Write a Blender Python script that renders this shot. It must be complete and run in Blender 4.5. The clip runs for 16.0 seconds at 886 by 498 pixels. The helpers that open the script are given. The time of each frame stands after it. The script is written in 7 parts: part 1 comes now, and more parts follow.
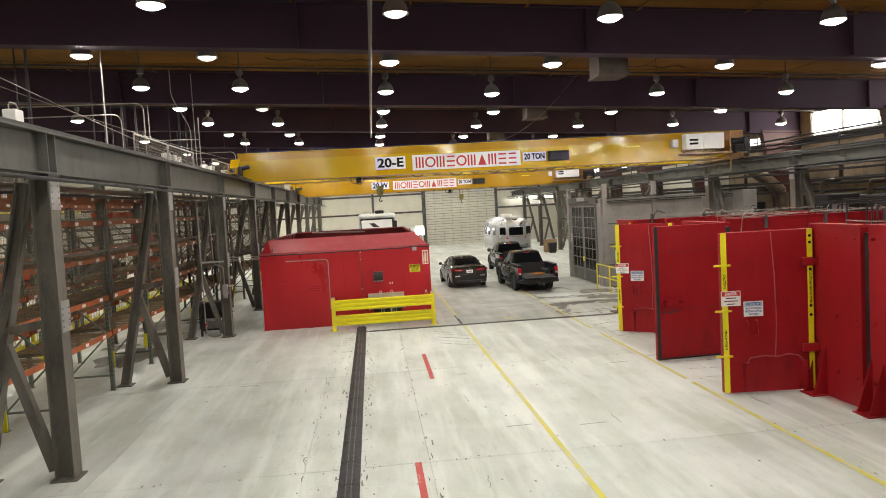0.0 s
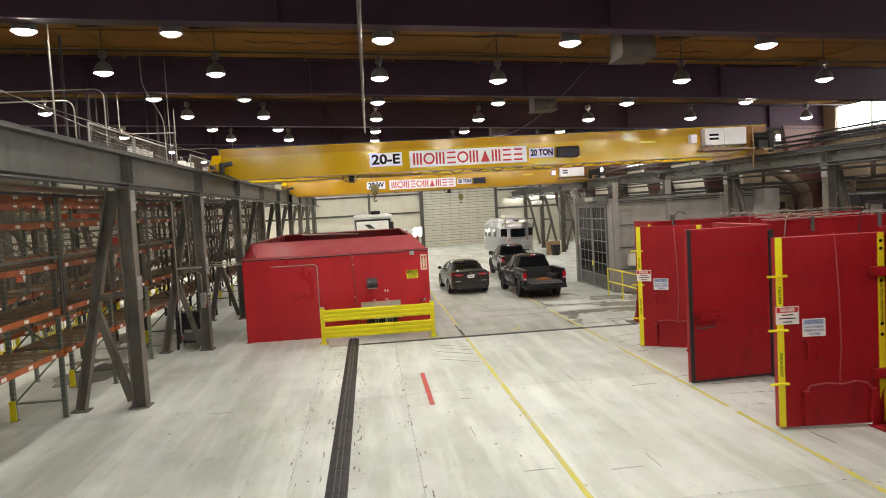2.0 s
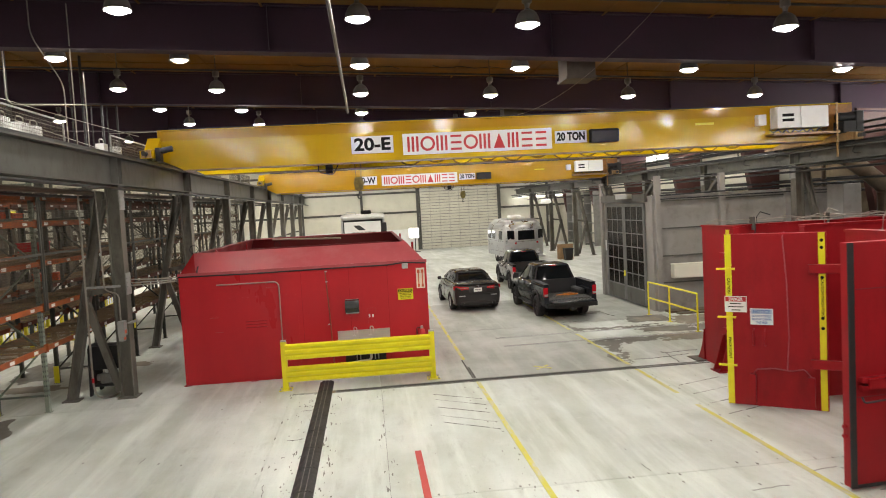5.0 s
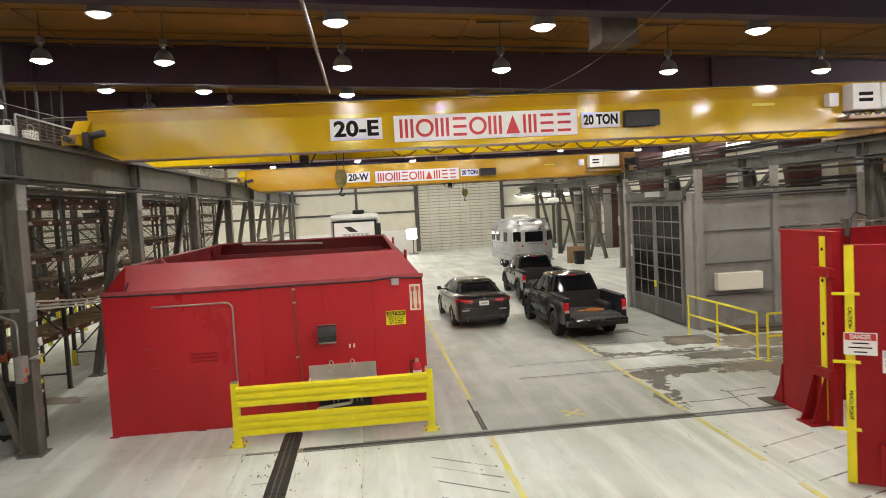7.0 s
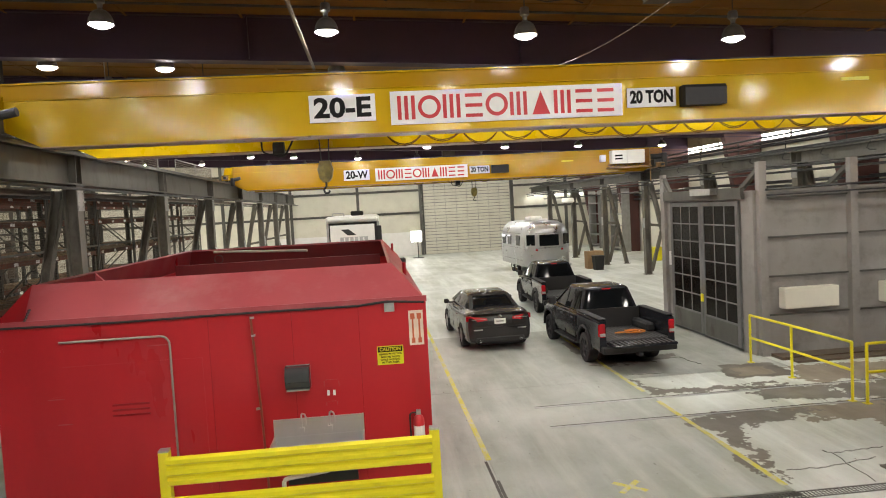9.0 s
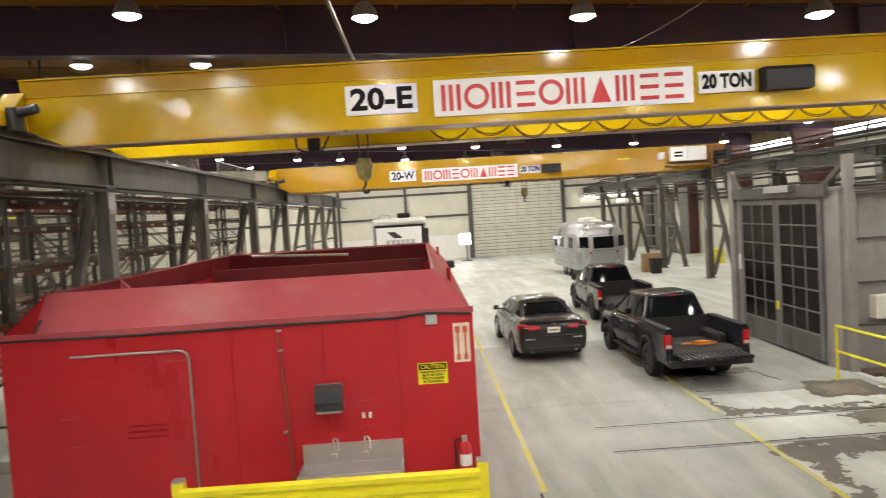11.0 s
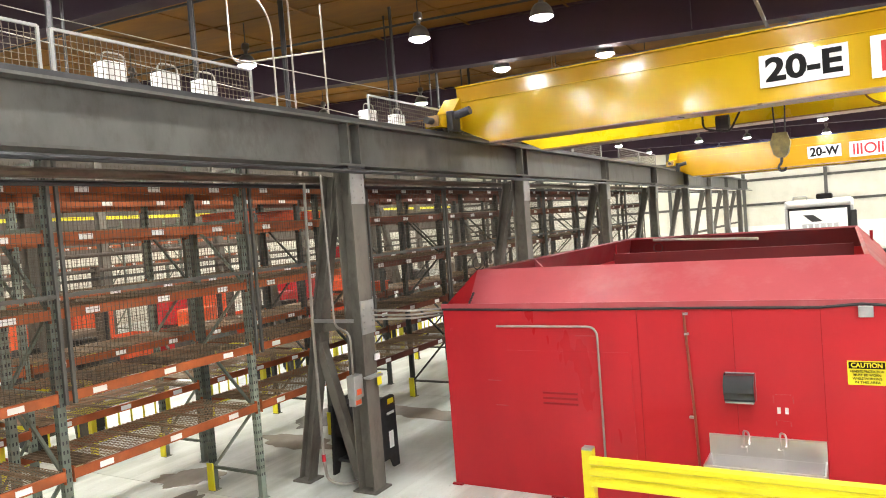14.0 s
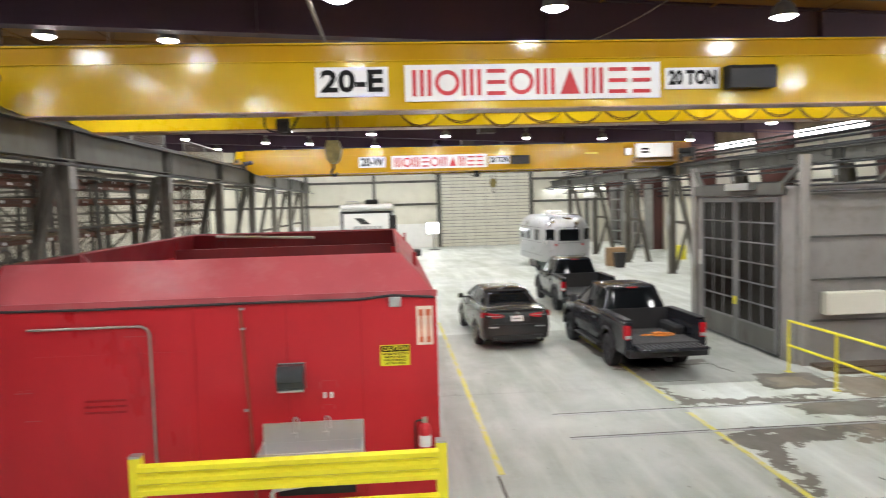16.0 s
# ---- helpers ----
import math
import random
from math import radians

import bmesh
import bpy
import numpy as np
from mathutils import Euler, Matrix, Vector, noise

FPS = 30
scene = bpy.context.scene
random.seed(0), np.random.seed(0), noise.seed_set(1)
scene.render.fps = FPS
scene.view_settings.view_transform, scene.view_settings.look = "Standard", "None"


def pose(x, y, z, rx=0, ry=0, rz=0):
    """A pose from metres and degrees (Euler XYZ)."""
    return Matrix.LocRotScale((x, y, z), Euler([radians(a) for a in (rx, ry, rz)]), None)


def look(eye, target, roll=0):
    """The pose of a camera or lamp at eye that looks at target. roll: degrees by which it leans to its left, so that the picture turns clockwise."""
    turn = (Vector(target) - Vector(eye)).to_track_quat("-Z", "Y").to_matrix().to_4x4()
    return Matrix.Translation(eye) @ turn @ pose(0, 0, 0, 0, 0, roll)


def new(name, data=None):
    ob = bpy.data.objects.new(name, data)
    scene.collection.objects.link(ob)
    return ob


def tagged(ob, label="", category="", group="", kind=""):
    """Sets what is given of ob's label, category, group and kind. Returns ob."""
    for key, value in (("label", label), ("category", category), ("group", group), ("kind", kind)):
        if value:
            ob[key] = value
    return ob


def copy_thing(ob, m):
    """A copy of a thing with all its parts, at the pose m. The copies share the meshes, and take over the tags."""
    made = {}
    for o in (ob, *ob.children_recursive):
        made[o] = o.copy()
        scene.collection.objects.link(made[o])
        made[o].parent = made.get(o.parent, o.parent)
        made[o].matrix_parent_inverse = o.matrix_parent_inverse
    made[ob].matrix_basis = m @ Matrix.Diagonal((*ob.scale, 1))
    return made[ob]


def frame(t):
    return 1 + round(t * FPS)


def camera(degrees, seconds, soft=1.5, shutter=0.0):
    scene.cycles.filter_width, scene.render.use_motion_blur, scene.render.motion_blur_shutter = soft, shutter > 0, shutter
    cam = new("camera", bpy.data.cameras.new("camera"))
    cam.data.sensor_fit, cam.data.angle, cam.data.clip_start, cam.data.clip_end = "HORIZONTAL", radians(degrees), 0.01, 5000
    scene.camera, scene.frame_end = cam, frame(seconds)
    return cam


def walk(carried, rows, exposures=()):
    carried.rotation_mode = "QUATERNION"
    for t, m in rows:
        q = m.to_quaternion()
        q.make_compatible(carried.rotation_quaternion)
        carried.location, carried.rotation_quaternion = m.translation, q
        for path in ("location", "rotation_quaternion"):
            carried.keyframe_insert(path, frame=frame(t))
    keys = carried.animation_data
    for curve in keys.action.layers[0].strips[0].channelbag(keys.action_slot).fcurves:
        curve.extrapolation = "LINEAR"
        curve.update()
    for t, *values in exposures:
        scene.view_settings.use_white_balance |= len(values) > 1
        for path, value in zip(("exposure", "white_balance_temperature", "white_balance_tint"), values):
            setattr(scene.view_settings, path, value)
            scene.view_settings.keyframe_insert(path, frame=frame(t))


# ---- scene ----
cam = camera(64.5, 16.0, soft=1.0, shutter=0.5)
PATH = [
    (0, (0.212, -0.284, 3.824), (0.408, 1.703, 3.704), -3.2),
    (0.5, (0.246, -0.066, 3.815), (0.442, 1.92, 3.695), -3.2),
    (1, (0.276, 0.371, 3.805), (0.476, 2.358, 3.686), -3.2),
    (1.5, (0.287, 0.997, 3.801), (0.491, 2.983, 3.683), -3.2),
    (2, (0.343, 1.783, 3.81), (0.546, 3.769, 3.692), -3.2),
    (2.5, (0.405, 2.629, 3.805), (0.609, 4.615, 3.687), -3.2),
    (3, (0.479, 3.511, 3.795), (0.684, 5.497, 3.677), -3.1),
    (3.5, (0.551, 4.391, 3.795), (0.758, 6.377, 3.678), -3.1),
    (4, (0.613, 5.295, 3.804), (0.823, 7.28, 3.684), -3.05),
    (6.5, (1.027, 9.792, 3.805), (1.24, 11.777, 3.683), -3.1),
    (7, (1.124, 10.709, 3.802), (1.337, 12.693, 3.679), -3.1),
    (7.5, (1.182, 11.559, 3.785), (1.398, 13.543, 3.666), -3.15),
    (8, (1.25, 12.386, 3.789), (1.467, 14.371, 3.669), -3.1),
    (10.4, (1.552, 15.128, 3.754), (1.694, 17.12, 3.64), -3.3),
    (11, (1.535, 15.103, 3.74), (1.593, 17.099, 3.636), -3.5),
    (11.5, (1.544, 15.02, 3.75), (1.348, 17.009, 3.657), -3.85),
    (12, (1.532, 14.984, 3.744), (1.065, 16.927, 3.665), -4.3),
    (12.5, (1.492, 14.946, 3.737), (0.781, 16.814, 3.67), -4.5),
    (13, (1.45, 14.95, 3.731), (0.529, 16.725, 3.671), -4.6),
    (13.5, (1.452, 14.958, 3.72), (0.452, 16.689, 3.657), -4.6),
    (14, (1.445, 14.965, 3.705), (0.449, 16.698, 3.638), -4.4),
    (14.5, (1.507, 14.963, 3.688), (0.578, 16.732, 3.608), -4.0),
    (15, (1.575, 14.985, 3.665), (1.01, 16.901, 3.558), -3.1),
    (15.5, (1.575, 15.02, 3.655), (1.399, 17.009, 3.54), -2.4),
    (16, (1.551, 15.028, 3.67), (1.7, 17.018, 3.533), -1.6),
]
walk(cam, [(t, look(eye, target, roll)) for t, eye, target, roll in PATH],
     [(0, 0.42, 6500, 10), (8, 0.42, 6500, 10), (10.4, 0.5, 6500, 10), (11.5, 0.7, 6500, 10), (12.5, 1.05, 6500, 10), (14.0, 1.36, 6200, 10), (15.0, 1.15, 5950, 10), (16.0, 0.74, 5950, 10)])

# ---- world and exposure ----
world = bpy.data.worlds.new("World")
scene.world = world
world.use_nodes = True
wn = world.node_tree.nodes
sky = wn.new("ShaderNodeTexSky")
sky.sky_type, sky.sun_disc, sky.sun_elevation, sky.sun_rotation = "NISHITA", False, radians(35), radians(100)
world.node_tree.links.new(sky.outputs["Color"], wn["Background"].inputs["Color"])
wn["Background"].inputs["Strength"].default_value = 0.12


# ---- helpers of this scene ----
def ramp(nt, fac, stops):
    r = nt.nodes.new("ShaderNodeValToRGB")
    e = r.color_ramp.elements
    while len(e) < len(stops):
        e.new(0.5)
    for el, (p, c) in zip(e, stops):
        el.position, el.color = p, (*c, 1)
    nt.links.new(fac, r.inputs["Fac"])
    return r.outputs["Color"]


def mix(nt, fac, a, b):
    m = nt.nodes.new("ShaderNodeMix")
    m.data_type = "RGBA"
    for sock, v in ((m.inputs[0], fac), (m.inputs[6], a), (m.inputs[7], b)):
        if isinstance(v, (int, float)):
            sock.default_value = v
        elif isinstance(v, tuple):
            sock.default_value = (*v, 1)
        else:
            nt.links.new(v, sock)
    return m.outputs[2]


def noisy(nt, scale, detail=4.0, rough=0.55, stretch=(1, 1, 1), world_space=False):
    tc = nt.nodes.new("ShaderNodeTexCoord")
    mp = nt.nodes.new("ShaderNodeMapping")
    mp.inputs["Scale"].default_value = stretch
    if world_space:
        geo = nt.nodes.new("ShaderNodeNewGeometry")
        nt.links.new(geo.outputs["Position"], mp.inputs["Vector"])
    else:
        nt.links.new(tc.outputs["Object"], mp.inputs["Vector"])
    n = nt.nodes.new("ShaderNodeTexNoise")
    n.inputs["Scale"].default_value, n.inputs["Detail"].default_value, n.inputs["Roughness"].default_value = scale, detail, rough
    nt.links.new(mp.outputs["Vector"], n.inputs["Vector"])
    return n.outputs["Fac"]


def material(name, color, rough=0.6, metal=0.0, vary=0.25, scale=2.5, grain=40.0, bump=0.1, dirt=None, dirt_amount=0.3,
             stretch=(1, 1, 1), tone=0.0, coat=0.0, rvary=0.1, spec=0.5):
    """A painted, metal or mineral surface: a base colour with broad and fine variation, patches of dirt and fine relief."""
    m = bpy.data.materials.new(name)
    m.use_nodes = True
    nt = m.node_tree
    b = nt.nodes["Principled BSDF"]
    dark = tuple(c * (1 - vary) for c in color)
    light = tuple(min(1, c * (1 + vary * 0.6)) for c in color)
    broad = noisy(nt, scale, 5, 0.6, stretch)
    col = ramp(nt, broad, ((0.3, dark), (0.7, light)))
    fine = noisy(nt, grain, 3, 0.6, stretch)
    if dirt:
        mask = ramp(nt, noisy(nt, scale * 1.7, 8, 0.7, stretch), ((0.5, (0, 0, 0)), (0.72, (dirt_amount,) * 3)))
        col = mix(nt, mask, col, dirt)
    if tone:
        info = nt.nodes.new("ShaderNodeObjectInfo")
        hsv = nt.nodes.new("ShaderNodeHueSaturation")
        mr = nt.nodes.new("ShaderNodeMapRange")
        mr.inputs["To Min"].default_value, mr.inputs["To Max"].default_value = 1 - tone, 1 + tone
        nt.links.new(info.outputs["Random"], mr.inputs["Value"])
        nt.links.new(mr.outputs["Result"], hsv.inputs["Value"])
        nt.links.new(col, hsv.inputs["Color"])
        col = hsv.outputs["Color"]
    nt.links.new(col, b.inputs["Base Color"])
    rr = ramp(nt, broad, ((0.3, (max(0, rough - rvary),) * 3), (0.7, (min(1, rough + rvary),) * 3)))
    nt.links.new(rr, b.inputs["Roughness"])
    b.inputs["Metallic"].default_value = metal
    b.inputs["Coat Weight"].default_value = coat
    b.inputs["Specular IOR Level"].default_value = spec
    if bump:
        bp = nt.nodes.new("ShaderNodeBump")
        bp.inputs["Strength"].default_value, bp.inputs["Distance"].default_value = bump, 0.01
        nt.links.new(fine, bp.inputs["Height"])
        nt.links.new(bp.outputs["Normal"], b.inputs["Normal"])
    return m


def glowing(name, color, strength):
    m = bpy.data.materials.new(name)
    m.use_nodes = True
    b = m.node_tree.nodes["Principled BSDF"]
    b.inputs["Base Color"].default_value = (*color, 1)
    b.inputs["Emission Color"].default_value = (*color, 1)
    b.inputs["Emission Strength"].default_value = strength
    return m


def mesh_of(bm, mats, name="mesh", smooth=False):
    me = bpy.data.meshes.new(name)
    bm.to_mesh(me)
    bm.free()
    for m in mats if isinstance(mats, (list, tuple)) else [mats]:
        me.materials.append(m)
    if smooth:
        for p in me.polygons:
            p.use_smooth = len(p.vertices) < 30
    return me


def part(name, bm, mats, parent=None, label="", smooth=False):
    ob = new(name, mesh_of(bm, mats, name, smooth))
    if smooth:
        ob.data.set_sharp_from_angle(angle=radians(40))
    if parent:
        ob.parent = parent
    return tagged(ob, label) if label else ob


def thing(name, m, label, category, group="", kind=""):
    e = new(name)
    e.empty_display_size = 0.2
    e.matrix_world = m
    return tagged(e, label, category, group, kind)


def solid(name, bm, mats, label, category, group="", kind="", smooth=False):
    return tagged(part(name, bm, mats, None, "", smooth), label, category, group, kind)


def BM():
    return bmesh.new()


def box(bm, x0, x1, y0, y1, z0, z1, bevel=0.0, mat=0):
    v = [bm.verts.new(p) for p in ((x0, y0, z0), (x1, y0, z0), (x1, y1, z0), (x0, y1, z0), (x0, y0, z1), (x1, y0, z1), (x1, y1, z1), (x0, y1, z1))]
    fs = [bm.faces.new([v[i] for i in q]) for q in ((3, 2, 1, 0), (4, 5, 6, 7), (0, 1, 5, 4), (1, 2, 6, 5), (2, 3, 7, 6), (3, 0, 4, 7))]
    for f in fs:
        f.material_index = mat
    if bevel:
        es = list({e for f in fs for e in f.edges})
        for f in bmesh.ops.bevel(bm, geom=es, offset=bevel, segments=1, affect="EDGES")["faces"]:
            f.material_index = mat
    return bm


def bar(bm, a, b, w, h=None, mat=0, up=(0, 0, 1)):
    """A rectangular bar from a to b; w across, h along up."""
    h = h or w
    a, b = Vector(a), Vector(b)
    d = (b - a).normalized()
    u = Vector(up)
    if abs(d.dot(u)) > 0.99:
        u = Vector((0, 1, 0))
    s = d.cross(u).normalized()
    u = s.cross(d)
    v = [bm.verts.new(p + s * i * w / 2 + u * j * h / 2) for p in (a, b) for i, j in ((-1, -1), (1, -1), (1, 1), (-1, 1))]
    for q in ((3, 2, 1, 0), (4, 5, 6, 7), (0, 1, 5, 4), (1, 2, 6, 5), (2, 3, 7, 6), (3, 0, 4, 7)):
        bm.faces.new([v[i] for i in q]).material_index = mat
    return bm


def hbeam(bm, a, b, w, h, tf=0.02, tw=0.015, up=(0, 0, 1)):
    """An I-section from a to b; flanges of width w, h apart along up."""
    a, b = Vector(a), Vector(b)
    d = (b - a).normalized()
    u = Vector(up)
    s = d.cross(u).normalized()
    u = s.cross(d)
    for k in (-1, 1):
        bar(bm, a + u * k * (h - tf) / 2, b + u * k * (h - tf) / 2, w, tf, up=up)
    bar(bm, a, b, tw, h - 2 * tf, up=up)
    return bm


def tube(bm, pts, r, seg=8, mat=0, caps=True):
    """A round tube along the points."""
    pts = [Vector(p) for p in pts]
    rings = []
    for i, p in enumerate(pts):
        d = (pts[min(i + 1, len(pts) - 1)] - pts[max(i - 1, 0)]).normalized()
        u = Vector((0, 0, 1)) if abs(d.z) < 0.9 else Vector((0, 1, 0))
        s = d.cross(u).normalized()
        u = s.cross(d)
        rings.append([bm.verts.new(p + (s * math.cos(t) + u * math.sin(t)) * r) for t in (2 * math.pi * k / seg for k in range(seg))])
    for a, b in zip(rings, rings[1:]):
        for k in range(seg):
            bm.faces.new((a[k], a[(k + 1) % seg], b[(k + 1) % seg], b[k])).material_index = mat
    if caps:
        bm.faces.new(rings[0][::-1]).material_index = mat
        bm.faces.new(rings[-1]).material_index = mat
    return bm


def rounded(pts, r, n=4):
    """The polyline with its corners rounded."""
    pts = [Vector(p) for p in pts]
    out = [pts[0]]
    for a, b, c in zip(pts, pts[1:], pts[2:]):
        p, q = b + (a - b).normalized() * r, b + (c - b).normalized() * r
        out += [p.lerp(b, t).lerp(b.lerp(q, t), t) for t in (k / n for k in range(n + 1))]
    return out + [pts[-1]]


def prism(bm, poly, a, b, axis="x", mat=0):
    """The polygon (pairs in the other two axes, in order) pushed from a to b along the axis."""
    put = {"x": lambda t, p: (t, p[0], p[1]), "y": lambda t, p: (p[0], t, p[1]), "z": lambda t, p: (p[0], p[1], t)}[axis]
    r0, r1 = [bm.verts.new(put(a, p)) for p in poly], [bm.verts.new(put(b, p)) for p in poly]
    fs = [bm.faces.new(r0[::-1]), bm.faces.new(r1)]
    n = len(poly)
    fs += [bm.faces.new((r0[i], r0[(i + 1) % n], r1[(i + 1) % n], r1[i])) for i in range(n)]
    for f in fs:
        f.material_index = mat
    bmesh.ops.recalc_face_normals(bm, faces=fs)
    return bm


def lathe(bm, profile, seg=16, centre=(0, 0, 0), mat=0):
    """(radius, z) pairs turned round the upright axis."""
    c = Vector(centre)
    rings = [[bm.verts.new(c + Vector((r * math.cos(t), r * math.sin(t), z))) for t in (2 * math.pi * k / seg for k in range(seg))] for r, z in profile]
    for a, b in zip(rings, rings[1:]):
        for k in range(seg):
            bm.faces.new((a[k], a[(k + 1) % seg], b[(k + 1) % seg], b[k])).material_index = mat
    return bm


def loft(bm, rings, mat=0, caps=True):
    """Rings of equal length joined one to the next."""
    vs = [[bm.verts.new(p) for p in r] for r in rings]
    n = len(vs[0])
    for a, b in zip(vs, vs[1:]):
        for k in range(n):
            bm.faces.new((a[k], a[(k + 1) % n], b[(k + 1) % n], b[k])).material_index = mat
    if caps:
        bm.faces.new(vs[0][::-1]).material_index = mat
        bm.faces.new(vs[-1]).material_index = mat
    bmesh.ops.recalc_face_normals(bm, faces=bm.faces[:])
    return bm


def words(name, text, m, size, mat, parent=None, thick=0.003, width=0.0, bold=0.022):
    """Lettering in the built-in font, standing on the plane of m (x along the text, z out of it)."""
    cu = bpy.data.curves.new(name, "FONT")
    cu.body, cu.size, cu.extrude, cu.align_x, cu.align_y = text, size, thick, "CENTER", "CENTER"
    cu.resolution_u, cu.offset = 3, size * bold
    tmp = new(name, cu)
    me = bpy.data.meshes.new_from_object(tmp.evaluated_get(bpy.context.evaluated_depsgraph_get()))
    bpy.data.objects.remove(tmp)
    if width:
        xs = [v.co.x for v in me.vertices]
        k = width / (max(xs) - min(xs))
        for v in me.vertices:
            v.co.x *= k
    me.materials.clear()
    me.materials.append(mat)
    ob = new(name, me)
    ob.parent = parent
    ob.matrix_basis = m
    return ob


FACE_SOUTH = (90, 0, 0)   # text read by someone who looks along +y


# ---- materials ----
STEEL_COLUMN = material("brown_grey_column_paint", (0.148, 0.138, 0.118), 0.5, 0.0, 0.35, 1.5, 30, 0.1, (0.05, 0.04, 0.033), 0.75, (1, 1, 0.5), spec=0.2)
STEEL = material("grey_painted_steel", (0.11, 0.11, 0.1), 0.55, 0.0, 0.3, 1.5, 30, 0.08, (0.055, 0.046, 0.038), 0.7, (1, 1, 0.5), spec=0.15)
STEEL_DOOR = material("worn_grey_door_paint", (0.155, 0.156, 0.158), 0.5, 0.0, 0.3, 1.5, 30, 0.08, (0.05, 0.045, 0.04), 0.6, (1, 1, 0.4), spec=0.3)
STEEL_LIGHT = material("light_grey_steel", (0.3, 0.3, 0.29), 0.5, 0.2, 0.2, 4, 50, 0.05)
GALV = material("galvanised", (0.45, 0.46, 0.46), 0.4, 0.7, 0.2, 8, 60, 0.05)
STAINLESS = material("stainless", (0.78, 0.78, 0.77), 0.34, 1.0, 0.06, 3, 90, 0.0)
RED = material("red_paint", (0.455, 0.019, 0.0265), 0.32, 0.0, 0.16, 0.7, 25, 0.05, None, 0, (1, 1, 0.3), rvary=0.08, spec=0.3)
# Red darkened to hold the booth's inner shade; also colours the door seams.
RED_SHADE_SEAM = material("shade_and_seam_red", (0.15, 0.007, 0.011), 0.5, 0.0, 0.25, 0.8, 25, 0.08)
# Paler red: dust, plus the lamps' sheen on the front roof slope.
RED_DUST_SHEEN = material("dust_and_sheen_red", (0.36, 0.062, 0.074), 0.36, 0.0, 0.15, 0.7, 25, 0.05, (0.4, 0.15, 0.16), 0.6)
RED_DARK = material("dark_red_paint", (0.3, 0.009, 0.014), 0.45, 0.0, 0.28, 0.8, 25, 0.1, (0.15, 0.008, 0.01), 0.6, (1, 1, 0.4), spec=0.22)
# Crane yellow brightened to hold the strong light on the rear girders.
GIRDER_LIT = material("crane_yellow_brightened", (0.8, 0.6, 0.004), 0.3, 0.0, 0.05, 1.0, 20, 0.02)
YELLOW = material("safety_yellow", (0.75, 0.67, 0.012), 0.4, 0.0, 0.08, 3, 40, 0.04, (0.55, 0.42, 0.03), 0.12)
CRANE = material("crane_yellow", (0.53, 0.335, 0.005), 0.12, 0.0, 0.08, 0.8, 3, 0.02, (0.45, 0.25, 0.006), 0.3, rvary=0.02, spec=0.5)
# Crane yellow darkened for reflected roof gloom and the dimmer far crane.
CRANE_DIM = material("crane_yellow_dimmed", (0.44, 0.24, 0.006), 0.13, 0.0, 0.1, 0.8, 3, 0.02, (0.36, 0.17, 0.006), 0.3, rvary=0.02, spec=0.5)
CRANE_EDGE = material("crane_dull_brown", (0.32, 0.2, 0.09), 0.35, 0.3, 0.3, 4, 40, 0.05)
ROOFDECK = material("ochre_roof_boards", (0.205, 0.1, 0.017), 0.75, 0.0, 0.5, 0.6, 14, 0.15, (0.1, 0.052, 0.017), 0.7, (0.25, 1, 1), spec=0.2)
ROOFBEAM = material("dark_roof_beam", (0.034, 0.016, 0.031), 0.7, 0.0, 0.25, 1.2, 30, 0.05, spec=0.3)
CREAM = material("cream_wall_panel", (0.68, 0.665, 0.57), 0.65, 0.0, 0.08, 0.7, 20, 0.05, (0.45, 0.42, 0.32), 0.3)
TANWALL = material("tan_wall", (0.3, 0.24, 0.165), 0.8, 0.0, 0.35, 0.8, 20, 0.1, (0.12, 0.085, 0.06), 0.8, spec=0.2)
MAROON = material("red_oxide_steel", (0.075, 0.024, 0.02), 0.6, 0.0, 0.2, 2, 30, 0.05)
BLACK = material("black_rubber", (0.012, 0.012, 0.013), 0.6, 0.0, 0.3, 8, 60, 0.1)
DARK = material("dark_metal", (0.035, 0.035, 0.038), 0.5, 0.3, 0.3, 5, 50, 0.05)
WHITE = material("white_paint", (0.78, 0.78, 0.76), 0.45, 0.0, 0.06, 3, 40, 0.02)
SIGNRED = material("sign_red", (0.5, 0.022, 0.03), 0.4, 0.0, 0.05, 5, 40, 0.0)
SIGNBLUE = material("sign_blue", (0.03, 0.12, 0.35), 0.4, 0.0, 0.05, 5, 40, 0.0)
INK = material("black_ink", (0.008, 0.008, 0.008), 0.5, 0.0, 0.1, 5, 40, 0.0, spec=0.1)
ORANGE = material("orange_rack_beam", (0.36, 0.1, 0.033), 0.5, 0.0, 0.3, 3, 40, 0.06, (0.2, 0.08, 0.04), 0.6, tone=0.25, spec=0.2)
RACKGREEN = material("green_rack_upright", (0.17, 0.2, 0.165), 0.5, 0.0, 0.35, 3, 40, 0.06, (0.14, 0.11, 0.07), 0.6, tone=0.45, spec=0.25)
BROWNBEAM = material("brown_rack_beam", (0.14, 0.05, 0.03), 0.55, 0.0, 0.3, 3, 40, 0.06, (0.07, 0.035, 0.025), 0.6, tone=0.35, spec=0.2)
RACKDULL = material("dull_rack_upright", (0.075, 0.08, 0.07), 0.5, 0.0, 0.3, 3, 40, 0.06, (0.05, 0.04, 0.03), 0.6, tone=0.4, spec=0.2)
WIRE = material("wire_mesh", (0.12, 0.1, 0.075), 0.5, 0.5, 0.3, 6, 60, 0.0)
DECKWIRE = material("brown_wire_deck", (0.26, 0.18, 0.105), 0.6, 0.2, 0.3, 6, 60, 0.0)
COPPER = material("copper_pipe", (0.27, 0.07, 0.04), 0.45, 0.3, 0.2, 6, 60, 0.0)
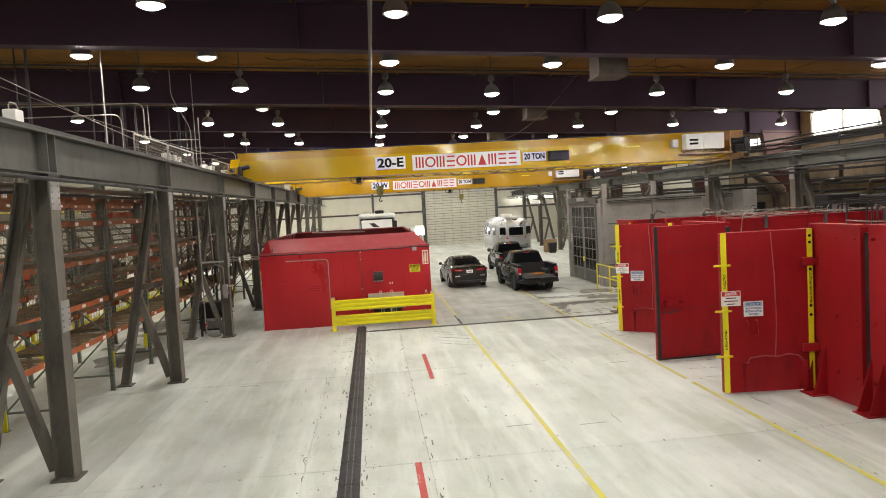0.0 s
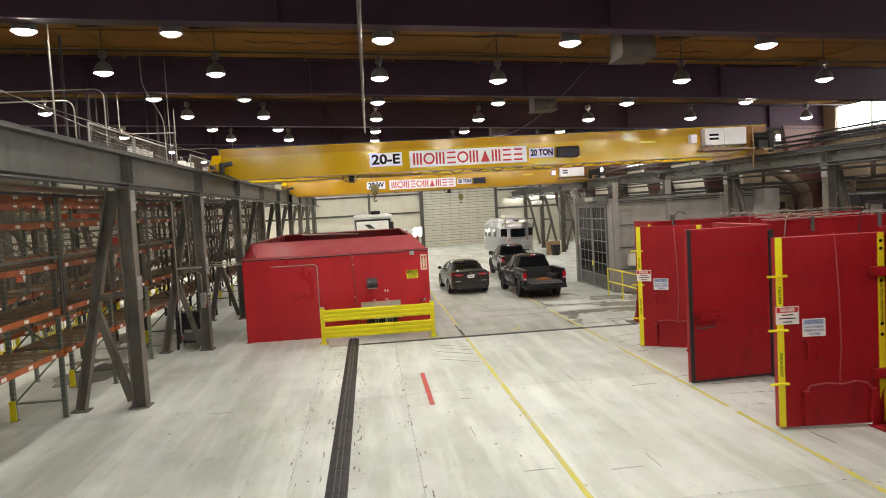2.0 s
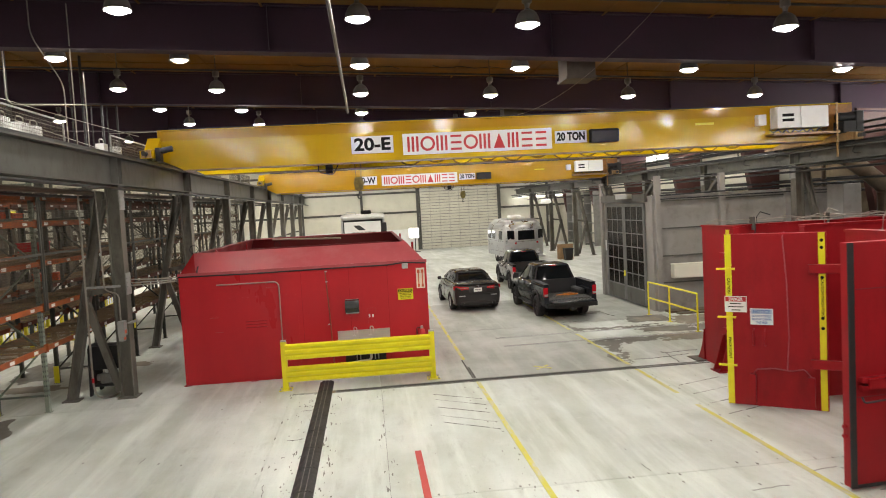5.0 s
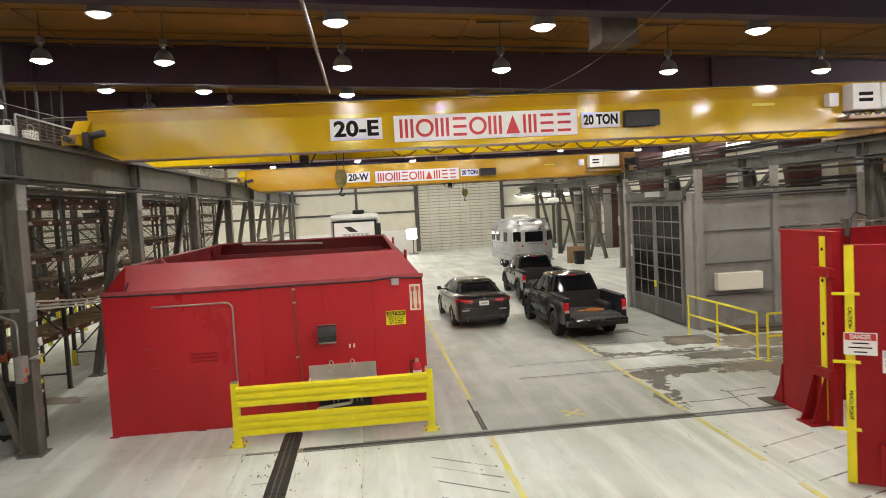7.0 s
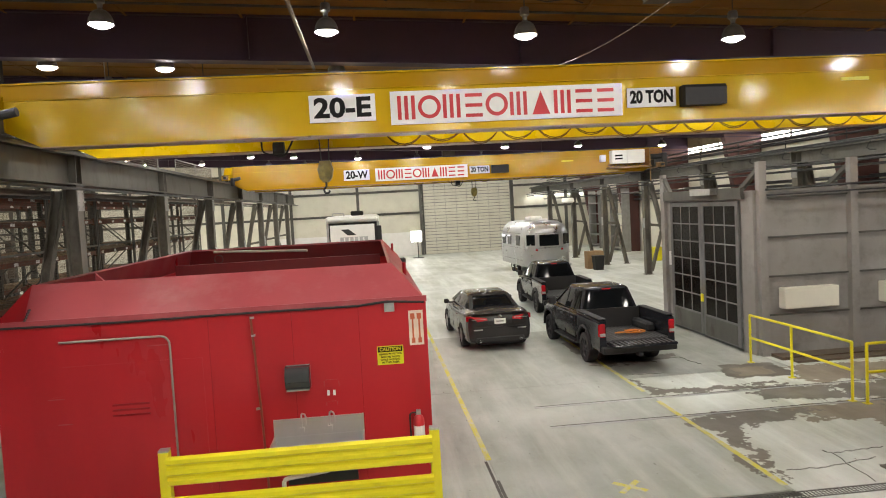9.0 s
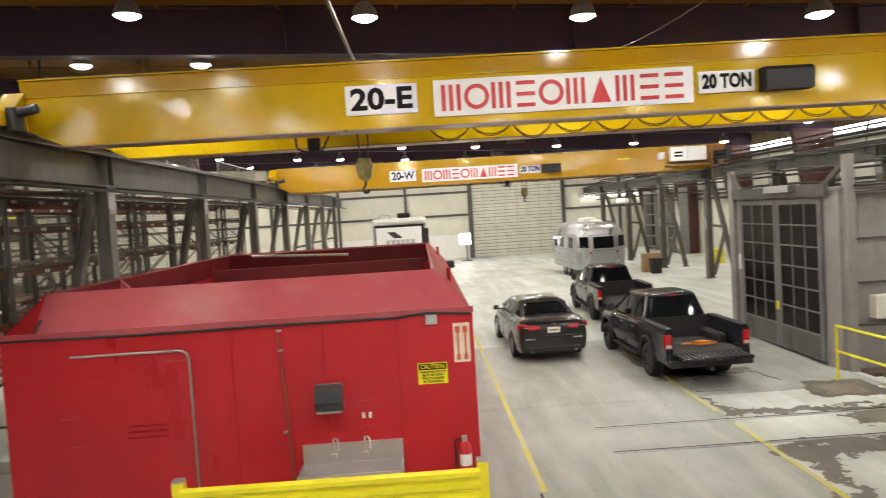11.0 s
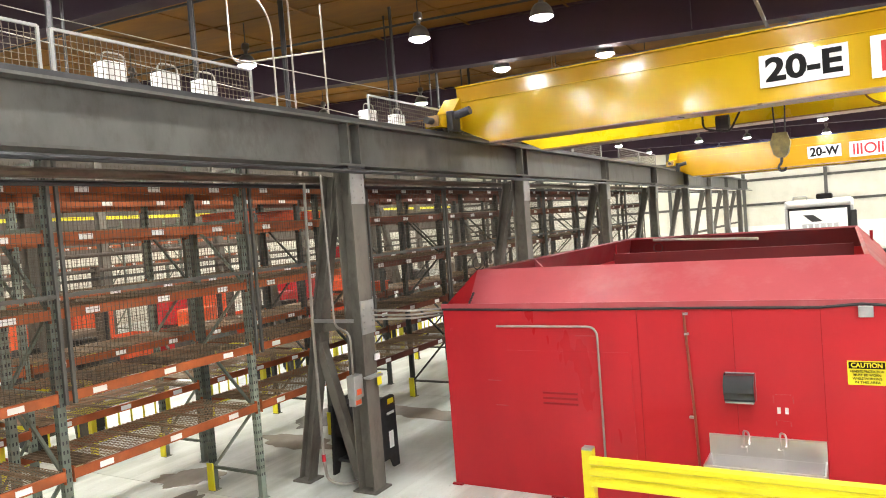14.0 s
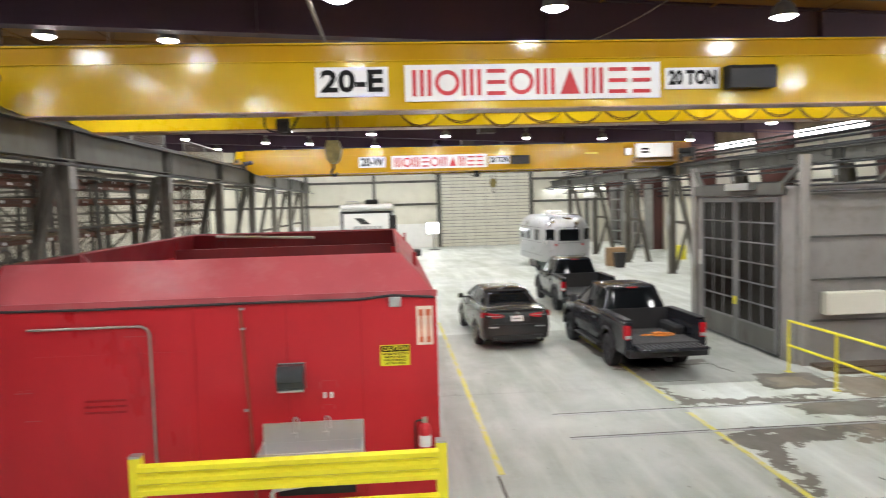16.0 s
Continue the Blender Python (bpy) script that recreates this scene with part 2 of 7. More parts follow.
GREYSHED = material("grey_shed_panel", (0.275, 0.262, 0.25), 0.6, 0.1, 0.18, 1.0, 25, 0.06, (0.12, 0.11, 0.1), 0.5)
WESTWALL = material("grey_brown_wall", (0.13, 0.115, 0.1), 0.75, 0.0, 0.35, 0.6, 20, 0.1, (0.08, 0.06, 0.04), 0.5)
DUCTBROWN = material("brown_duct_metal", (0.14, 0.105, 0.075), 0.4, 0.4, 0.3, 2, 40, 0.05, (0.06, 0.04, 0.03), 0.6)
PIPE = material("dull_conduit", (0.33, 0.31, 0.27), 0.45, 0.5, 0.2, 4, 50, 0.03)
PLASTIC = material("grey_plastic", (0.045, 0.048, 0.05), 0.14, 0.0, 0.1, 6, 50, 0.02)
CARD = material("brown_cardboard", (0.36, 0.23, 0.12), 0.8, 0.0, 0.15, 4, 40, 0.05)
BLUE = material("blue_plastic", (0.02, 0.06, 0.35), 0.4, 0.0, 0.1, 4, 40, 0.02)
SHADE_GREY = material("grey_lamp_shade", (0.14, 0.135, 0.13), 0.4, 0.4, 0.2, 6, 50, 0.03)
LAMP_GLOW = glowing("lamp_lens", (1.0, 0.95, 0.87), 150)
LAMP_FAR = glowing("far_lamp_lens", (1.0, 0.94, 0.85), 250)
# Stronger lens for the unseen next-bay lamps, to brighten the west side.
LAMP_BAY_ADDED = glowing("added_bay_lamp_lens", (1.0, 0.92, 0.8), 285)
LAMP_DIM = glowing("lamp_lens_dim", (1.0, 0.93, 0.8), 1.5)
DAYLIGHT = glowing("daylight_backdrop", (1.0, 0.96, 0.9), 15)


def glass(name, color, rough=0.06, spec=0.6):
    m = bpy.data.materials.new(name)
    m.use_nodes = True
    b = m.node_tree.nodes["Principled BSDF"]
    b.inputs["Base Color"].default_value = (*color, 1)
    b.inputs["Roughness"].default_value = rough
    b.inputs["Specular IOR Level"].default_value = spec
    return m


GLASS_DARK = glass("dark_glass", (0.009, 0.0065, 0.005), 0.25, 0.1)


def concrete(name, base, worn):
    m = bpy.data.materials.new(name)
    m.use_nodes = True
    nt = m.node_tree
    b = nt.nodes["Principled BSDF"]
    col = ramp(nt, noisy(nt, 0.35, 6, 0.6, world_space=True), ((0.32, tuple(c * 0.74 for c in base)), (0.58, base)))
    cloud = ramp(nt, noisy(nt, 0.85, 6, 0.58, (1, 0.3, 1), True), ((0.42, (0, 0, 0)), (0.66, (0.85,) * 3)))
    col = mix(nt, cloud, col, tuple(c * k for c, k in zip(base, (0.66, 0.68, 0.61))))
    scuff = ramp(nt, noisy(nt, 4.0, 8, 0.7, (1, 0.3, 1), True), ((0.56, (0, 0, 0)), (0.72, (0.5,) * 3)))
    col = mix(nt, scuff, col, worn)
    streak = ramp(nt, noisy(nt, 1.5, 6, 0.6, (1.6, 0.14, 1), True), ((0.48, (0, 0, 0)), (0.68, (0.6,) * 3)))
    col = mix(nt, streak, col, tuple(min(1, c * 1.22) for c in base))
    chips = ramp(nt, noisy(nt, 26, 4, 0.7, world_space=True), ((0.7, (0, 0, 0)), (0.76, (0.6,) * 3)))
    col = mix(nt, chips, col, tuple(c * 0.5 for c in worn))
    speck = ramp(nt, noisy(nt, 38, 6, 0.8, (1, 0.35, 1), True), ((0.58, (0, 0, 0)), (0.66, (0.5,) * 3)))
    col = mix(nt, speck, col, worn)
    pale = ramp(nt, noisy(nt, 14, 6, 0.8, (0.4, 1, 1), True), ((0.6, (0, 0, 0)), (0.68, (0.5,) * 3)))
    col = mix(nt, pale, col, tuple(min(1, c * 1.22) for c in base))
    info = nt.nodes.new("ShaderNodeObjectInfo")
    mr = nt.nodes.new("ShaderNodeMapRange")
    mr.inputs["To Min"].default_value, mr.inputs["To Max"].default_value = 0.93, 1.05
    hsv = nt.nodes.new("ShaderNodeHueSaturation")
    nt.links.new(info.outputs["Random"], mr.inputs["Value"])
    nt.links.new(mr.outputs["Result"], hsv.inputs["Value"])
    nt.links.new(col, hsv.inputs["Color"])
    nt.links.new(hsv.outputs["Color"], b.inputs["Base Color"])
    rr = ramp(nt, noisy(nt, 1.1, 5, 0.6, world_space=True), ((0.35, (0.38,) * 3), (0.65, (0.62,) * 3)))
    nt.links.new(rr, b.inputs["Roughness"])
    bp = nt.nodes.new("ShaderNodeBump")
    bp.inputs["Strength"].default_value, bp.inputs["Distance"].default_value = 0.12, 0.01
    nt.links.new(noisy(nt, 30, 4, 0.6, world_space=True), bp.inputs["Height"])
    nt.links.new(bp.outputs["Normal"], b.inputs["Normal"])
    return m


CONCRETE = concrete("pale_concrete", (0.62, 0.655, 0.615), (0.31, 0.315, 0.28))
CONCRETE_GREY = concrete("grey_concrete", (0.42, 0.44, 0.405), (0.235, 0.235, 0.2))
JOINT = material("joint_filler", (0.09, 0.085, 0.075), 0.9, 0, 0.3, 4, 40, 0.1)

WEST, EAST, SOUTH, NORTH = -30.0, 20.0, -9.0, 71.2


def roof_z(x):
    return 8.25 - 0.048 * x


# floor bed, under the slabs
floor = solid("floor", box(BM(), WEST - 0.2, EAST + 0.2, SOUTH - 0.2, NORTH + 0.2, -0.3, -0.02), JOINT,
              "pale worn concrete slab floor with joints, scuffs and stains", "floor", kind="structure")

# walls
bm = BM()
box(bm, WEST - 0.2, EAST + 0.2, SOUTH - 0.2, SOUTH, -0.02, 9.9)
solid("wall_south", bm, CREAM, "plain cream sheet wall", "wall", kind="structure")
bm = BM()
box(bm, WEST - 0.2, WEST, SOUTH, NORTH, -0.02, 9.9)
solid("wall_west", bm, WESTWALL, "grey-brown wall far behind the storage racks", "wall", kind="structure")
# Added sheet; its pale colour stands in for the brightly lit bay beyond.
solid("wall_west_bright_sheet", box(BM(), WEST + 0.003, WEST + 0.06, SOUTH, NORTH, 0.0, 3.5), CREAM, "cream sheet added low on the west wall for the bright next bay", "wall", kind="structure")

# east wall: tan below, a band of windows above
bm = BM()
box(bm, EAST, EAST + 0.2, SOUTH, 37.0, -0.02, 6.05)
box(bm, EAST, EAST + 0.2, SOUTH, NORTH, 7.12, 9.2)
WINDOWS_E = [(-8, 6.5), (8.5, 19.5), (21.3, 29.6), (32.2, 36.0), (38.5, 46.0), (48, 56), (58, 66)]
WINDOW_TOP = [7.12, 7.12, 7.12, 6.45, 6.45, 6.45, 6.45]
edges = [SOUTH] + [v for w in WINDOWS_E for v in w] + [NORTH]
for a, b in zip(edges[::2], edges[1::2]):
    box(bm, EAST, EAST + 0.2, a, b, 6.05, 7.12)
solid("wall_east_far", box(BM(), EAST, EAST + 0.2, 37.0, NORTH, -0.02, 6.05), CREAM, "cream sheet wall at the far east side", "wall", kind="structure")
for (a, b), top in zip(WINDOWS_E, WINDOW_TOP):
    if top < 7.12:
        box(bm, EAST, EAST + 0.2, a, b, top, 7.12)
solid("wall_east", bm, TANWALL, "tan stained wall with a band of high windows", "wall", kind="structure")
for i, ((a, b), top) in enumerate(zip(WINDOWS_E, WINDOW_TOP), 1):
    w = thing("window_%d" % i, pose(EAST, (a + b) / 2, 6.05), "bright high strip window in the tan wall", "window", kind="structure")
    h = (b - a) / 2
    bm = BM()
    H = top - 6.05
    for z0, z1 in ((0, 0.05), (H - 0.05, H)):
        box(bm, 0.03, 0.12, -h, h, z0, z1)
    n = max(2, round((b - a) / 2.2))
    for k in range(n + 1):
        y = -h + (b - a) * k / n
        box(bm, 0.03, 0.12, max(-h, y - 0.025), min(h, y + 0.025), 0.05, H - 0.05)
    part("window_frame", bm, STEEL, w)
    part("pane", box(BM(), 0.15, 0.16, -h, h, 0.05, H - 0.05), DAYLIGHT, w, "glaring white translucent pane")

solid("wall_north_west", box(BM(), WEST, -6.202, NORTH, NORTH + 0.2, -0.02, 9.9), CREAM, "pale cream end wall behind the storage racks", "wall", kind="structure")
# far wall with girts, posts and the sectional door
bm = BM()
DOOR = (5.72, 12.85, 5.75)
box(bm, -6.2, DOOR[0], NORTH, NORTH + 0.2, -0.02, 9.2)
box(bm, DOOR[1], EAST, NORTH, NORTH + 0.2, -0.02, 9.2)
box(bm, DOOR[0], DOOR[1], NORTH, NORTH + 0.2, DOOR[2], 9.2)
wall_n = solid("wall_north", bm, CREAM, "cream insulated sheet wall with dark girts", "wall", kind="structure")
bm = BM()
for z in (3.45, 5.25, 7.0):
    box(bm, WEST, 5.55, NORTH - 0.16, NORTH - 0.003, z - 0.09, z + 0.09)
    box(bm, 13.1, EAST, NORTH - 0.16, NORTH - 0.003, z - 0.09, z + 0.09)
part("girt", bm, STEEL, wall_n, "dark steel girts")
for x in (-26, -20.7, -15.5, -10.2, -4.9, 0.4, 5.45, 13.0, 17.5):
    part("wall_post", box(BM(), x - 0.11, x + 0.11, NORTH - 0.34, NORTH - 0.165, 0, 8.0), STEEL, wall_n, "dark steel wall post")
for k in range(20):
    x = -16.4 + k * 1.12
    if -6.1 < x < 5.4:
        part("panel_rib", box(BM(), x - 0.015, x + 0.015, NORTH - 0.03, NORTH - 0.002, 0, 8.3), CREAM, wall_n)
part("wainscot", box(BM(), -6.1, 5.3, NORTH - 0.05, NORTH - 0.031, 0.0, 1.9), WHITE, wall_n, "white ribbed liner sheet")

door = thing("door_1", pose(DOOR[0], NORTH, 0), "closed cream sectional overhead door with steel ribs", "door", kind="structure")
dw = DOOR[1] - DOOR[0]
for k in range(11):
    z = k * DOOR[2] / 11
    part("mid_rib", box(BM(), 0.02, dw - 0.02, 0.005, 0.028, z + DOOR[2] / 22 - 0.012, z + DOOR[2] / 22 + 0.012), STEEL, door)
    part("panel", box(BM(), 0, dw, 0.03, 0.09, z + 0.006, z + DOOR[2] / 11 - 0.006, 0.004), CREAM, door)
    part("rib", box(BM(), 0.02, dw - 0.02, -0.02, 0.027, z + DOOR[2] / 11 - 0.028, z + DOOR[2] / 11 + 0.028), STEEL_LIGHT, door, "grey steel stiffening rib")
for k in range(9):
    x = dw * k / 8
    part("stile", box(BM(), max(0, x - 0.012), min(dw, x + 0.012), 0.002, 0.0045, 0.02, DOOR[2] - 0.02), STEEL_LIGHT, door, "galvanised stile")
for s, x in ((-1, -0.13), (1, dw + 0.02)):
    part("track", box(BM(), x, x + 0.11, -0.12, -0.003, 0, DOOR[2] + 0.4), STEEL, door, "dark steel door track")

# roof: boards on deep cross beams, falling to the east
bm = BM()
prism(bm, [(WEST - 0.2, roof_z(WEST - 0.2)), (EAST + 0.2, roof_z(EAST + 0.2)), (EAST + 0.2, roof_z(EAST) + 0.25), (WEST - 0.2, roof_z(WEST) + 0.25)], SOUTH - 0.2, NORTH + 0.2, "y")
ceiling = solid("ceiling", bm, ROOFDECK, "ochre boarded roof deck", "ceiling", kind="structure")
bm = BM()
for k in range(44):
    y = SOUTH + 0.9 + k * 1.85
    prism(bm, [(WEST, roof_z(WEST) - 0.03), (EAST, roof_z(EAST) - 0.03), (EAST, roof_z(EAST) - 0.004), (WEST, roof_z(WEST) - 0.004)], y - 0.03, y + 0.03, "y")
for k in range(20):
    x = WEST + 1.3 + 2.5 * k
    box(bm, x - 0.025, x + 0.025, SOUTH, NORTH, roof_z(x) - 0.055, roof_z(x) - 0.031)
solid("ceiling_battens", bm, ROOFDECK, "ochre battens under the roof deck", "ceiling", kind="structure")
BEAMS_Y = [15.0 + 7.72 * k for k in range(-3, 8)]
for y in BEAMS_Y:
    bm = BM()
    for z0, z1, w in ((1.02, 0.98, 0.2), (0.98, 0.04, 0.06), (0.04, 0.0, 0.2)):
        prism(bm, [(WEST, roof_z(WEST) - z0 - 0.005), (EAST, roof_z(EAST) - z0 - 0.005), (EAST, roof_z(EAST) - z1 - 0.005), (WEST, roof_z(WEST) - z1 - 0.005)], y - w, y + w, "y")
    for k in range(8):
        x = WEST + 4.1 + 6.2 * k
        bar(bm, (x, y - 0.13, roof_z(x) - 0.98), (x, y - 0.13, roof_z(x) - 0.05), 0.02, 0.13, up=(0, 1, 0))
    solid("roof_beam", bm, ROOFBEAM, "deep dark purple-brown steel roof beam", "beam", "roof beams", "structure")

# long services under the roof
def long_pipe(name, pts, r, mat, label, cat="pipe"):
    return solid(name, tube(BM(), pts, r), mat, label, cat, "overhead services", "structure")

for y in (16.9, 20.9, 24.9, 28.8, 32.6, 13.0, 9.2):
    long_pipe("sprinkler_pipe", [(x, y, roof_z(x) - 0.22) for x in (WEST, EAST)], 0.028, DARK, "thin dark sprinkler pipe under the roof")

# ---- lamps ----
def high_bay(lit=True, lens=None):
    t = thing("ceiling_lamp", pose(0, 0, 0), "lit bell-shaped high-bay ceiling lamp" if lit else "unlit bell-shaped high-bay ceiling lamp", "ceiling lamp", "high-bay lamps")
    part("shade", lathe(BM(), [(0.06, 0.22), (0.11, 0.2), (0.16, 0.15), (0.195, 0.08), (0.212, 0.0), (0.222, -0.03), (0.222, -0.045), (0.21, -0.04), (0.185, 0.08), (0.1, 0.19)], 20), SHADE_GREY, t, "spun metal bell shade", True)
    part("lens", lathe(BM(), [(0.0, -0.105), (0.08, -0.098), (0.14, -0.075), (0.185, -0.04), (0.203, 0.0)], 20), lens or (LAMP_GLOW if lit else LAMP_DIM), t, "glowing lens" if lit else "", True)
    bm = BM()
    lathe(bm, [(0.0, 0.48), (0.075, 0.48), (0.09, 0.45), (0.09, 0.34), (0.05, 0.32), (0.04, 0.25), (0.06, 0.22)], 12)
    part("ballast", bm, SHADE_GREY, t, "", True)
    part("hook", tube(BM(), [(0, 0, 0.47), (0, 0, 1.04)], 0.012, 6), DARK, t)
    part("mount_plate", box(BM(), -0.55, 0.55, -0.025, 0.025, 1.04, 1.08), DARK, t)
    return t

# The three westernmost rows are unseen, added to light the next bay.
LAMP_X = [(-26.4, 8.5), (-20.4, 8.2), (-14.4, 7.92), (-10.35, 7.76), (-5.68, 7.46), (-3.1, 7.34), (0.81, 7.1), (4.48, 6.93), (8.55, 6.76), (12.46, 6.65), (17.05, 6.48)]
kinds = {"lit": high_bay(True), "unlit": high_bay(False), "bay": high_bay(True, LAMP_BAY_ADDED), "far": high_bay(True, LAMP_FAR)}
first = dict(kinds)
for j in range(0, 17):
    y = 3.85 + 3.87 * j
    for i, (x, z) in enumerate(LAMP_X):
        if (i == 10 and j % 2 and j < 10) or (i == 0 and (j % 2 or j < 2)) or (i == 3 and j % 2) or (j % 2 and j > 8 and i > 3):
            continue
        x2 = 3.76 if (i == 7 and j == 4) else x
        kind = "bay" if i < 3 else "far" if j > 8 else "unlit" if (j == 2 and i == 6) or (j in (3, 5) and i == 5) else "lit"
        m = pose(x2, y, z)
        if first[kind]:
            first[kind].matrix_world = m
            first[kind] = None
        else:
            copy_thing(kinds[kind], m)

ROOFPIPE = material("dull_brown_roof_metal", (0.07, 0.056, 0.046), 0.6, 0.0, 0.3, 3, 30, 0.05, spec=0.2)
# a pipe along the hall, vent boxes, sagging cables
long_pipe("roof_pipe", [(0.38, SOUTH, 6.98), (0.38, 29.5, 6.9)], 0.035, ROOFPIPE, "dark steel pipe slung along under the roof beams")
for y in BEAMS_Y[2:]:
    bm = BM()
    box(bm, 5.75, 6.45, y + 1.0, y + 1.75, 6.72, roof_z(5.7) - 0.01)
    box(bm, 5.72, 6.48, y + 0.97, y + 1.78, 6.7, 6.76)
    solid("vent_box", bm, ROOFPIPE, "grey-brown sheet metal vent box under the roof", "vent", "roof vents", "structure")


def sag(a, b, drop, n=14):
    a, b = Vector(a), Vector(b)
    return [a.lerp(b, k / n) - Vector((0, 0, drop * 4 * (k / n) * (1 - k / n))) for k in range(n + 1)]


def strung(pts, r, mat, label):
    return solid("cable", tube(BM(), pts, r, 6), mat, label, "cable", "loose cables")


strung(sag((5.75, 16.4, 7.3), (4.9, 26.45, 6.2), 0.5), 0.005, DUCTBROWN, "thin brown cable sagging from the roof to the crane")
strung(sag((-6.2, 8.0, 6.9), (-5.4, 24.5, 5.6), 0.1), 0.007, PIPE, "thin pale cable slanting down to the runway")
strung(sag((-9.0, 15.0, 7.6), (-4.9, 25.9, 6.0), 0.15), 0.007, PIPE, "thin pale cable slanting down to the runway")
for x, y in ((-6.5, 16.0), (1.2, 16.5), (7.0, 20.5), (-2.5, 20.2), (3.0, 28.3), (9.5, 24.6), (10.5, 16.4), (-1.0, 28.5)):
    strung([(x + 0.25 * k, y + 0.06 * math.sin(k * 2.1), roof_z(x + 0.25 * k) - 0.08 - 0.07 * math.sin(k * 0.9) ** 2) for k in range(13)], 0.012, BLACK, "loose black cable under the roof deck")
# torn lining hanging from the roof
bm = BM()
grid = [[bm.verts.new((5.95 + 0.13 * i - 0.02 * j, 10.9 + 0.06 * math.sin(i * 1.3 + j), roof_z(6.4) - 0.03 - 0.16 * j * (1 - 0.13 * abs(i - 2)) - 0.03 * math.sin(i * 2.0 + j))) for i in range(8)] for j in range(6)]
for a, b in zip(grid, grid[1:]):
    for i in range(7):
        if i < 7 - int(b[i].co.z < 7.3) * 3:
            bm.faces.new((a[i], a[i + 1], b[i + 1], b[i]))
bmesh.ops.solidify(bm, geom=bm.faces[:], thickness=0.012)
solid("torn_lining", bm, ROOFDECK, "torn ochre roof lining hanging down", "lining")


# ---- crane runways ----
LEFT_Y = [10.8 + 6.1 * k for k in range(-3, 10)]
RIGHT_Y = [22.1 + 6.1 * k for k in range(-4, 8)]


def runway_column(side, top, label):
    """A braced column: an upright, an outer raking leg and lacing. side -1: the leg stands to the west."""
    t = thing("runway_column", pose(0, 0, 0), label, "column", "crane runway columns", "structure")
    part("upright", hbeam(BM(), (0, 0, 0.02), (0, 0, top), 0.29, 0.28, 0.022, 0.02, up=(1, 0, 0)), STEEL_COLUMN, t)
    part("base_plate", box(BM(), -0.2, 0.2, -0.2, 0.2, 0.0, 0.025), STEEL_COLUMN, t)
    part("leg_plate", box(BM(), side * 1.2 - 0.17, side * 1.2 + 0.17, -0.16, 0.16, 0.0, 0.025), STEEL_COLUMN, t)
    part("raking_leg", hbeam(BM(), (side * 1.2, 0, 0.025), (side * 0.27, 0, top - 0.08), 0.2, 0.18, 0.016, 0.012, up=(1, 0, 0)), STEEL_COLUMN, t)
    part("strut", bar(BM(), (side * 0.72, 0, 2.32), (side * 0.16, 0, 2.4), 0.12, 0.12), STEEL_COLUMN, t)
    part("upper_brace", bar(BM(), (side * 0.8, 0, 2.2), (side * 0.2, 0, top - 0.25), 0.13, 0.13), STEEL_COLUMN, t)
    part("lower_brace", bar(BM(), (side * 0.78, 0, 2.25), (side * 0.18, 0, 0.15), 0.14, 0.14), STEEL_COLUMN, t)
    for z0, z1 in ((4.1, 4.52), (2.26, 2.73)):
        if z1 < top + 0.1:
            bm = BM()
            box(bm, -side * 0.142, -side * 0.165, -0.15, 0.15, z0, z1)
            for yy in (-0.1, 0.1):
                for k in range(4):
                    box(bm, -side * 0.165, -side * 0.18, yy - 0.018, yy + 0.018, z0 + 0.07 + k * 0.09, z0 + 0.1 + k * 0.09)
            bmesh.ops.recalc_face_normals(bm, faces=bm.faces[:])
            part("splice_plate", bm, STEEL_LIGHT, t, "bolted pale steel plate")
    return t


col = runway_column(-1, 4.6, "grey steel crane runway column with a raking leg")
for k, y in enumerate(LEFT_Y):
    m = pose(-4.64, y, 0)
    if k == 0:
        col.matrix_world = m
    else:
        copy_thing(col, m)
col = runway_column(1, 4.51, "grey steel crane runway column with a raking leg")
for k, y in enumerate(RIGHT_Y):
    m = pose(14.6, y + 0.2, 0)
    if k == 0:
        col.matrix_world = m
    else:
        copy_thing(col, m)


def runway_beam(x, z0, z1, ys, side, name):
    t = thing(name, pose(x, 0, 0), "grey steel crane runway girder with stiffeners", "girder", "crane runways", "structure")
    part("girder", hbeam(BM(), (0, SOUTH, (z0 + z1) / 2), (0, NORTH - 0.4, (z0 + z1) / 2), 0.36, z1 - z0, 0.03, 0.02), STEEL, t)
    part("rail", box(BM(), -0.035, 0.035, SOUTH, NORTH - 0.6, z1, z1 + 0.09), DARK, t, "dark worn crane rail")
    for y in ys:
        for dy in (-0.13, 0.13):
            part("stiffener", box(BM(), -0.165, 0.165, y + dy - 0.012, y + dy + 0.012, z0 + 0.032, z1 - 0.032), STEEL, t)
        part("bearing", box(BM(), -0.17, 0.17, y - 0.2, y + 0.2, z0 - 0.03, z0), DARK, t)
    return t


runway_beam(-4.64, 4.63, 5.26, LEFT_Y, -1, "runway_girder")
runway_beam(14.6, 4.54, 4.92, [y + 0.2 for y in RIGHT_Y], 1, "runway_girder")
# bars and conductors along the runways
solid("insulated_pipe", tube(BM(), [(-5.15, SOUTH + 0.2, 4.5), (-5.15, NORTH - 0.6, 4.5)], 0.055, 10), DUCTBROWN, "brown pipe hung below the crane runway", "pipe", "overhead services", "structure")
for z, x in ((4.53, -4.3), (4.42, -5.35)):
    long_pipe("conduit_run", [(x, SOUTH + 0.2, z), (x, NORTH - 0.6, z)], 0.03, DARK, "dark pipe along the crane runway")
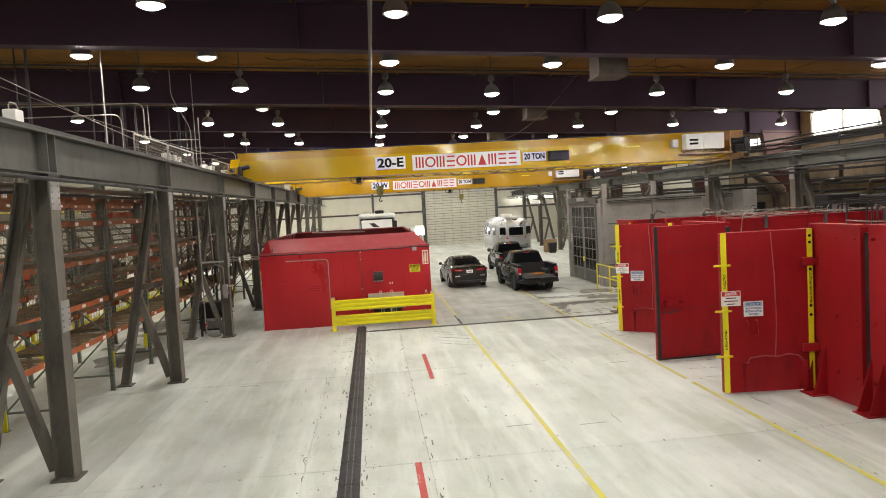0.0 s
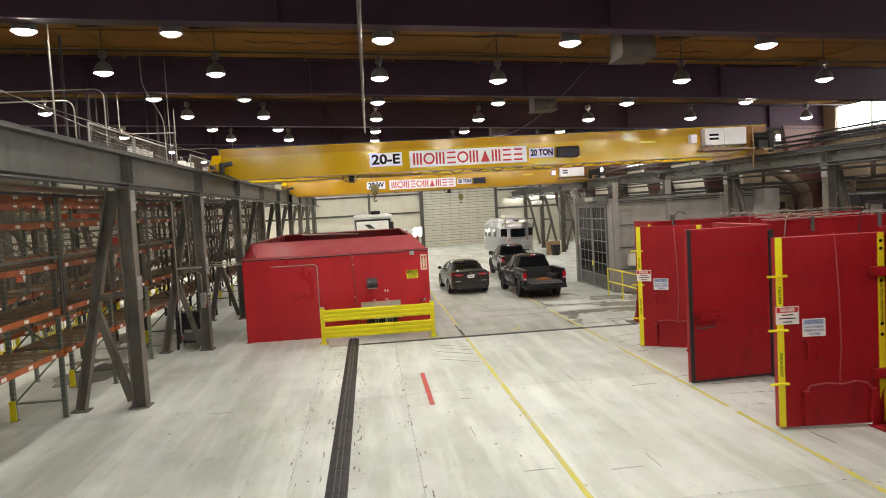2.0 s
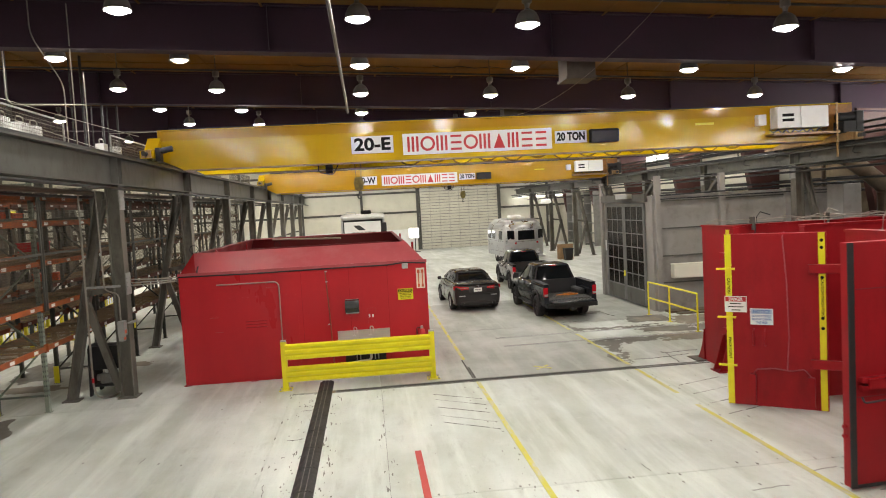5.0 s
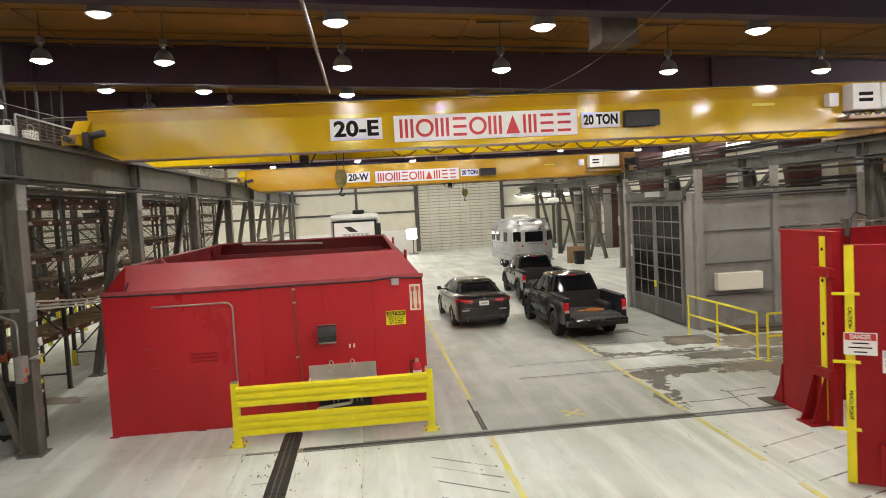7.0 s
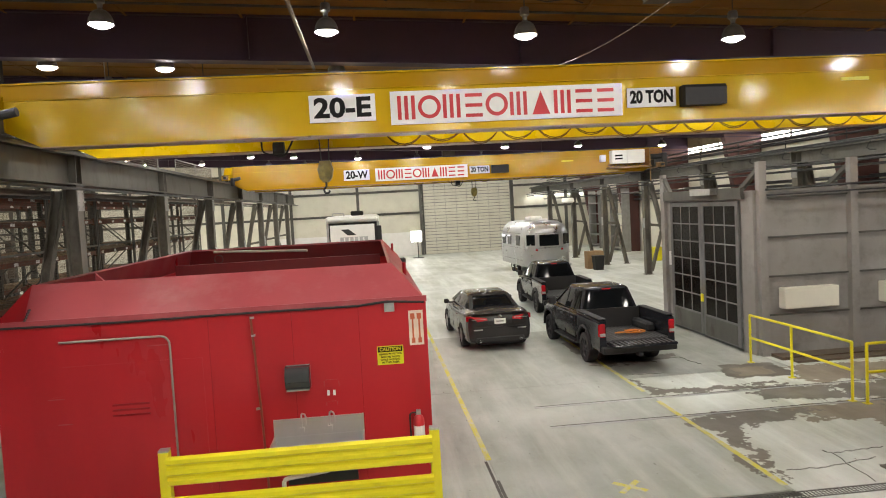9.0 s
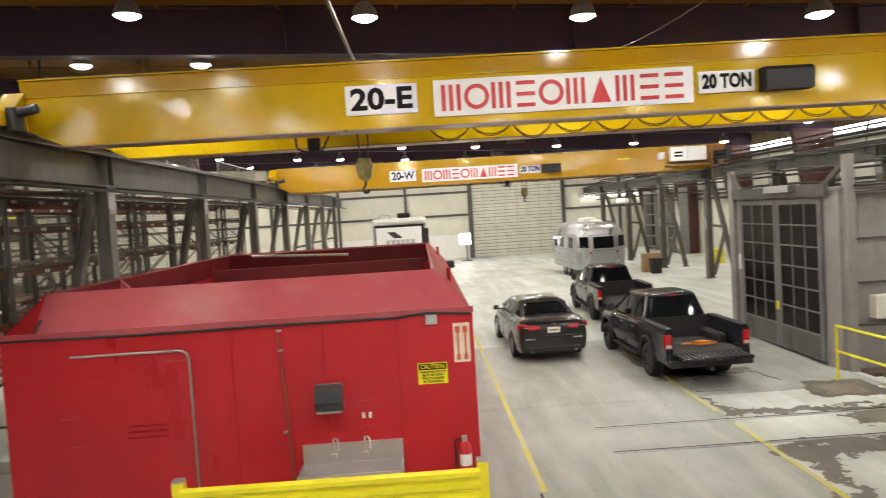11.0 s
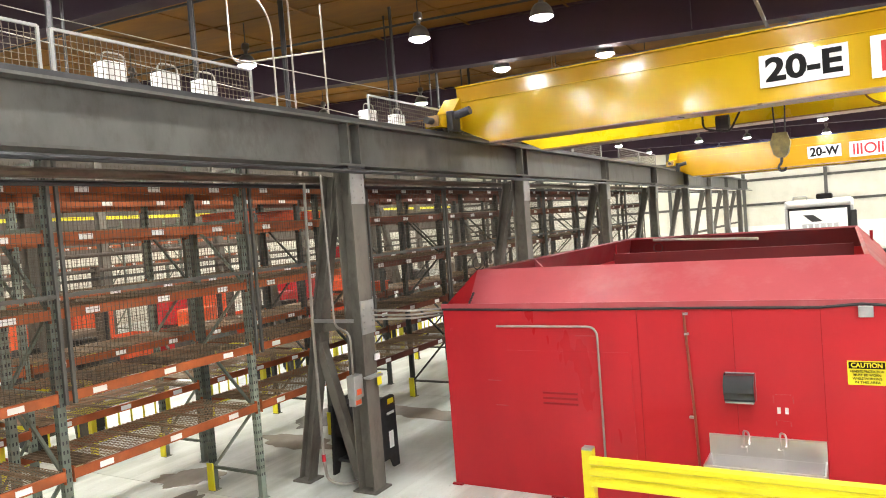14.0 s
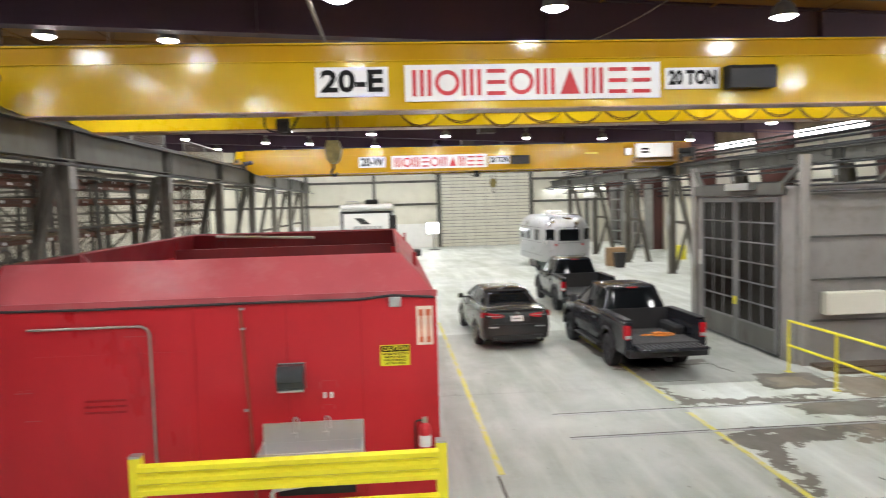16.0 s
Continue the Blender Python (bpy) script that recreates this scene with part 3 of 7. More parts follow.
for z, x in ((4.44, 14.1), (4.3, 14.2), (4.96, 14.45), (5.06, 14.95), (5.3, 15.4), (4.0, 15.6), (5.62, 15.4), (5.5, 15.9), (4.9, 16.5)):
    long_pipe("conduit_run", [(x, SOUTH + 0.2, z), (x, NORTH - 0.6, z)], 0.035, DARK, "dark pipe along the crane runway")
for z in (5.95, 5.8, 4.1, 3.9, 3.6):
    long_pipe("wall_pipe", [(19.6, SOUTH + 0.2, z), (19.6, NORTH - 0.6, z)], 0.06, DARK, "dark pipe along the tan wall")


# hooks and a service walkway along the east runway
for k in range(22):
    y = 8.3 + 1.9 * k
    solid("cable_hook", tube(BM(), [(14.41, y, 4.9), (14.36, y, 4.84), (14.37, y + 0.1, 4.74), (14.42, y + 0.05, 4.68), (14.587, y + 0.05, 4.68)], 0.012, 6), DARK, "bent dark steel hook on the runway girder", "hook", "runway hooks")
for k in range(12):
    y = 9.0 + 3.05 * k
    solid("stanchion", tube(BM(), [(15.4, y, 4.6), (15.4, y, 5.62)], 0.022, 6), DARK, "dark steel stanchion on the east runway", "stanchion", "runway stanchions", "structure")
solid("service_walkway", box(BM(), 14.8, 16.55, SOUTH + 0.2, 40.0, 4.56, 4.6), DARK, "dark service walkway beside the east runway", "walkway", kind="structure")


# ---- overhead cranes ----
HOOKPAINT = material("worn_hook_paint", (0.24, 0.2, 0.05), 0.5, 0, 0.4, 8, 40, 0.05, (0.08, 0.07, 0.04), 0.6)
CRANE_RUST = material("rust_orange_paint", (0.3, 0.12, 0.01), 0.5, 0, 0.4, 4, 30, 0.05, (0.12, 0.05, 0.02), 0.6)
FESTOON = material("brown_festoon_cable", (0.16, 0.085, 0.012), 0.5, 0, 0.2, 6, 40, 0.0)


def bridge_crane(y0, tag, label, hook_x, drop=0.0, shift=0.0):
    """A double-girder bridge crane; y0 is the face of its near girder, drop how far its girders hang below the usual height."""
    t = thing("bridge_crane", pose(0, y0, 0), label, "crane", "overhead cranes")
    X0, X1 = -4.55, 14.95
    for k, (a, b) in enumerate(((0.0, 0.42), (2.45, 2.87))):
        bm = BM()
        prism(bm, [(X0, 6.15), (X1, 6.15), (X1, 5.5), (X1 - 0.9, 5.13), (X0 + 0.6, 5.13), (X0, 5.42)], a + 0.02, b - 0.02, "y")
        # Rear girders get the brightened yellow, the far crane's front one the dimmed.
        part("girder", bm, GIRDER_LIT if k else (CRANE if tag == "20-E" else CRANE_DIM), t, "glossy yellow box girder")
        # Thin band coloured dimmer, where the gloss would mirror the dark roof.
        part("upper_web", box(BM(), X0 + 0.02, X1 - 0.02, a + 0.012, a + 0.018, 5.906, 6.148), CRANE_DIM, t, "upper web band in yellow dimmed for the roof it reflects")
        part("bottom_flange", box(BM(), X0 + 0.6, X1 - 0.9, a - 0.035, b + 0.035, 5.105, 5.128), CRANE_EDGE, t, "dull brown lower flange")
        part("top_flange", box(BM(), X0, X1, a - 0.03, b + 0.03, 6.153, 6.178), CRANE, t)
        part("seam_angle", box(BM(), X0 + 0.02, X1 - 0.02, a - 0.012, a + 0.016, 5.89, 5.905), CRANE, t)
        part("trolley_rail", box(BM(), X0 + 0.3, X1 - 0.3, a + 0.18, a + 0.24, 6.18, 6.24), DARK, t)
    for x in (-4.64, 14.6):
        bm = BM()
        prism(bm, [(-0.75, 5.4), (-0.75, 5.6), (-0.35, 5.66), (0.0, 5.98), (2.9, 5.98), (3.3, 5.66), (3.65, 5.6), (3.65, 5.4)], x - 0.16, x + 0.16, "x")
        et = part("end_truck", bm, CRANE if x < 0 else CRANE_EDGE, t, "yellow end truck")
        low = 0.0 if x < 0 else -0.33
        et.location.z = low
        for yy in (-0.45, 3.3):
            bm = BM()
            tube(bm, [(x - 0.06, yy, 5.5 + low), (x + 0.06, yy, 5.5 + low)], 0.15, 16)
            part("wheel", bm, DARK, t)
        part("buffer", tube(BM(), [(x, -0.98, 5.51 + low), (x, -0.752, 5.51 + low)], 0.06, 12), DARK, t)
        part("buffer_plate", box(BM(), x - 0.12, x + 0.12, -0.8, -0.76, 5.42 + low, 5.6 + low), CRANE_EDGE, t)
    bm = BM()
    tube(bm, [(-4.4, -0.42, 5.6), (-4.08, -0.42, 5.66)], 0.075, 12)
    part("travel_motor", bm, DARK, t, "dark grey drive motor")
    part("gearbox", box(BM(), -4.48, -4.36, -0.56, -0.28, 5.34, 5.68, 0.01), DARK, t)
    # lettered plates
    Y = -0.022
    part("number_plate", box(BM(), 0.47, 1.60, Y, 0.016, 5.34, 5.80), WHITE, t, "white plate with black figures")
    words("tag_text", tag, pose(1.035, Y - 0.002, 5.565, *FACE_SOUTH), 0.46, INK, t, width=0.98, bold=0.035)
    part("name_plate", box(BM(), 1.86, 6.0, Y, 0.016, 5.25, 5.82), WHITE, t, "white plate with red letter-like shapes")
    for k, kind in enumerate("brbhrbtbhh"):
        x, bm, f, g = 1.98 + k * 0.396, BM(), Y - 0.006, Y - 0.001
        if kind == "b":
            for dx in (0.0, 0.12, 0.24):
                box(bm, x + dx, x + dx + 0.065, f, g, 5.33, 5.74)
        elif kind == "h":
            for z in (5.33, 5.505, 5.68):
                box(bm, x, x + 0.3, f, g, z, z + 0.06)
        elif kind == "r":
            ring = [[Vector((x + 0.16 + r * math.cos(u), yy, 5.535 + r * math.sin(u))) for yy, r in ((f, 0.2), (f, 0.135), (g, 0.135), (g, 0.2))] for u in (2 * math.pi * n / 28 for n in range(29))]
            loft(bm, ring, caps=False)
        else:
            prism(bm, [(x, 5.33), (x + 0.32, 5.33), (x + 0.16, 5.74)], f, g, "y")
        part("red_shape", bm, SIGNRED, t, "red shape on the white plate" if k == 0 else "")
    part("load_plate", box(BM(), 6.1, 7.0, Y, 0.016, 5.38, 5.72), WHITE, t, "white plate with black figures")
    words("load_text", "20 TON", pose(6.55, Y - 0.002, 5.55, *FACE_SOUTH), 0.3, INK, t, width=0.8, bold=0.045)
    bm = BM()
    prism(bm, [(-0.24, 5.36), (-0.26, 5.66), (-0.2, 5.72), (0.016, 5.72), (0.016, 5.36)], 7.08, 7.85, "x")
    part("warning_light", bm, BLACK, t, "black flood light housing")
    part("small_plate", box(BM(), 10.2, 10.75, -0.008, 0.016, 5.72, 5.78), YELLOW, t)
    # controls at the east end
    for a, b in ((12.45, 13.15), (13.17, 14.0)):
        part("control_cabinet", box(BM(), a, b, -0.36, 0.016, 5.5, 6.1, 0.012), WHITE, t, "pale grey control cabinet")
    bm = BM()
    for k in range(2):
        box(bm, 12.6, 12.95, -0.366, -0.362, 5.82 - k * 0.14, 5.9 - k * 0.14)
    part("cabinet_marking", bm, INK, t, "black bars of small print")
    part("junction_box", box(BM(), 11.98, 12.22, -0.2, 0.016, 5.62, 5.92, 0.01), WHITE, t)
    part("panel_shelf", box(BM(), 12.3, 14.3, -0.42, 0.0, 5.3, 5.36), CRANE_EDGE, t)
    bm = BM()
    for k in range(7):
        x = 12.3 + 0.25 * k
        tube(bm, rounded([(x, -0.2, 5.48), (x + 0.1, -0.25, 5.38 - 0.03 * (k % 3)), (x + 0.25, -0.2, 5.46)], 0.05, 3), 0.018, 6)
    tagged(part("wiring", bm, BLACK, t), kind="stuff")
    part("drop_bar", box(BM(), 14.2, 14.24, -0.42, -0.38, 4.62, 6.15), CRANE_EDGE, t, "dull yellow drop bar")
    part("end_plate", box(BM(), 14.05, 14.96, -0.02, 0.016, 5.3, 6.14), CRANE_RUST, t, "rust-orange end plate")
    bm = BM()
    box(bm, 14.36, 14.74, -0.5, -0.025, 5.28, 5.62, 0.02)
    tube(bm, [(14.3, -0.3, 5.75), (14.85, -0.3, 5.75)], 0.12, 12)
    box(bm, 14.78, 15.02, -0.45, -0.1, 5.3, 5.9, 0.02)
    part("drive_unit", bm, BLACK, t, "black drive motor and gearbox")
    # cable loops between the girders
    bm = BM()
    for k in range(14):
        x, d = 1.8 + 0.8 * k, (0.3, 0.24, 0.33, 0.27)[k % 4]
        for e in (0.0, 0.03):
            tube(bm, [(x + 0.8 * s, 2.4 - e, 5.4 - (d - e) * math.sin(math.pi * s) ** 0.7) for s in (0, 0.08, 0.2, 0.35, 0.5, 0.65, 0.8, 0.92, 1)], 0.012, 5)
    tube(bm, [(1.7, 2.4, 5.42), (13.0, 2.4, 5.42)], 0.02, 6)
    part("festoon_cable", bm, FESTOON, t, "black looped festoon cable")
    # trolley and hook
    tr = part("trolley", box(BM(), hook_x - 1.1, hook_x + 0.9, 0.47, 2.2, 5.45, 6.05, 0.02), CRANE_EDGE, t, "worn yellow hoist trolley")
    bm = BM()
    for x, y in ((-0.1, 1.27), (0.1, 1.27), (-0.1, 1.43), (0.1, 1.43)):
        tube(bm, [(hook_x + x, y, 5.46), (hook_x + x * 0.7, y, 4.76)], 0.008, 5)
    part("hoist_rope", bm, DARK, t)
    bm = BM()
    prism(bm, [(hook_x + a, b) for a, b in ((-0.11, 4.44), (-0.15, 4.62), (-0.1, 4.78), (0.1, 4.78), (0.15, 4.62), (0.11, 4.44), (0.05, 4.38), (-0.05, 4.38))], 1.24, 1.46, "y")
    part("hook_block", bm, HOOKPAINT, t, "worn yellow-green hook block")
    pts = [(hook_x + a, 1.35, b) for a, b in ((0, 4.38), (0, 4.3), (-0.05, 4.24), (-0.03, 4.17), (0.04, 4.17), (0.06, 4.22))]
    part("hook", tube(BM(), rounded(pts, 0.02, 3), 0.02, 8), DARK, t)
    bm = BM()
    tube(bm, [(hook_x - 0.9, 0.95, 5.02), (hook_x - 0.7, 0.95, 5.02)], 0.12, 14)
    tube(bm, rounded([(hook_x - 1.1, 0.9, 5.4), (hook_x - 1.1, 0.9, 4.95), (hook_x - 0.7, 0.9, 4.85), (hook_x - 0.4, 0.9, 5.4)], 0.1, 4), 0.018, 6)
    part("cable_reel", bm, BLACK, t, "black cable reel")
    for ob in t.children:
        if ob.name.split(".")[0] not in ("end_truck", "wheel", "buffer", "buffer_plate"):
            ob.location.z -= drop
        if ob.name.split(".")[0] in ("number_plate", "tag_text", "name_plate", "red_shape", "load_plate", "load_text", "warning_light"):
            ob.location.x += shift
    return t


bridge_crane(26.3, "20-E", "yellow double-girder overhead crane with white lettered plates", 0.6)
bridge_crane(45.5, "20-W", "farther yellow double-girder overhead crane with white lettered plates", 6.3, 0.17, -0.15)


# ---- red test booth in the aisle ----
booth = thing("test_booth", pose(-0.745, 23.58, 0), "large red steel booth with sloping roof sides and open top", "booth")
HX, DEPTH, EAVE, TOP = 2.835, 9.9, 2.52, 3.0
IN = 0.42   # how far the roof panels lean in


RED_SCUFF = material("pink_scuffed_paint", (0.42, 0.06, 0.065), 0.6, 0, 0.4, 12, 60, 0.05)


def slab(bm, p, th):
    """A flat panel of thickness th under the four corners p."""
    a, b, c, d = (Vector(q) for q in p)
    n = (b - a).cross(d - a).normalized() * th
    loft(bm, [[a, b, c, d], [a - n, b - n, c - n, d - n]])
    return bm


part("front_wall", box(BM(), -HX, HX, 0, 0.1, 0, EAVE), RED, booth, "red steel front wall")
part("back_wall", box(BM(), -HX, HX, DEPTH - 0.1, DEPTH, 0, EAVE), RED, booth)
for s in (-1, 1):
    part("side_wall", box(BM(), *sorted((s * HX, s * (HX - 0.1))), 0.1, DEPTH - 0.1, 0, EAVE), RED, booth)
E0, T0 = EAVE + 0.004, TOP
o, i, l = HX, HX - IN, HX - 0.19   # l: the west side stands steeper
# Back, side and corner panels take darker reds that stand in for shade.
part("roof_panel", slab(BM(), [(-o + 0.4, 0, E0), (o, 0, E0), (i, IN * 1.9, T0), (-l, IN * 1.9, T0)], 0.06), RED_DUST_SHEEN, booth, "sloping red roof panel")
part("roof_panel", slab(BM(), [(o, DEPTH, E0), (-o, DEPTH, E0), (-l, DEPTH - IN, T0), (i, DEPTH - IN, T0)], 0.06), RED_SHADE_SEAM, booth)
part("roof_panel", slab(BM(), [(-o, DEPTH, E0), (-o, 0, E0), (-l, IN * 1.9, T0), (-l, DEPTH - IN, T0)], 0.06), RED_SHADE_SEAM, booth)
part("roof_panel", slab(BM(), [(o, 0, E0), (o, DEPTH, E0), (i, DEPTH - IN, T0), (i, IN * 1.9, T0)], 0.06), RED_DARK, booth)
bm = BM()
loft(bm, [[Vector((-o, 0, E0)), Vector((-o + 0.396, 0, E0)), Vector((-l - 0.003, IN * 1.9, T0))], [Vector((-o, 0.05, E0 - 0.03)), Vector((-o + 0.396, 0.05, E0 - 0.03)), Vector((-l - 0.003, IN * 1.9 + 0.05, T0 - 0.04))]])
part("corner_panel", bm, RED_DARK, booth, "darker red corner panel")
for x, y, z in ((-l, IN * 1.9 + 0.05, T0 + 0.09), (-1.55, DEPTH - 2.15, 2.82)):
    part("lifting_ring", tube(BM(), [(x + 0.1 * math.cos(a), y, z + 0.1 * math.sin(a)) for a in (math.pi * k / 7 for k in range(15))], 0.008, 6), DARK, booth, "thin steel lifting ring")
part("corner_chain", tube(BM(), [(-o + 0.4 + 0.012 * (k % 2), -0.02 + 0.02 * k, E0 + 0.02 + 0.016 * k) for k in range(12)], 0.016, 5), DARK, booth, "short dark chain")
# Partition coloured with the booth's inner shade.
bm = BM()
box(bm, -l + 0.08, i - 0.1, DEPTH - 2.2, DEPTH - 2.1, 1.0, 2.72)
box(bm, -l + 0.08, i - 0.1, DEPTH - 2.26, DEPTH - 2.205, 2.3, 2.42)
part("inner_wall", bm, RED_SHADE_SEAM, booth, "red inner partition")
part("side_gusset", prism(BM(), [(-l + 0.06, T0 - 0.02), (-l + 0.5, T0 - 0.5), (-l + 0.06, T0 - 0.5)], 2.9, 2.96, "y"), RED_DUST_SHEEN, booth, "red gusset inside the roof")
part("top_pipe", tube(BM(), [(-1.75, DEPTH - 1.7, 2.98), (0.6, DEPTH - 2.6, 2.93)], 0.03), PIPE, booth, "loose pale pipe")
for s in (-1, 1):
    for yy in (1.6, DEPTH - 1.8):
        part("lifting_lug", tube(BM(), [(s * (HX - 0.2), yy, 2.7), (s * (HX - 0.2), yy, 2.94)], 0.03, 8), RED_DARK, booth)
for x in (-HX + 0.05, -HX + 1.55, HX - 0.1):
    part("floor_clip", box(BM(), x - 0.08, x + 0.08, -0.06, -0.004, 0.0, 0.02), RED_DARK, booth)
part("eave_cable", tube(BM(), [(-HX, -0.02, 2.515), (-1.2, -0.025, 2.5), (0.6, -0.025, 2.51), (1.9, -0.022, 2.505), (2.3, -0.03, 2.54), (HX - 0.02, -0.02, 2.5)], 0.018, 6), BLACK, booth, "black cable under the eave")
for x0, x1, z0, z1 in ((-2.14, -1.93, 1.545, 1.56), (-1.94, -1.86, 1.5, 1.66), (1.38, 1.6, 1.42, 1.52), (1.4, 1.56, 1.16, 1.22), (-2.74, -2.7, 2.2, 2.24)):
    bm = BM()
    rs = random.Random(int(z0 * 100))
    dx, dz = (x1 - x0) / 12, (z1 - z0) / 11
    for k in range(9):   # a torn frame of paper: a top edge and two sides
        box(bm, x0 + dx * (k + 1.5), x0 + dx * (k + 1.5 + rs.uniform(0.5, 0.95)), -0.0035, -0.001, z1 - dz * rs.uniform(0.4, 1.6), z1)
        for x in (x0, x1 - dx):
            box(bm, x, x + dx * rs.uniform(0.3, 1.0), -0.0035, -0.001, z0 + dz * k, z0 + dz * (k + rs.uniform(0.4, 0.95)))
    part("scuff", bm, RED_SCUFF, booth, "torn remains of an old label")
part("door_panel", box(BM(), -1.98, -0.2, -0.0045, -0.001, 0.06, 1.95), RED, booth)
part("roof_lip", box(BM(), -HX - 0.012, HX + 0.012, -0.03, -0.013, EAVE - 0.005, EAVE + 0.07), RED_DUST_SHEEN, booth)
part("drip_edge", box(BM(), -HX - 0.01, HX + 0.01, -0.012, -0.002, EAVE - 0.006, EAVE + 0.012), RED_DARK, booth)
part("wall_box", box(BM(), 2.26, 2.4, -0.07, -0.004, 2.4, 2.52, 0.006), GALV, booth, "small galvanised junction box")
part("conduit", tube(BM(), rounded([(-2.0, -0.03, 2.28), (-0.6, -0.03, 2.28), (-0.6, -0.03, 0.6)], 0.14, 6), 0.015, 8), PIPE, booth, "pale bent conduit", True)
part("copper_pipe", tube(BM(), [(0.47, -0.03, 2.46), (0.53, -0.03, 1.2), (0.56, -0.03, 0.1)], 0.016, 8), COPPER, booth, "red-brown copper pipe")
for k, z in enumerate((2.44, 2.2, 1.2)):
    part("pipe_clip", box(BM(), 0.465, 0.515, -0.05, -0.004, z - 0.012, z + 0.012), GALV, booth)
bm = BM()
for k in range(3):
    box(bm, -1.4, -0.92, -0.014, -0.003, 1.24 + 0.07 * k, 1.265 + 0.07 * k)
part("louvre", bm, RED_DARK, booth)
for a, b, z in ((-0.9, -0.62, 2.15), (-2.2, -2.0, 1.52), (-2.1, -1.92, 1.18)):
    part("weld_mark", box(BM(), a, b, -0.006, -0.002, z, z + 0.012), RED_SCUFF, booth)
for x in (-0.1, 1.0, 1.9):
    part("seam", box(BM(), x, x + 0.008, -0.005, -0.001, 0.02, 2.48), RED_DARK, booth)
bm = BM()
for x in (1.42, 1.5):
    box(bm, x, x + 0.035, -0.012, -0.002, 1.3, 1.37)
part("label_tag", bm, WHITE, booth, "two small white tags")
bm = BM()
prism(bm, [(-0.004, 1.43), (-0.15, 1.43), (-0.18, 1.45), (-0.19, 1.5), (-0.2, 1.54), (-0.235, 1.56), (-0.24, 1.6), (-0.235, 1.65), (-0.215, 1.7), (-0.18, 1.74), (-0.13, 1.765), (-0.004, 1.775)], 0.875, 1.185, "x")
disp = solid("paper_towel_dispenser", bm, PLASTIC, "smoky grey plastic paper towel dispenser on the red wall", "dispenser", smooth=True)
disp.location, disp.scale = (-0.725, 23.58, 0.256), (1, 1, 0.84)
part("rim", box(BM(), 0.867, 1.193, -0.012, -0.003, 1.405, 1.785), STEEL_LIGHT, disp, "pale rim plate")
for x in (0.868, 1.186):
    part("side_cheek", prism(BM(), [(-0.031, 1.42), (-0.16, 1.42), (-0.225, 1.56), (-0.225, 1.66), (-0.13, 1.78), (-0.031, 1.79)], x, x + 0.006, "x"), PLASTIC, disp)
part("towel_slot", box(BM(), 0.88, 1.18, -0.19, -0.02, 1.405, 1.428), STEEL_LIGHT, disp, "paler grey towel slot")

sink = thing("wash_sink", pose(-0.07, 23.58, 0), "stainless steel wall sink with two gooseneck taps", "sink")
bm = BM()
box(bm, 0, 1.22, -0.03, -0.004, 0.78, 1.02)
part("splashback", bm, STAINLESS, sink)
bm = BM()
prism(bm, [(-0.5, 0.8), (-0.5, 0.55), (-0.1, 0.5), (-0.034, 0.5), (-0.034, 0.52), (-0.1, 0.52), (-0.48, 0.57), (-0.48, 0.8)], 0.0, 1.22, "x")
for x in (0.0, 1.2):
    box(bm, x, x + 0.02, -0.48, -0.034, 0.52, 0.8)
box(bm, 0.0, 1.22, -0.034, -0.01, 0.5, 0.78)
part("basin", bm, STAINLESS, sink)
for x in (0.38, 0.76):
    bm = BM()
    tube(bm, rounded([(x, -0.06, 0.86), (x, -0.06, 1.1), (x + 0.07, -0.14, 1.1), (x + 0.07, -0.2, 0.98)], 0.05, 4), 0.012, 8)
    box(bm, x - 0.03, x + 0.03, -0.08, -0.031, 0.84, 0.9)
    part("tap", bm, STAINLESS, sink, "", True)
part("drain_pipe", tube(BM(), rounded([(0.75, -0.25, 0.52), (0.75, -0.25, 0.35), (0.12, -0.25, 0.28), (0.12, -0.25, 0.02)], 0.06, 4), 0.03, 8), WHITE, sink, "white plastic drain pipe", True)
for x in (0.42, 0.5, 0.84, 0.92):
    part("supply_valve", tube(BM(), [(x, -0.12, 0.33), (x, -0.12, 0.5)], 0.015, 6), GALV, sink)
part("backing_panel", box(BM(), 0.15, 1.1, -0.012, -0.002, 0.1, 0.5), DARK, sink, "dark panel under the sink")

ext = thing("fire_extinguisher", pose(1.9, 23.47, 0), "red fire extinguisher hung on the booth", "fire extinguisher")
part("cylinder", lathe(BM(), [(0, 0.55), (0.07, 0.55), (0.075, 0.6), (0.075, 0.88), (0.06, 0.94), (0.025, 0.97), (0, 0.97)], 14), SIGNRED, ext, "", True)
part("valve", box(BM(), -0.03, 0.03, -0.03, 0.03, 0.97, 1.03), GALV, ext)
part("hose", tube(BM(), rounded([(0.02, 0, 1.0), (-0.12, -0.02, 1.0), (-0.12, -0.02, 0.66)], 0.04, 4), 0.012, 6), BLACK, ext)
part("label_band", lathe(BM(), [(0.0765, 0.68), (0.0765, 0.82)], 14), WHITE, ext)
part("bracket", box(BM(), -0.04, 0.04, 0.08, 0.108, 0.6, 0.95), DARK, ext)


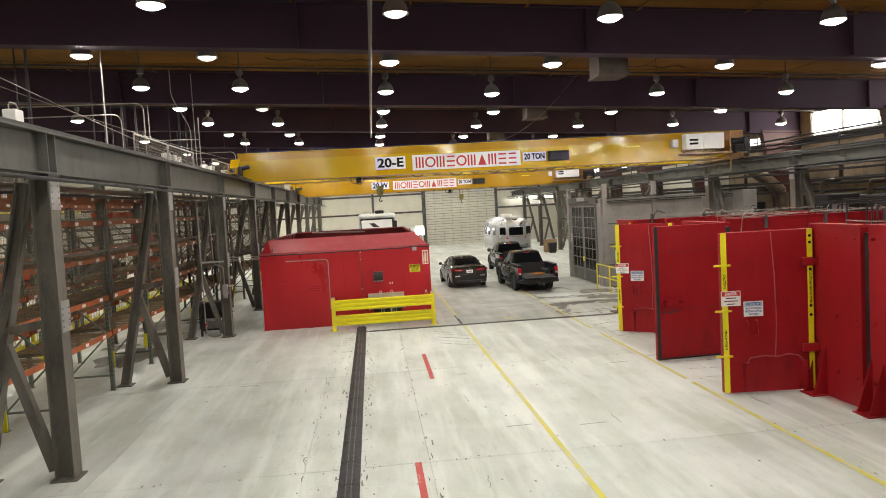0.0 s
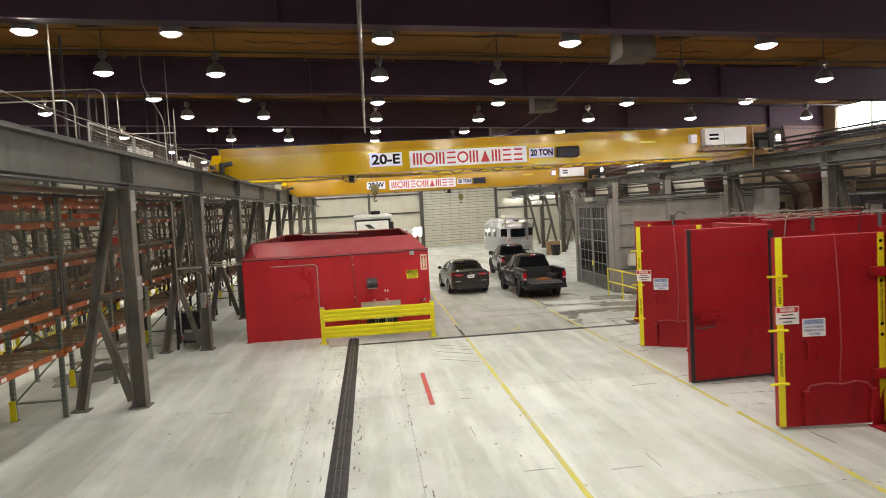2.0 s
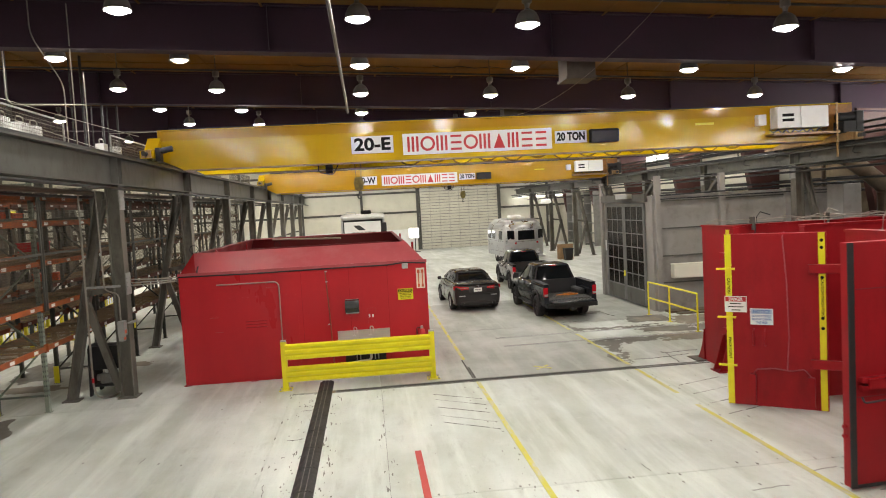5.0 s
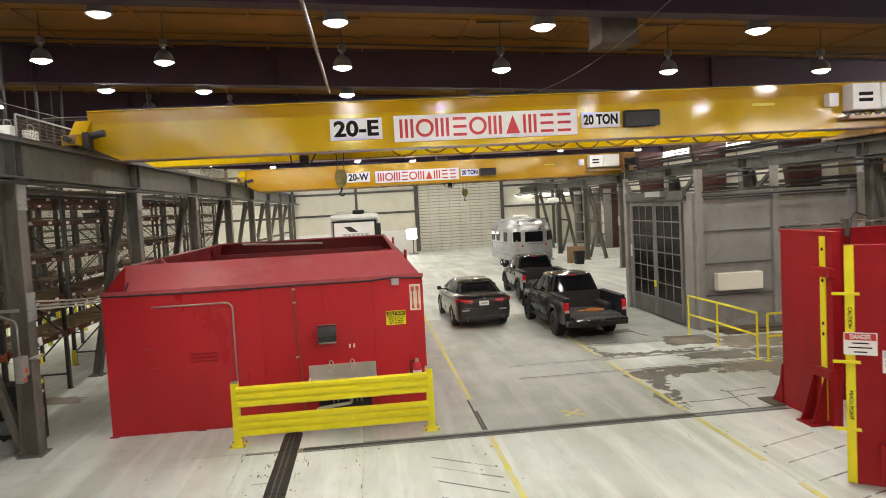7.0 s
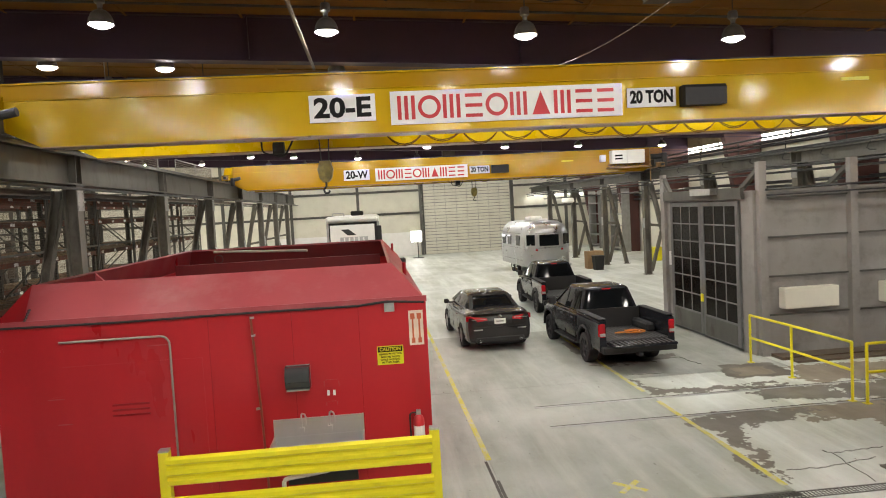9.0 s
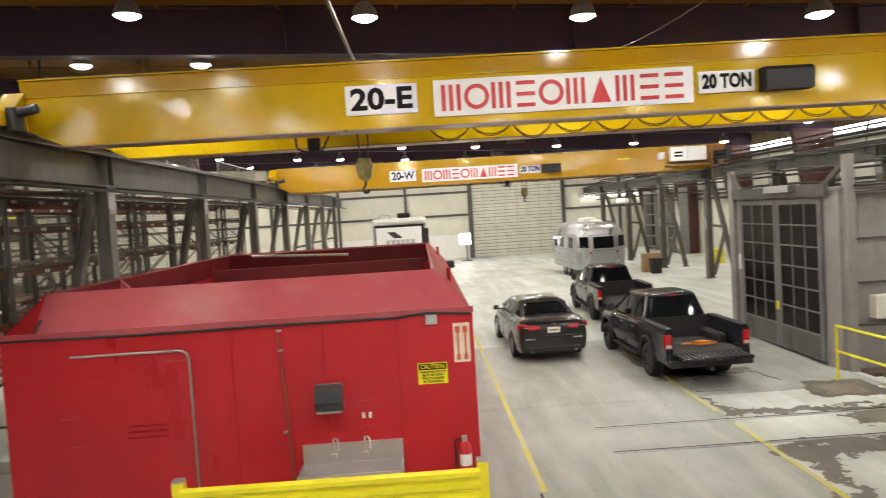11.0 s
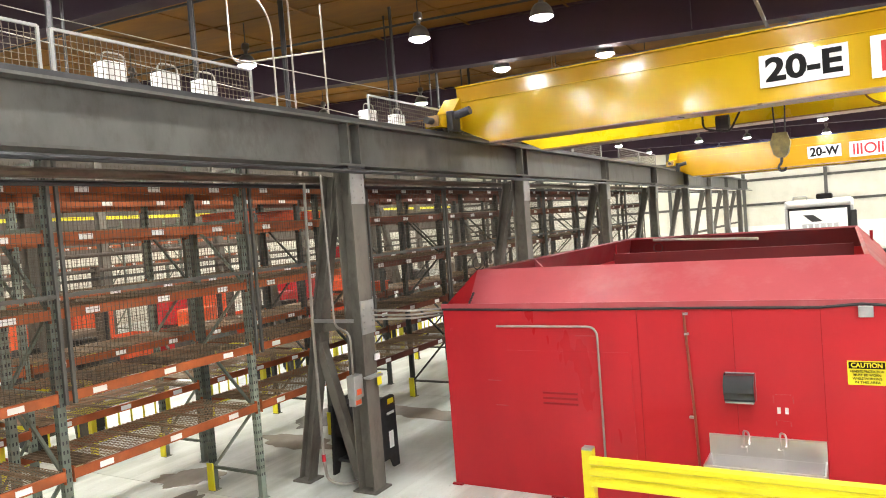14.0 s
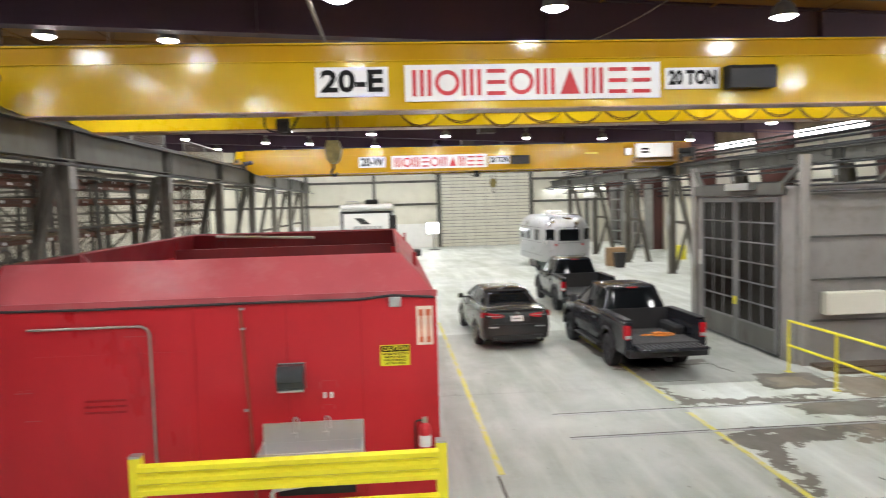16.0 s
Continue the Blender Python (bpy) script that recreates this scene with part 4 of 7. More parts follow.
def sign(name, m, w, h, label, head, head_mat, head_text, word, word_mat, rows, ground=WHITE, ink=INK):
    """A flat wall sign: a headed panel with lines of small print."""
    s = thing(name, m, label, "sign")
    part("panel", box(BM(), -w / 2, w / 2, -0.006, -0.002, -h / 2, h / 2), ground, s)
    part("heading", box(BM(), -w / 2 + 0.012, w / 2 - 0.012, -0.009, -0.0065, h / 2 - head - 0.01, h / 2 - 0.012), head_mat, s)
    words("heading_text", head_text, pose(0, -0.0105, h / 2 - head / 2 - 0.011, *FACE_SOUTH), head * 0.95, word_mat, s, 0.001, w * word)
    for k, (txt, rel) in enumerate(rows):
        z = h / 2 - head - 0.02 - (h - head - 0.03) * (k + 0.5) / len(rows)
        if txt:
            words("text_line", txt, pose(0, -0.0085, z, *FACE_SOUTH), (h - head) / len(rows) * 0.8, ink, s, 0.001, w * rel)
        else:
            part("text_bar", box(BM(), -w * rel / 2, w * rel / 2, -0.009, -0.0065, z - 0.008, z + 0.008), ink, s)
    return s


sign("caution_sign", pose(1.565, 23.575, 1.795), 0.36, 0.26, "yellow caution sign with black print on the red booth", 0.075, INK, "CAUTION", 0.8, YELLOW,
     [("HEARING PROTECTION", 0.86), ("MUST BE WORN", 0.7), ("WHILE WORKING", 0.75), ("IN THIS AREA", 0.66)], YELLOW)
ps = thing("paper_notice", pose(1.94, 23.572, 2.15), "faded cream notice with orange diagrams on the red booth", "notice")
part("sheet", box(BM(), -0.1, 0.1, -0.004, 0.004, -0.24, 0.24), material("faded_paper", (0.75, 0.62, 0.5), 0.8), ps)
for x in (-0.045, 0.045):
    bm = BM()
    box(bm, x - 0.012, x + 0.012, -0.008, -0.005, -0.17, 0.16)
    box(bm, x - 0.03, x + 0.03, -0.0081, -0.0051, 0.12, 0.2)
    box(bm, x - 0.025, x + 0.025, -0.0081, -0.0051, -0.21, -0.14)
    part("diagram", bm, material("orange_print", (0.55, 0.12, 0.05), 0.7), ps)

# ---- yellow guard rail ----
gr = thing("guard_rail", pose(0.44, 22.5, 0), "yellow double ribbed steel guard rail bolted to the floor", "guard rail")
for x in (-1.64, 1.59):
    post = part("post", box(BM(), x - 0.06, x + 0.06, -0.06, 0.06, 0.015, 1.06), YELLOW, gr)
    bp = part("base_plate", box(BM(), x - 0.14, x + 0.14, -0.14, 0.14, 0, 0.015), YELLOW, gr)
    for dx in (-0.11, 0.11):
        for dy in (-0.11, 0.11):
            part("bolt", box(BM(), x + dx - 0.015, x + dx + 0.015, dy - 0.015, dy + 0.015, 0.015, 0.05), GALV, bp)
    part("post_cap", box(BM(), x - 0.058, x + 0.058, -0.058, 0.058, 1.06, 1.085), GALV, gr, "bare metal post cap")
for z in (0.17, 0.66):
    bm = BM()
    prof = [(-0.07, 0.0), (-0.125, 0.025), (-0.125, 0.075), (-0.085, 0.1), (-0.085, 0.125), (-0.125, 0.15), (-0.125, 0.2), (-0.085, 0.225),
            (-0.085, 0.25), (-0.125, 0.275), (-0.125, 0.325), (-0.07, 0.35)]
    prism(bm, [(a, z + b) for a, b in prof] + [(-0.064, z + 0.35), (-0.064, z)], -1.6, 1.55, "x")
    part("ribbed_rail", bm, YELLOW, gr)


# ---- red test cells with steel doors ----
def red_wall(name, pts, z1, th=0.14, label="dark red steel cell wall", gussets=()):
    t = thing(name, pose(0, 0, 0), label, "wall", "red cell walls", "structure")
    a, b = Vector((*pts[0], 0)), Vector((*pts[1], 0))
    part("plate", bar(BM(), a + Vector((0, 0, z1 / 2)), b + Vector((0, 0, z1 / 2)), th, z1), RED_DARK, t)
    part("cap", bar(BM(), a + Vector((0, 0, z1 + 0.02)), b + Vector((0, 0, z1 + 0.02)), th + 0.06, 0.036), RED_DARK, t)
    d = (b - a).normalized()
    s = d.cross(Vector((0, 0, 1)))
    for k in gussets:
        p = a + d * k
        bm = BM()
        for e in (-0.14, 0.14):
            q = p + d * e
            loft(bm, [[q + s * (th / 2) + w, q + s * (th / 2 + 0.3) + w, q + s * (th / 2 + 0.26) + w + Vector((0, 0, 0.08)), q + s * (th / 2) + w + Vector((0, 0, 0.9))] for w in (d * -0.012, d * 0.012)])
        box_c = p + s * (th / 2 + 0.22)
        bar(bm, p + s * (th / 2) + Vector((0, 0, 0.012)), p + s * (th / 2 + 0.32) + Vector((0, 0, 0.012)), 0.4, 0.02)
        part("gusset", bm, RED_DARK, t, "red steel gusset foot")
    return t


first_wall = red_wall("cell_wall", ((8.37, 12.02), (8.37, 10.68)), 3.1, gussets=(0.25,))
long_wall = red_wall("cell_wall", ((8.42, 10.55), (8.42, 4.0)), 3.1, gussets=(0.16, 3.2))
for w, y0, y1 in ((first_wall, 11.8, 10.8), (long_wall, 10.4, 6.4)):
    n = 3 if w is first_wall else 9
    for z in (0.5, 1.5, 2.9):
        for k in range(n):
            y = y0 + (y1 - y0) * k / (n - 1)
            part("bolt", tube(BM(), [(8.27, y, z), (8.352, y, z)], 0.022, 6), RED_DARK, w)
red_wall("cell_wall", ((8.42, 17.55), (8.42, 15.3)), 3.06, gussets=(2.0,))
end_wall = red_wall("cell_wall", ((8.3, 22.15), (8.3, 20.8)), 3.04, gussets=(1.04,))
part("base_flare", prism(BM(), [(22.152, 0.72), (22.152, 0.022), (22.46, 0.022), (22.38, 0.12), (22.24, 0.36)], 8.2, 8.4, "x"), RED_DARK, end_wall, "flared red foot")
part("foot_plate", box(BM(), 8.0, 8.45, 22.09, 22.6, 0.0, 0.02), STEEL_COLUMN, end_wall)
part("warning_strip", box(BM(), 8.218, 8.228, 20.95, 21.09, 0.07, 3.0), YELLOW, end_wall, "yellow pinch-point strip")
for z in (0.85, 1.45, 1.62, 2.3, 2.45, 2.8):
    part("strip_hole", tube(BM(), [(8.212, 21.02, z), (8.217, 21.02, z)], 0.028, 10), INK, end_wall)
for z in (0.85, 2.45):
    part("hinge", box(BM(), 8.12, 8.211, 20.72, 21.2, z - 0.075, z + 0.075, 0.01), RED_DARK, end_wall, "heavy red hinge arm")
red_wall("cell_wall", ((8.37, 22.15), (13.9, 22.15)), 3.0)
red_wall("cell_wall", ((8.5, 15.62), (13.2, 15.62)), 3.12)
solid("black_strip", box(BM(), 8.3, 8.4, 15.14, 15.28, 0.0, 3.0), BLACK, "black rubber strip beside a red cell door", "seal")
red_wall("cell_wall", ((13.3, 4.0), (13.3, 22.0)), 3.0)
red_wall("cell_wall", ((8.49, 18.9), (13.2, 18.9)), 3.1)
red_wall("cell_wall", ((8.49, 11.3), (13.2, 11.3)), 3.05)
solid("black_strip", box(BM(), 8.37, 8.45, 10.56, 10.67, 0.0, 3.0), BLACK, "black strip filling the slot between red cell walls", "seal")


def cell_door(hinge, free, height, label, inside=False, signs=True):
    """A heavy swing door; its plane runs from the free edge to the hinge edge. Local x: from free to hinge, -y: the face seen."""
    h, f = Vector((*hinge, 0)), Vector((*free, 0))
    w = (h - f).length
    ang = math.degrees(math.atan2((h - f).y, (h - f).x))
    d = thing("cell_door", pose(f.x, f.y, 0, 0, 0, ang), label, "door", "red cell doors")
    part("leaf", box(BM(), 0, w, 0, 0.13, 0.05, height, 0.008), RED_DARK, d)
    if inside:
        bm = BM()
        box(bm, -0.012, 0.07, -0.02, 0.0, 0.05, height)
        box(bm, 0.07, w - 0.02, -0.02, 0.0, 0.05, 0.09)
        part("gasket", bm, BLACK, d, "black rubber gasket")
        for z in (2.52, 1.18):
            part("seam", box(BM(), 0.1, w - 0.12, -0.004, -0.001, z, z + 0.012), RED_SHADE_SEAM, d)
        bm = BM()
        for z in (1.28, 1.38):
            box(bm, 0.12, 0.62, -0.07, -0.002, z, z + 0.06)
        box(bm, 0.2, 0.5, -0.1, -0.07, 1.3, 1.42)
        part("latch", bm, RED_DARK, d, "sliding bar latch")
        part("latch_handle", tube(BM(), rounded([(0.12, -0.06, 1.2), (0.12, -0.1, 1.14), (0.5, -0.1, 1.16)], 0.03, 3), 0.012, 6), DARK, d)
        bm = BM()
        for z in (0.7, 0.82):
            tube(bm, [(-0.05, 0.06, z), (-0.012, 0.06, z)], 0.03, 8)
        part("bolt", bm, RED_DARK, d)
        return d
    # yellow strips with dark holes and print
    strips = [(0.0, 0.105)]
    strips.append((w - 0.12, w - 0.02))
    for a, b in strips:
        part("warning_strip", box(BM(), a, b, -0.008, -0.001, 0.06, height), YELLOW, d, "yellow pinch-point strip")
    for z in (0.85, 1.45, 1.62, 2.3, 2.45, 2.8, 2.92):
        part("strip_hole", tube(BM(), [(w - 0.07, -0.013, z), (w - 0.07, -0.0085, z)], 0.028, 10), INK, d)
    for x, z, txt in ((0.052, 2.15, "CAUTION"), (0.052, 1.05, "PINCH POINT"), (w - 0.07, 1.95, "CAUTION PINCH POINT")):
        words("strip_text", txt, pose(x, -0.0095, z, 90, 90, 0), 0.06, INK, d, 0.001)
    bm = BM()
    for z in (0.75, 1.6, 2.45):
        box(bm, -0.14, 0.16, -0.05, -0.009, z - 0.016, z + 0.016)
    part("catch", bm, YELLOW, d, "yellow catch bar")
    for z in (0.85, 2.45):
        part("hinge", box(BM(), w - 0.26, w + 0.22, -0.1, -0.01, z - 0.075, z + 0.075, 0.01), RED_DARK, d, "heavy red hinge arm")
    for x in (0.44, 0.62):
        part("pull_handle", tube(BM(), rounded([(x, -0.002, 1.12), (x, -0.06, 1.12), (x, -0.06, 1.4), (x, -0.002, 1.4)], 0.025, 3), 0.014, 6), RED_DARK, d)
    for x in (0.42, w - 0.24):
        part("lower_bracket", box(BM(), x - 0.06, x + 0.04, -0.1, -0.001, 0.1, 0.62), RED_DARK, d)
    part("air_line", tube(BM(), [(0.42, -0.05, 0.62), (0.48, -0.03, 0.7), (0.75, -0.02, 0.73), (1.0, -0.02, 0.7), (1.2, -0.02, 0.74), (w - 0.32, -0.02, 0.7), (w - 0.24, -0.05, 0.6)], 0.012, 6), RED_DUST_SHEEN, d, "dusty red air hose")
    part("air_drop", tube(BM(), [(0.95, -0.02, 0.71), (0.99, -0.02, 1.3), (0.97, -0.02, 2.2), (0.92, -0.02, 3.0), (0.94, 0.05, height + 0.02)], 0.011, 6), RED_DUST_SHEEN, d)
    return d


NOTICEPALE = material("pale_notice_blue", (0.42, 0.5, 0.62), 0.4, 0.0, 0.05, 5, 40, 0.0)


def door_signs(d_m, x0):
    sign("danger_sign", d_m @ pose(x0 + 0.16, -0.012, 1.83), 0.36, 0.28, "white danger sign with a red heading on the red door", 0.085, SIGNRED, "DANGER", 0.62, WHITE,
         [("", 0.5), ("", 0.7), ("", 0.4)])
    sign("notice_sign", d_m @ pose(x0 + 0.57, -0.012, 1.62), 0.36, 0.28, "white notice sign with a blue heading on the red door", 0.085, NOTICEPALE, "NOTICE", 0.74, SIGNBLUE,
         [("ONLY AUTHORIZED", 0.85), ("PERSONS TO ENTER", 0.85), ("THIS AREA", 0.5)], WHITE, SIGNBLUE)


dA = cell_door((8.27, 11.9), (6.57, 12.08), 3.05, "dark red steel cell door standing open, with yellow pinch-point strips")
cell_door((8.27, 15.12), (6.52, 15.0), 3.1, "dark red steel cell door standing open, showing its gasketed inner face", inside=True)
dB = cell_door((8.22, 17.84), (6.95, 18.76), 3.05, "dark red steel cell door standing ajar, with yellow pinch-point strips")
for d in (dA, dB):
    door_signs(d.matrix_world.copy(), 0.0)
# cables along the wall tops
def cable(pts, r=0.01, mat=None, label="grey cable lying along the wall tops"):
    return solid("cable", tube(BM(), pts, r, 6), mat or PIPE, label, "cable", "loose cables")

rng = random.Random(5)
for y, z, x0, x1 in ((15.62, 3.2, 8.3, 13.3), (22.12, 3.1, 8.3, 13.8), (18.9, 3.19, 8.4, 13.2), (15.56, 3.18, 8.4, 13.2)):
    cable([(x0 + (x1 - x0) * k / 12, y + rng.uniform(-0.04, 0.04), z + rng.uniform(0.0, 0.05)) for k in range(13)], 0.011)
    cable([(x0 + (x1 - x0) * k / 20, y + 0.03 + rng.uniform(-0.06, 0.06), z + rng.uniform(0.0, 0.09)) for k in range(21)], 0.009)
for k in range(9):
    x, y = 8.8 + 0.55 * k, (15.6, 22.1, 18.9)[k % 3]
    cable([(x, y - 0.13, 2.55 + 0.1 * (k % 3)), (x + 0.04, y - 0.14, 2.9), (x + 0.1, y - 0.1, 3.2), (x + 0.25, y, 3.3), (x + 0.5, y + 0.03, 3.22)], 0.012, BLACK if k % 2 else None, "looped cable over a red cell wall")
for x in (8.42,):
    cable([(x + rng.uniform(-0.04, 0.04), 4.2 + 0.5 * k, 3.19 + rng.uniform(-0.02, 0.03)) for k in range(15)], 0.011)
for x, y in ((9.5, 15.62), (11, 15.62), (12.5, 15.62), (9.4, 22.15), (11.2, 22.15), (13, 22.15)):
    solid("cable_clip", box(BM(), x - 0.03, x + 0.03, y - 0.12, y + 0.02, 2.9, 3.2), STEEL, "galvanised cable clip on a cell wall", "clip", "cable clips")
for k in range(8):
    y, z = 14.3 + 0.34 * k, 3.33 + 0.035 * (k % 5)
    x0 = 11.4 + 0.13 * (k % 3)
    solid("rack_pipe", tube(BM(), rounded([(x0, y, 2.7), (x0, y, z), (14.3, y + 0.05 * (k % 3), z + 0.04)], 0.06, 4), 0.02, 8), DARK, "brown process pipe bent down behind the cells", "pipe", "process pipes", "structure")


# ---- grey shed with the glazed sliding doors ----
shed = thing("grey_shed", pose(10.0, 29.1, 0), "grey sheet steel enclosure with glazed double doors", "enclosure", kind="structure")
W, D, H = 6.8, 4.85, 3.72
bm = BM()
box(bm, 0.1, W, 0.0, 0.1, 0, H)
part("front_wall", bm, GREYSHED, shed)
part("back_wall", box(BM(), 0.1, W, D - 0.1, D, 0, H), GREYSHED, shed)
part("east_wall", box(BM(), W - 0.1, W, 0.1, D - 0.1, 0, H), GREYSHED, shed)
bm = BM()
box(bm, 0, 0.1, 0.0, 0.55, 0, H)
box(bm, 0, 0.1, 4.3, D, 0, H)
box(bm, 0, 0.1, 0.55, 4.3, 3.56, H)
part("door_wall", bm, GREYSHED, shed)
part("roof", box(BM(), -0.04, W, -0.06, D, H, H + 0.06), GREYSHED, shed)
for z in (2.70, 1.8, 0.92, 3.6):
    part("seam_angle", box(BM(), 0.3, W, -0.05, -0.002, z - 0.02, z + 0.02), STEEL, shed)
for x in (0.16, 2.35, 4.62, 6.6):
    part("post", box(BM(), x - 0.09, x + 0.09, -0.16, -0.002, 0, 4.42 if x < 4 else 3.8), GREYSHED, shed)
    if x < 4:
        part("knee_brace", bar(BM(), (x, -0.05, 4.3), (x - 0.02, 0.8, 3.78), 0.1, 0.1), STEEL, shed)
part("corner_post", box(BM(), -0.1, -0.003, 4.6, 4.85, 0, 4.36), GREYSHED, shed)
part("knee_brace", bar(BM(), (-0.05, 4.7, 4.3), (-0.05, 4.2, 3.78), 0.1, 0.1), STEEL, shed)
part("top_rail", box(BM(), -0.12, -0.02, 0.3, 4.6, 3.6, 3.86), STEEL, shed, "dark door track")
part("door_operator", box(BM(), -0.3, -0.122, 1.4, 2.5, 3.72, 3.88), GALV, shed)
for yy in (0.56, 2.435):
    leaf = part("door_leaf", BM(), STEEL_DOOR, shed)
    bm = BM()
    a, b = yy, yy + 1.855
    box(bm, -0.06, -0.01, a, a + 0.13, 0.06, 3.55)
    box(bm, -0.06, -0.01, b - 0.13, b, 0.06, 3.55)
    box(bm, -0.06, -0.01, a + 0.13, b - 0.13, 0.06, 0.62)
    box(bm, -0.06, -0.01, a + 0.13, b - 0.13, 3.44, 3.55)
    for k in (1, 2):
        y = a + 0.13 + (b - a - 0.26) * k / 3
        box(bm, -0.05, -0.02, y - 0.019, y + 0.019, 0.62, 3.44)
    for k in range(1, 6):
        z = 0.62 + 2.82 * k / 6
        box(bm, -0.054, -0.02, a + 0.13, b - 0.13, z - 0.017, z + 0.017)
    leaf.data = mesh_of(bm, STEEL_DOOR, "door_leaf")
    part("bottom_panel", box(BM(), -0.066, -0.061, a + 0.13, b - 0.13, 0.1, 0.58), STEEL, leaf)
    for i3 in range(3):
        for k in range(6):
            y0 = a + 0.13 + (b - a - 0.26) * i3 / 3
            y1 = a + 0.13 + (b - a - 0.26) * (i3 + 1) / 3
            z0, z1 = 0.62 + 2.82 * k / 6, 0.62 + 2.82 * (k + 1) / 6
            part("pane", box(BM(), -0.038, -0.032, y0 + 0.004, y1 - 0.004, z0 + 0.004, z1 - 0.004), GLASS_DARK, leaf, "dark wired glass pane" if (i3, k) == (0, 0) else "")
part("door_tag", box(BM(), -0.1, -0.067, 2.37, 2.47, 0.95, 1.15), YELLOW, shed, "small yellow tag")
part("wall_sign", box(BM(), -0.014, -0.002, 4.42, 4.56, 1.75, 2.15), WHITE, shed)
for x0, x1 in ((0.56, 1.86), (3.0, 4.2)):
    ins = thing("insulated_box", pose(10 + x0, 29.05, 0), "cream insulated box on the grey shed wall", "box", "shed wall boxes")
    part("body", box(BM(), 0, x1 - x0, -0.22, 0.04, 1.07, 1.54, 0.015), CREAM, ins)
part("sill", box(BM(), 0.25, W, -0.62, -0.17, 0.0, 0.07), DUCTBROWN, shed, "brown plank sill")
part("sill_step", box(BM(), 0.4, W, -0.95, -0.63, 0.0, 0.045), DUCTBROWN, shed, "darker plank step")
bm = BM()
tube(bm, [(0.2, -0.2, 3.78), (6.8, -0.25, 3.92)], 0.03, 6)
tube(bm, [(0.2, -0.24, 3.66), (6.8, -0.24, 3.7)], 0.02, 6)
part("roof_pipe", bm, DARK, shed)

# yellow handrails by the shed
def handrail(pts, label):
    """Posts at the points, joined by two rails."""
    t = thing("handrail", pose(0, 0, 0), label, "handrail", "yellow handrails")
    for x, y in pts:
        part("post", tube(BM(), [(x, y, 0), (x, y, 1.05)], 0.026, 8), YELLOW, t)
        part("foot", box(BM(), x - 0.06, x + 0.06, y - 0.06, y + 0.06, 0, 0.012), YELLOW, t)
    for z in (1.05, 0.55):
        part("rail", tube(BM(), [(*p, z) for p in pts], 0.026, 8), YELLOW, t)
    return t


handrail([(9.55, 28.55), (9.6, 27.1), (9.62, 25.35)], "yellow tube handrail by the grey shed")
handrail([(9.75, 25.15), (11.3, 25.1), (12.8, 25.1)], "yellow tube handrail by the grey shed")

# duct with an elbow and machinery behind the cells
# These machines are added; their dark bodies stand in for shadow in the clutter.
for x, y, w, d, h in ((15.4, 13.0, 2.6, 2.4, 3.5), (16.2, 17.2, 2.2, 2.0, 3.1), (16.9, 24.0, 1.3, 1.8, 3.5), (18.2, 22.5, 1.2, 3.0, 3.4), (17.6, 32.0, 1.6, 3.0, 3.2)):
    t = thing("process_machine", pose(x, y, 0), "dark machine with pipes, added for the shadowed clutter behind the cells", "machine", "process machines")
    part("body", box(BM(), 0, w, 0, d, 0, h, 0.04), DARK, t)
    part("upper_pipe", tube(BM(), rounded([(w * 0.3, d * 0.5, h), (w * 0.3, d * 0.5, h + 0.5), (w * 0.9, d * 0.5, h + 0.5), (w * 0.9, d * 0.5, h + 1.6)], 0.2, 4), 0.09, 10), DUCTBROWN, t, "", True)
    part("panel", box(BM(), w * 0.1, w * 0.6, -0.04, -0.002, h * 0.5, h * 0.9, 0.01), GREYSHED, t)
    part("hand_wheel", lathe(BM(), [(0.2, 0.0), (0.22, 0.02), (0.2, 0.04), (0.18, 0.02), (0.2, 0.0)], 16), RED_DARK, t).matrix_basis = pose(w * 0.8, -0.06, h * 0.7, 90, 0, 0)
duct = thing("exhaust_duct", pose(0, 0, 0), "dull round metal exhaust duct with an elbow", "duct")
part("duct_run", tube(BM(), rounded([(16.5, 29.25, 4.95), (17.4, 29.25, 4.4), (18.35, 29.25, 3.65), (18.35, 29.25, 0.0)], 0.3, 5), 0.27, 18), DUCTBROWN, duct, "", True)
for x in (15.6,):
    solid("tall_cabinet", box(BM(), x, x + 0.62, 27.6, 28.4, 0, 3.85, 0.02), GREYSHED, "tall grey machine cabinet behind the red cells", "cabinet", "machine cabinets")


# ---- pallet racks behind the west runway ----
BAY = 2.83
LEVELS = (1.33, 2.17, 3.07, 3.89, 4.42)


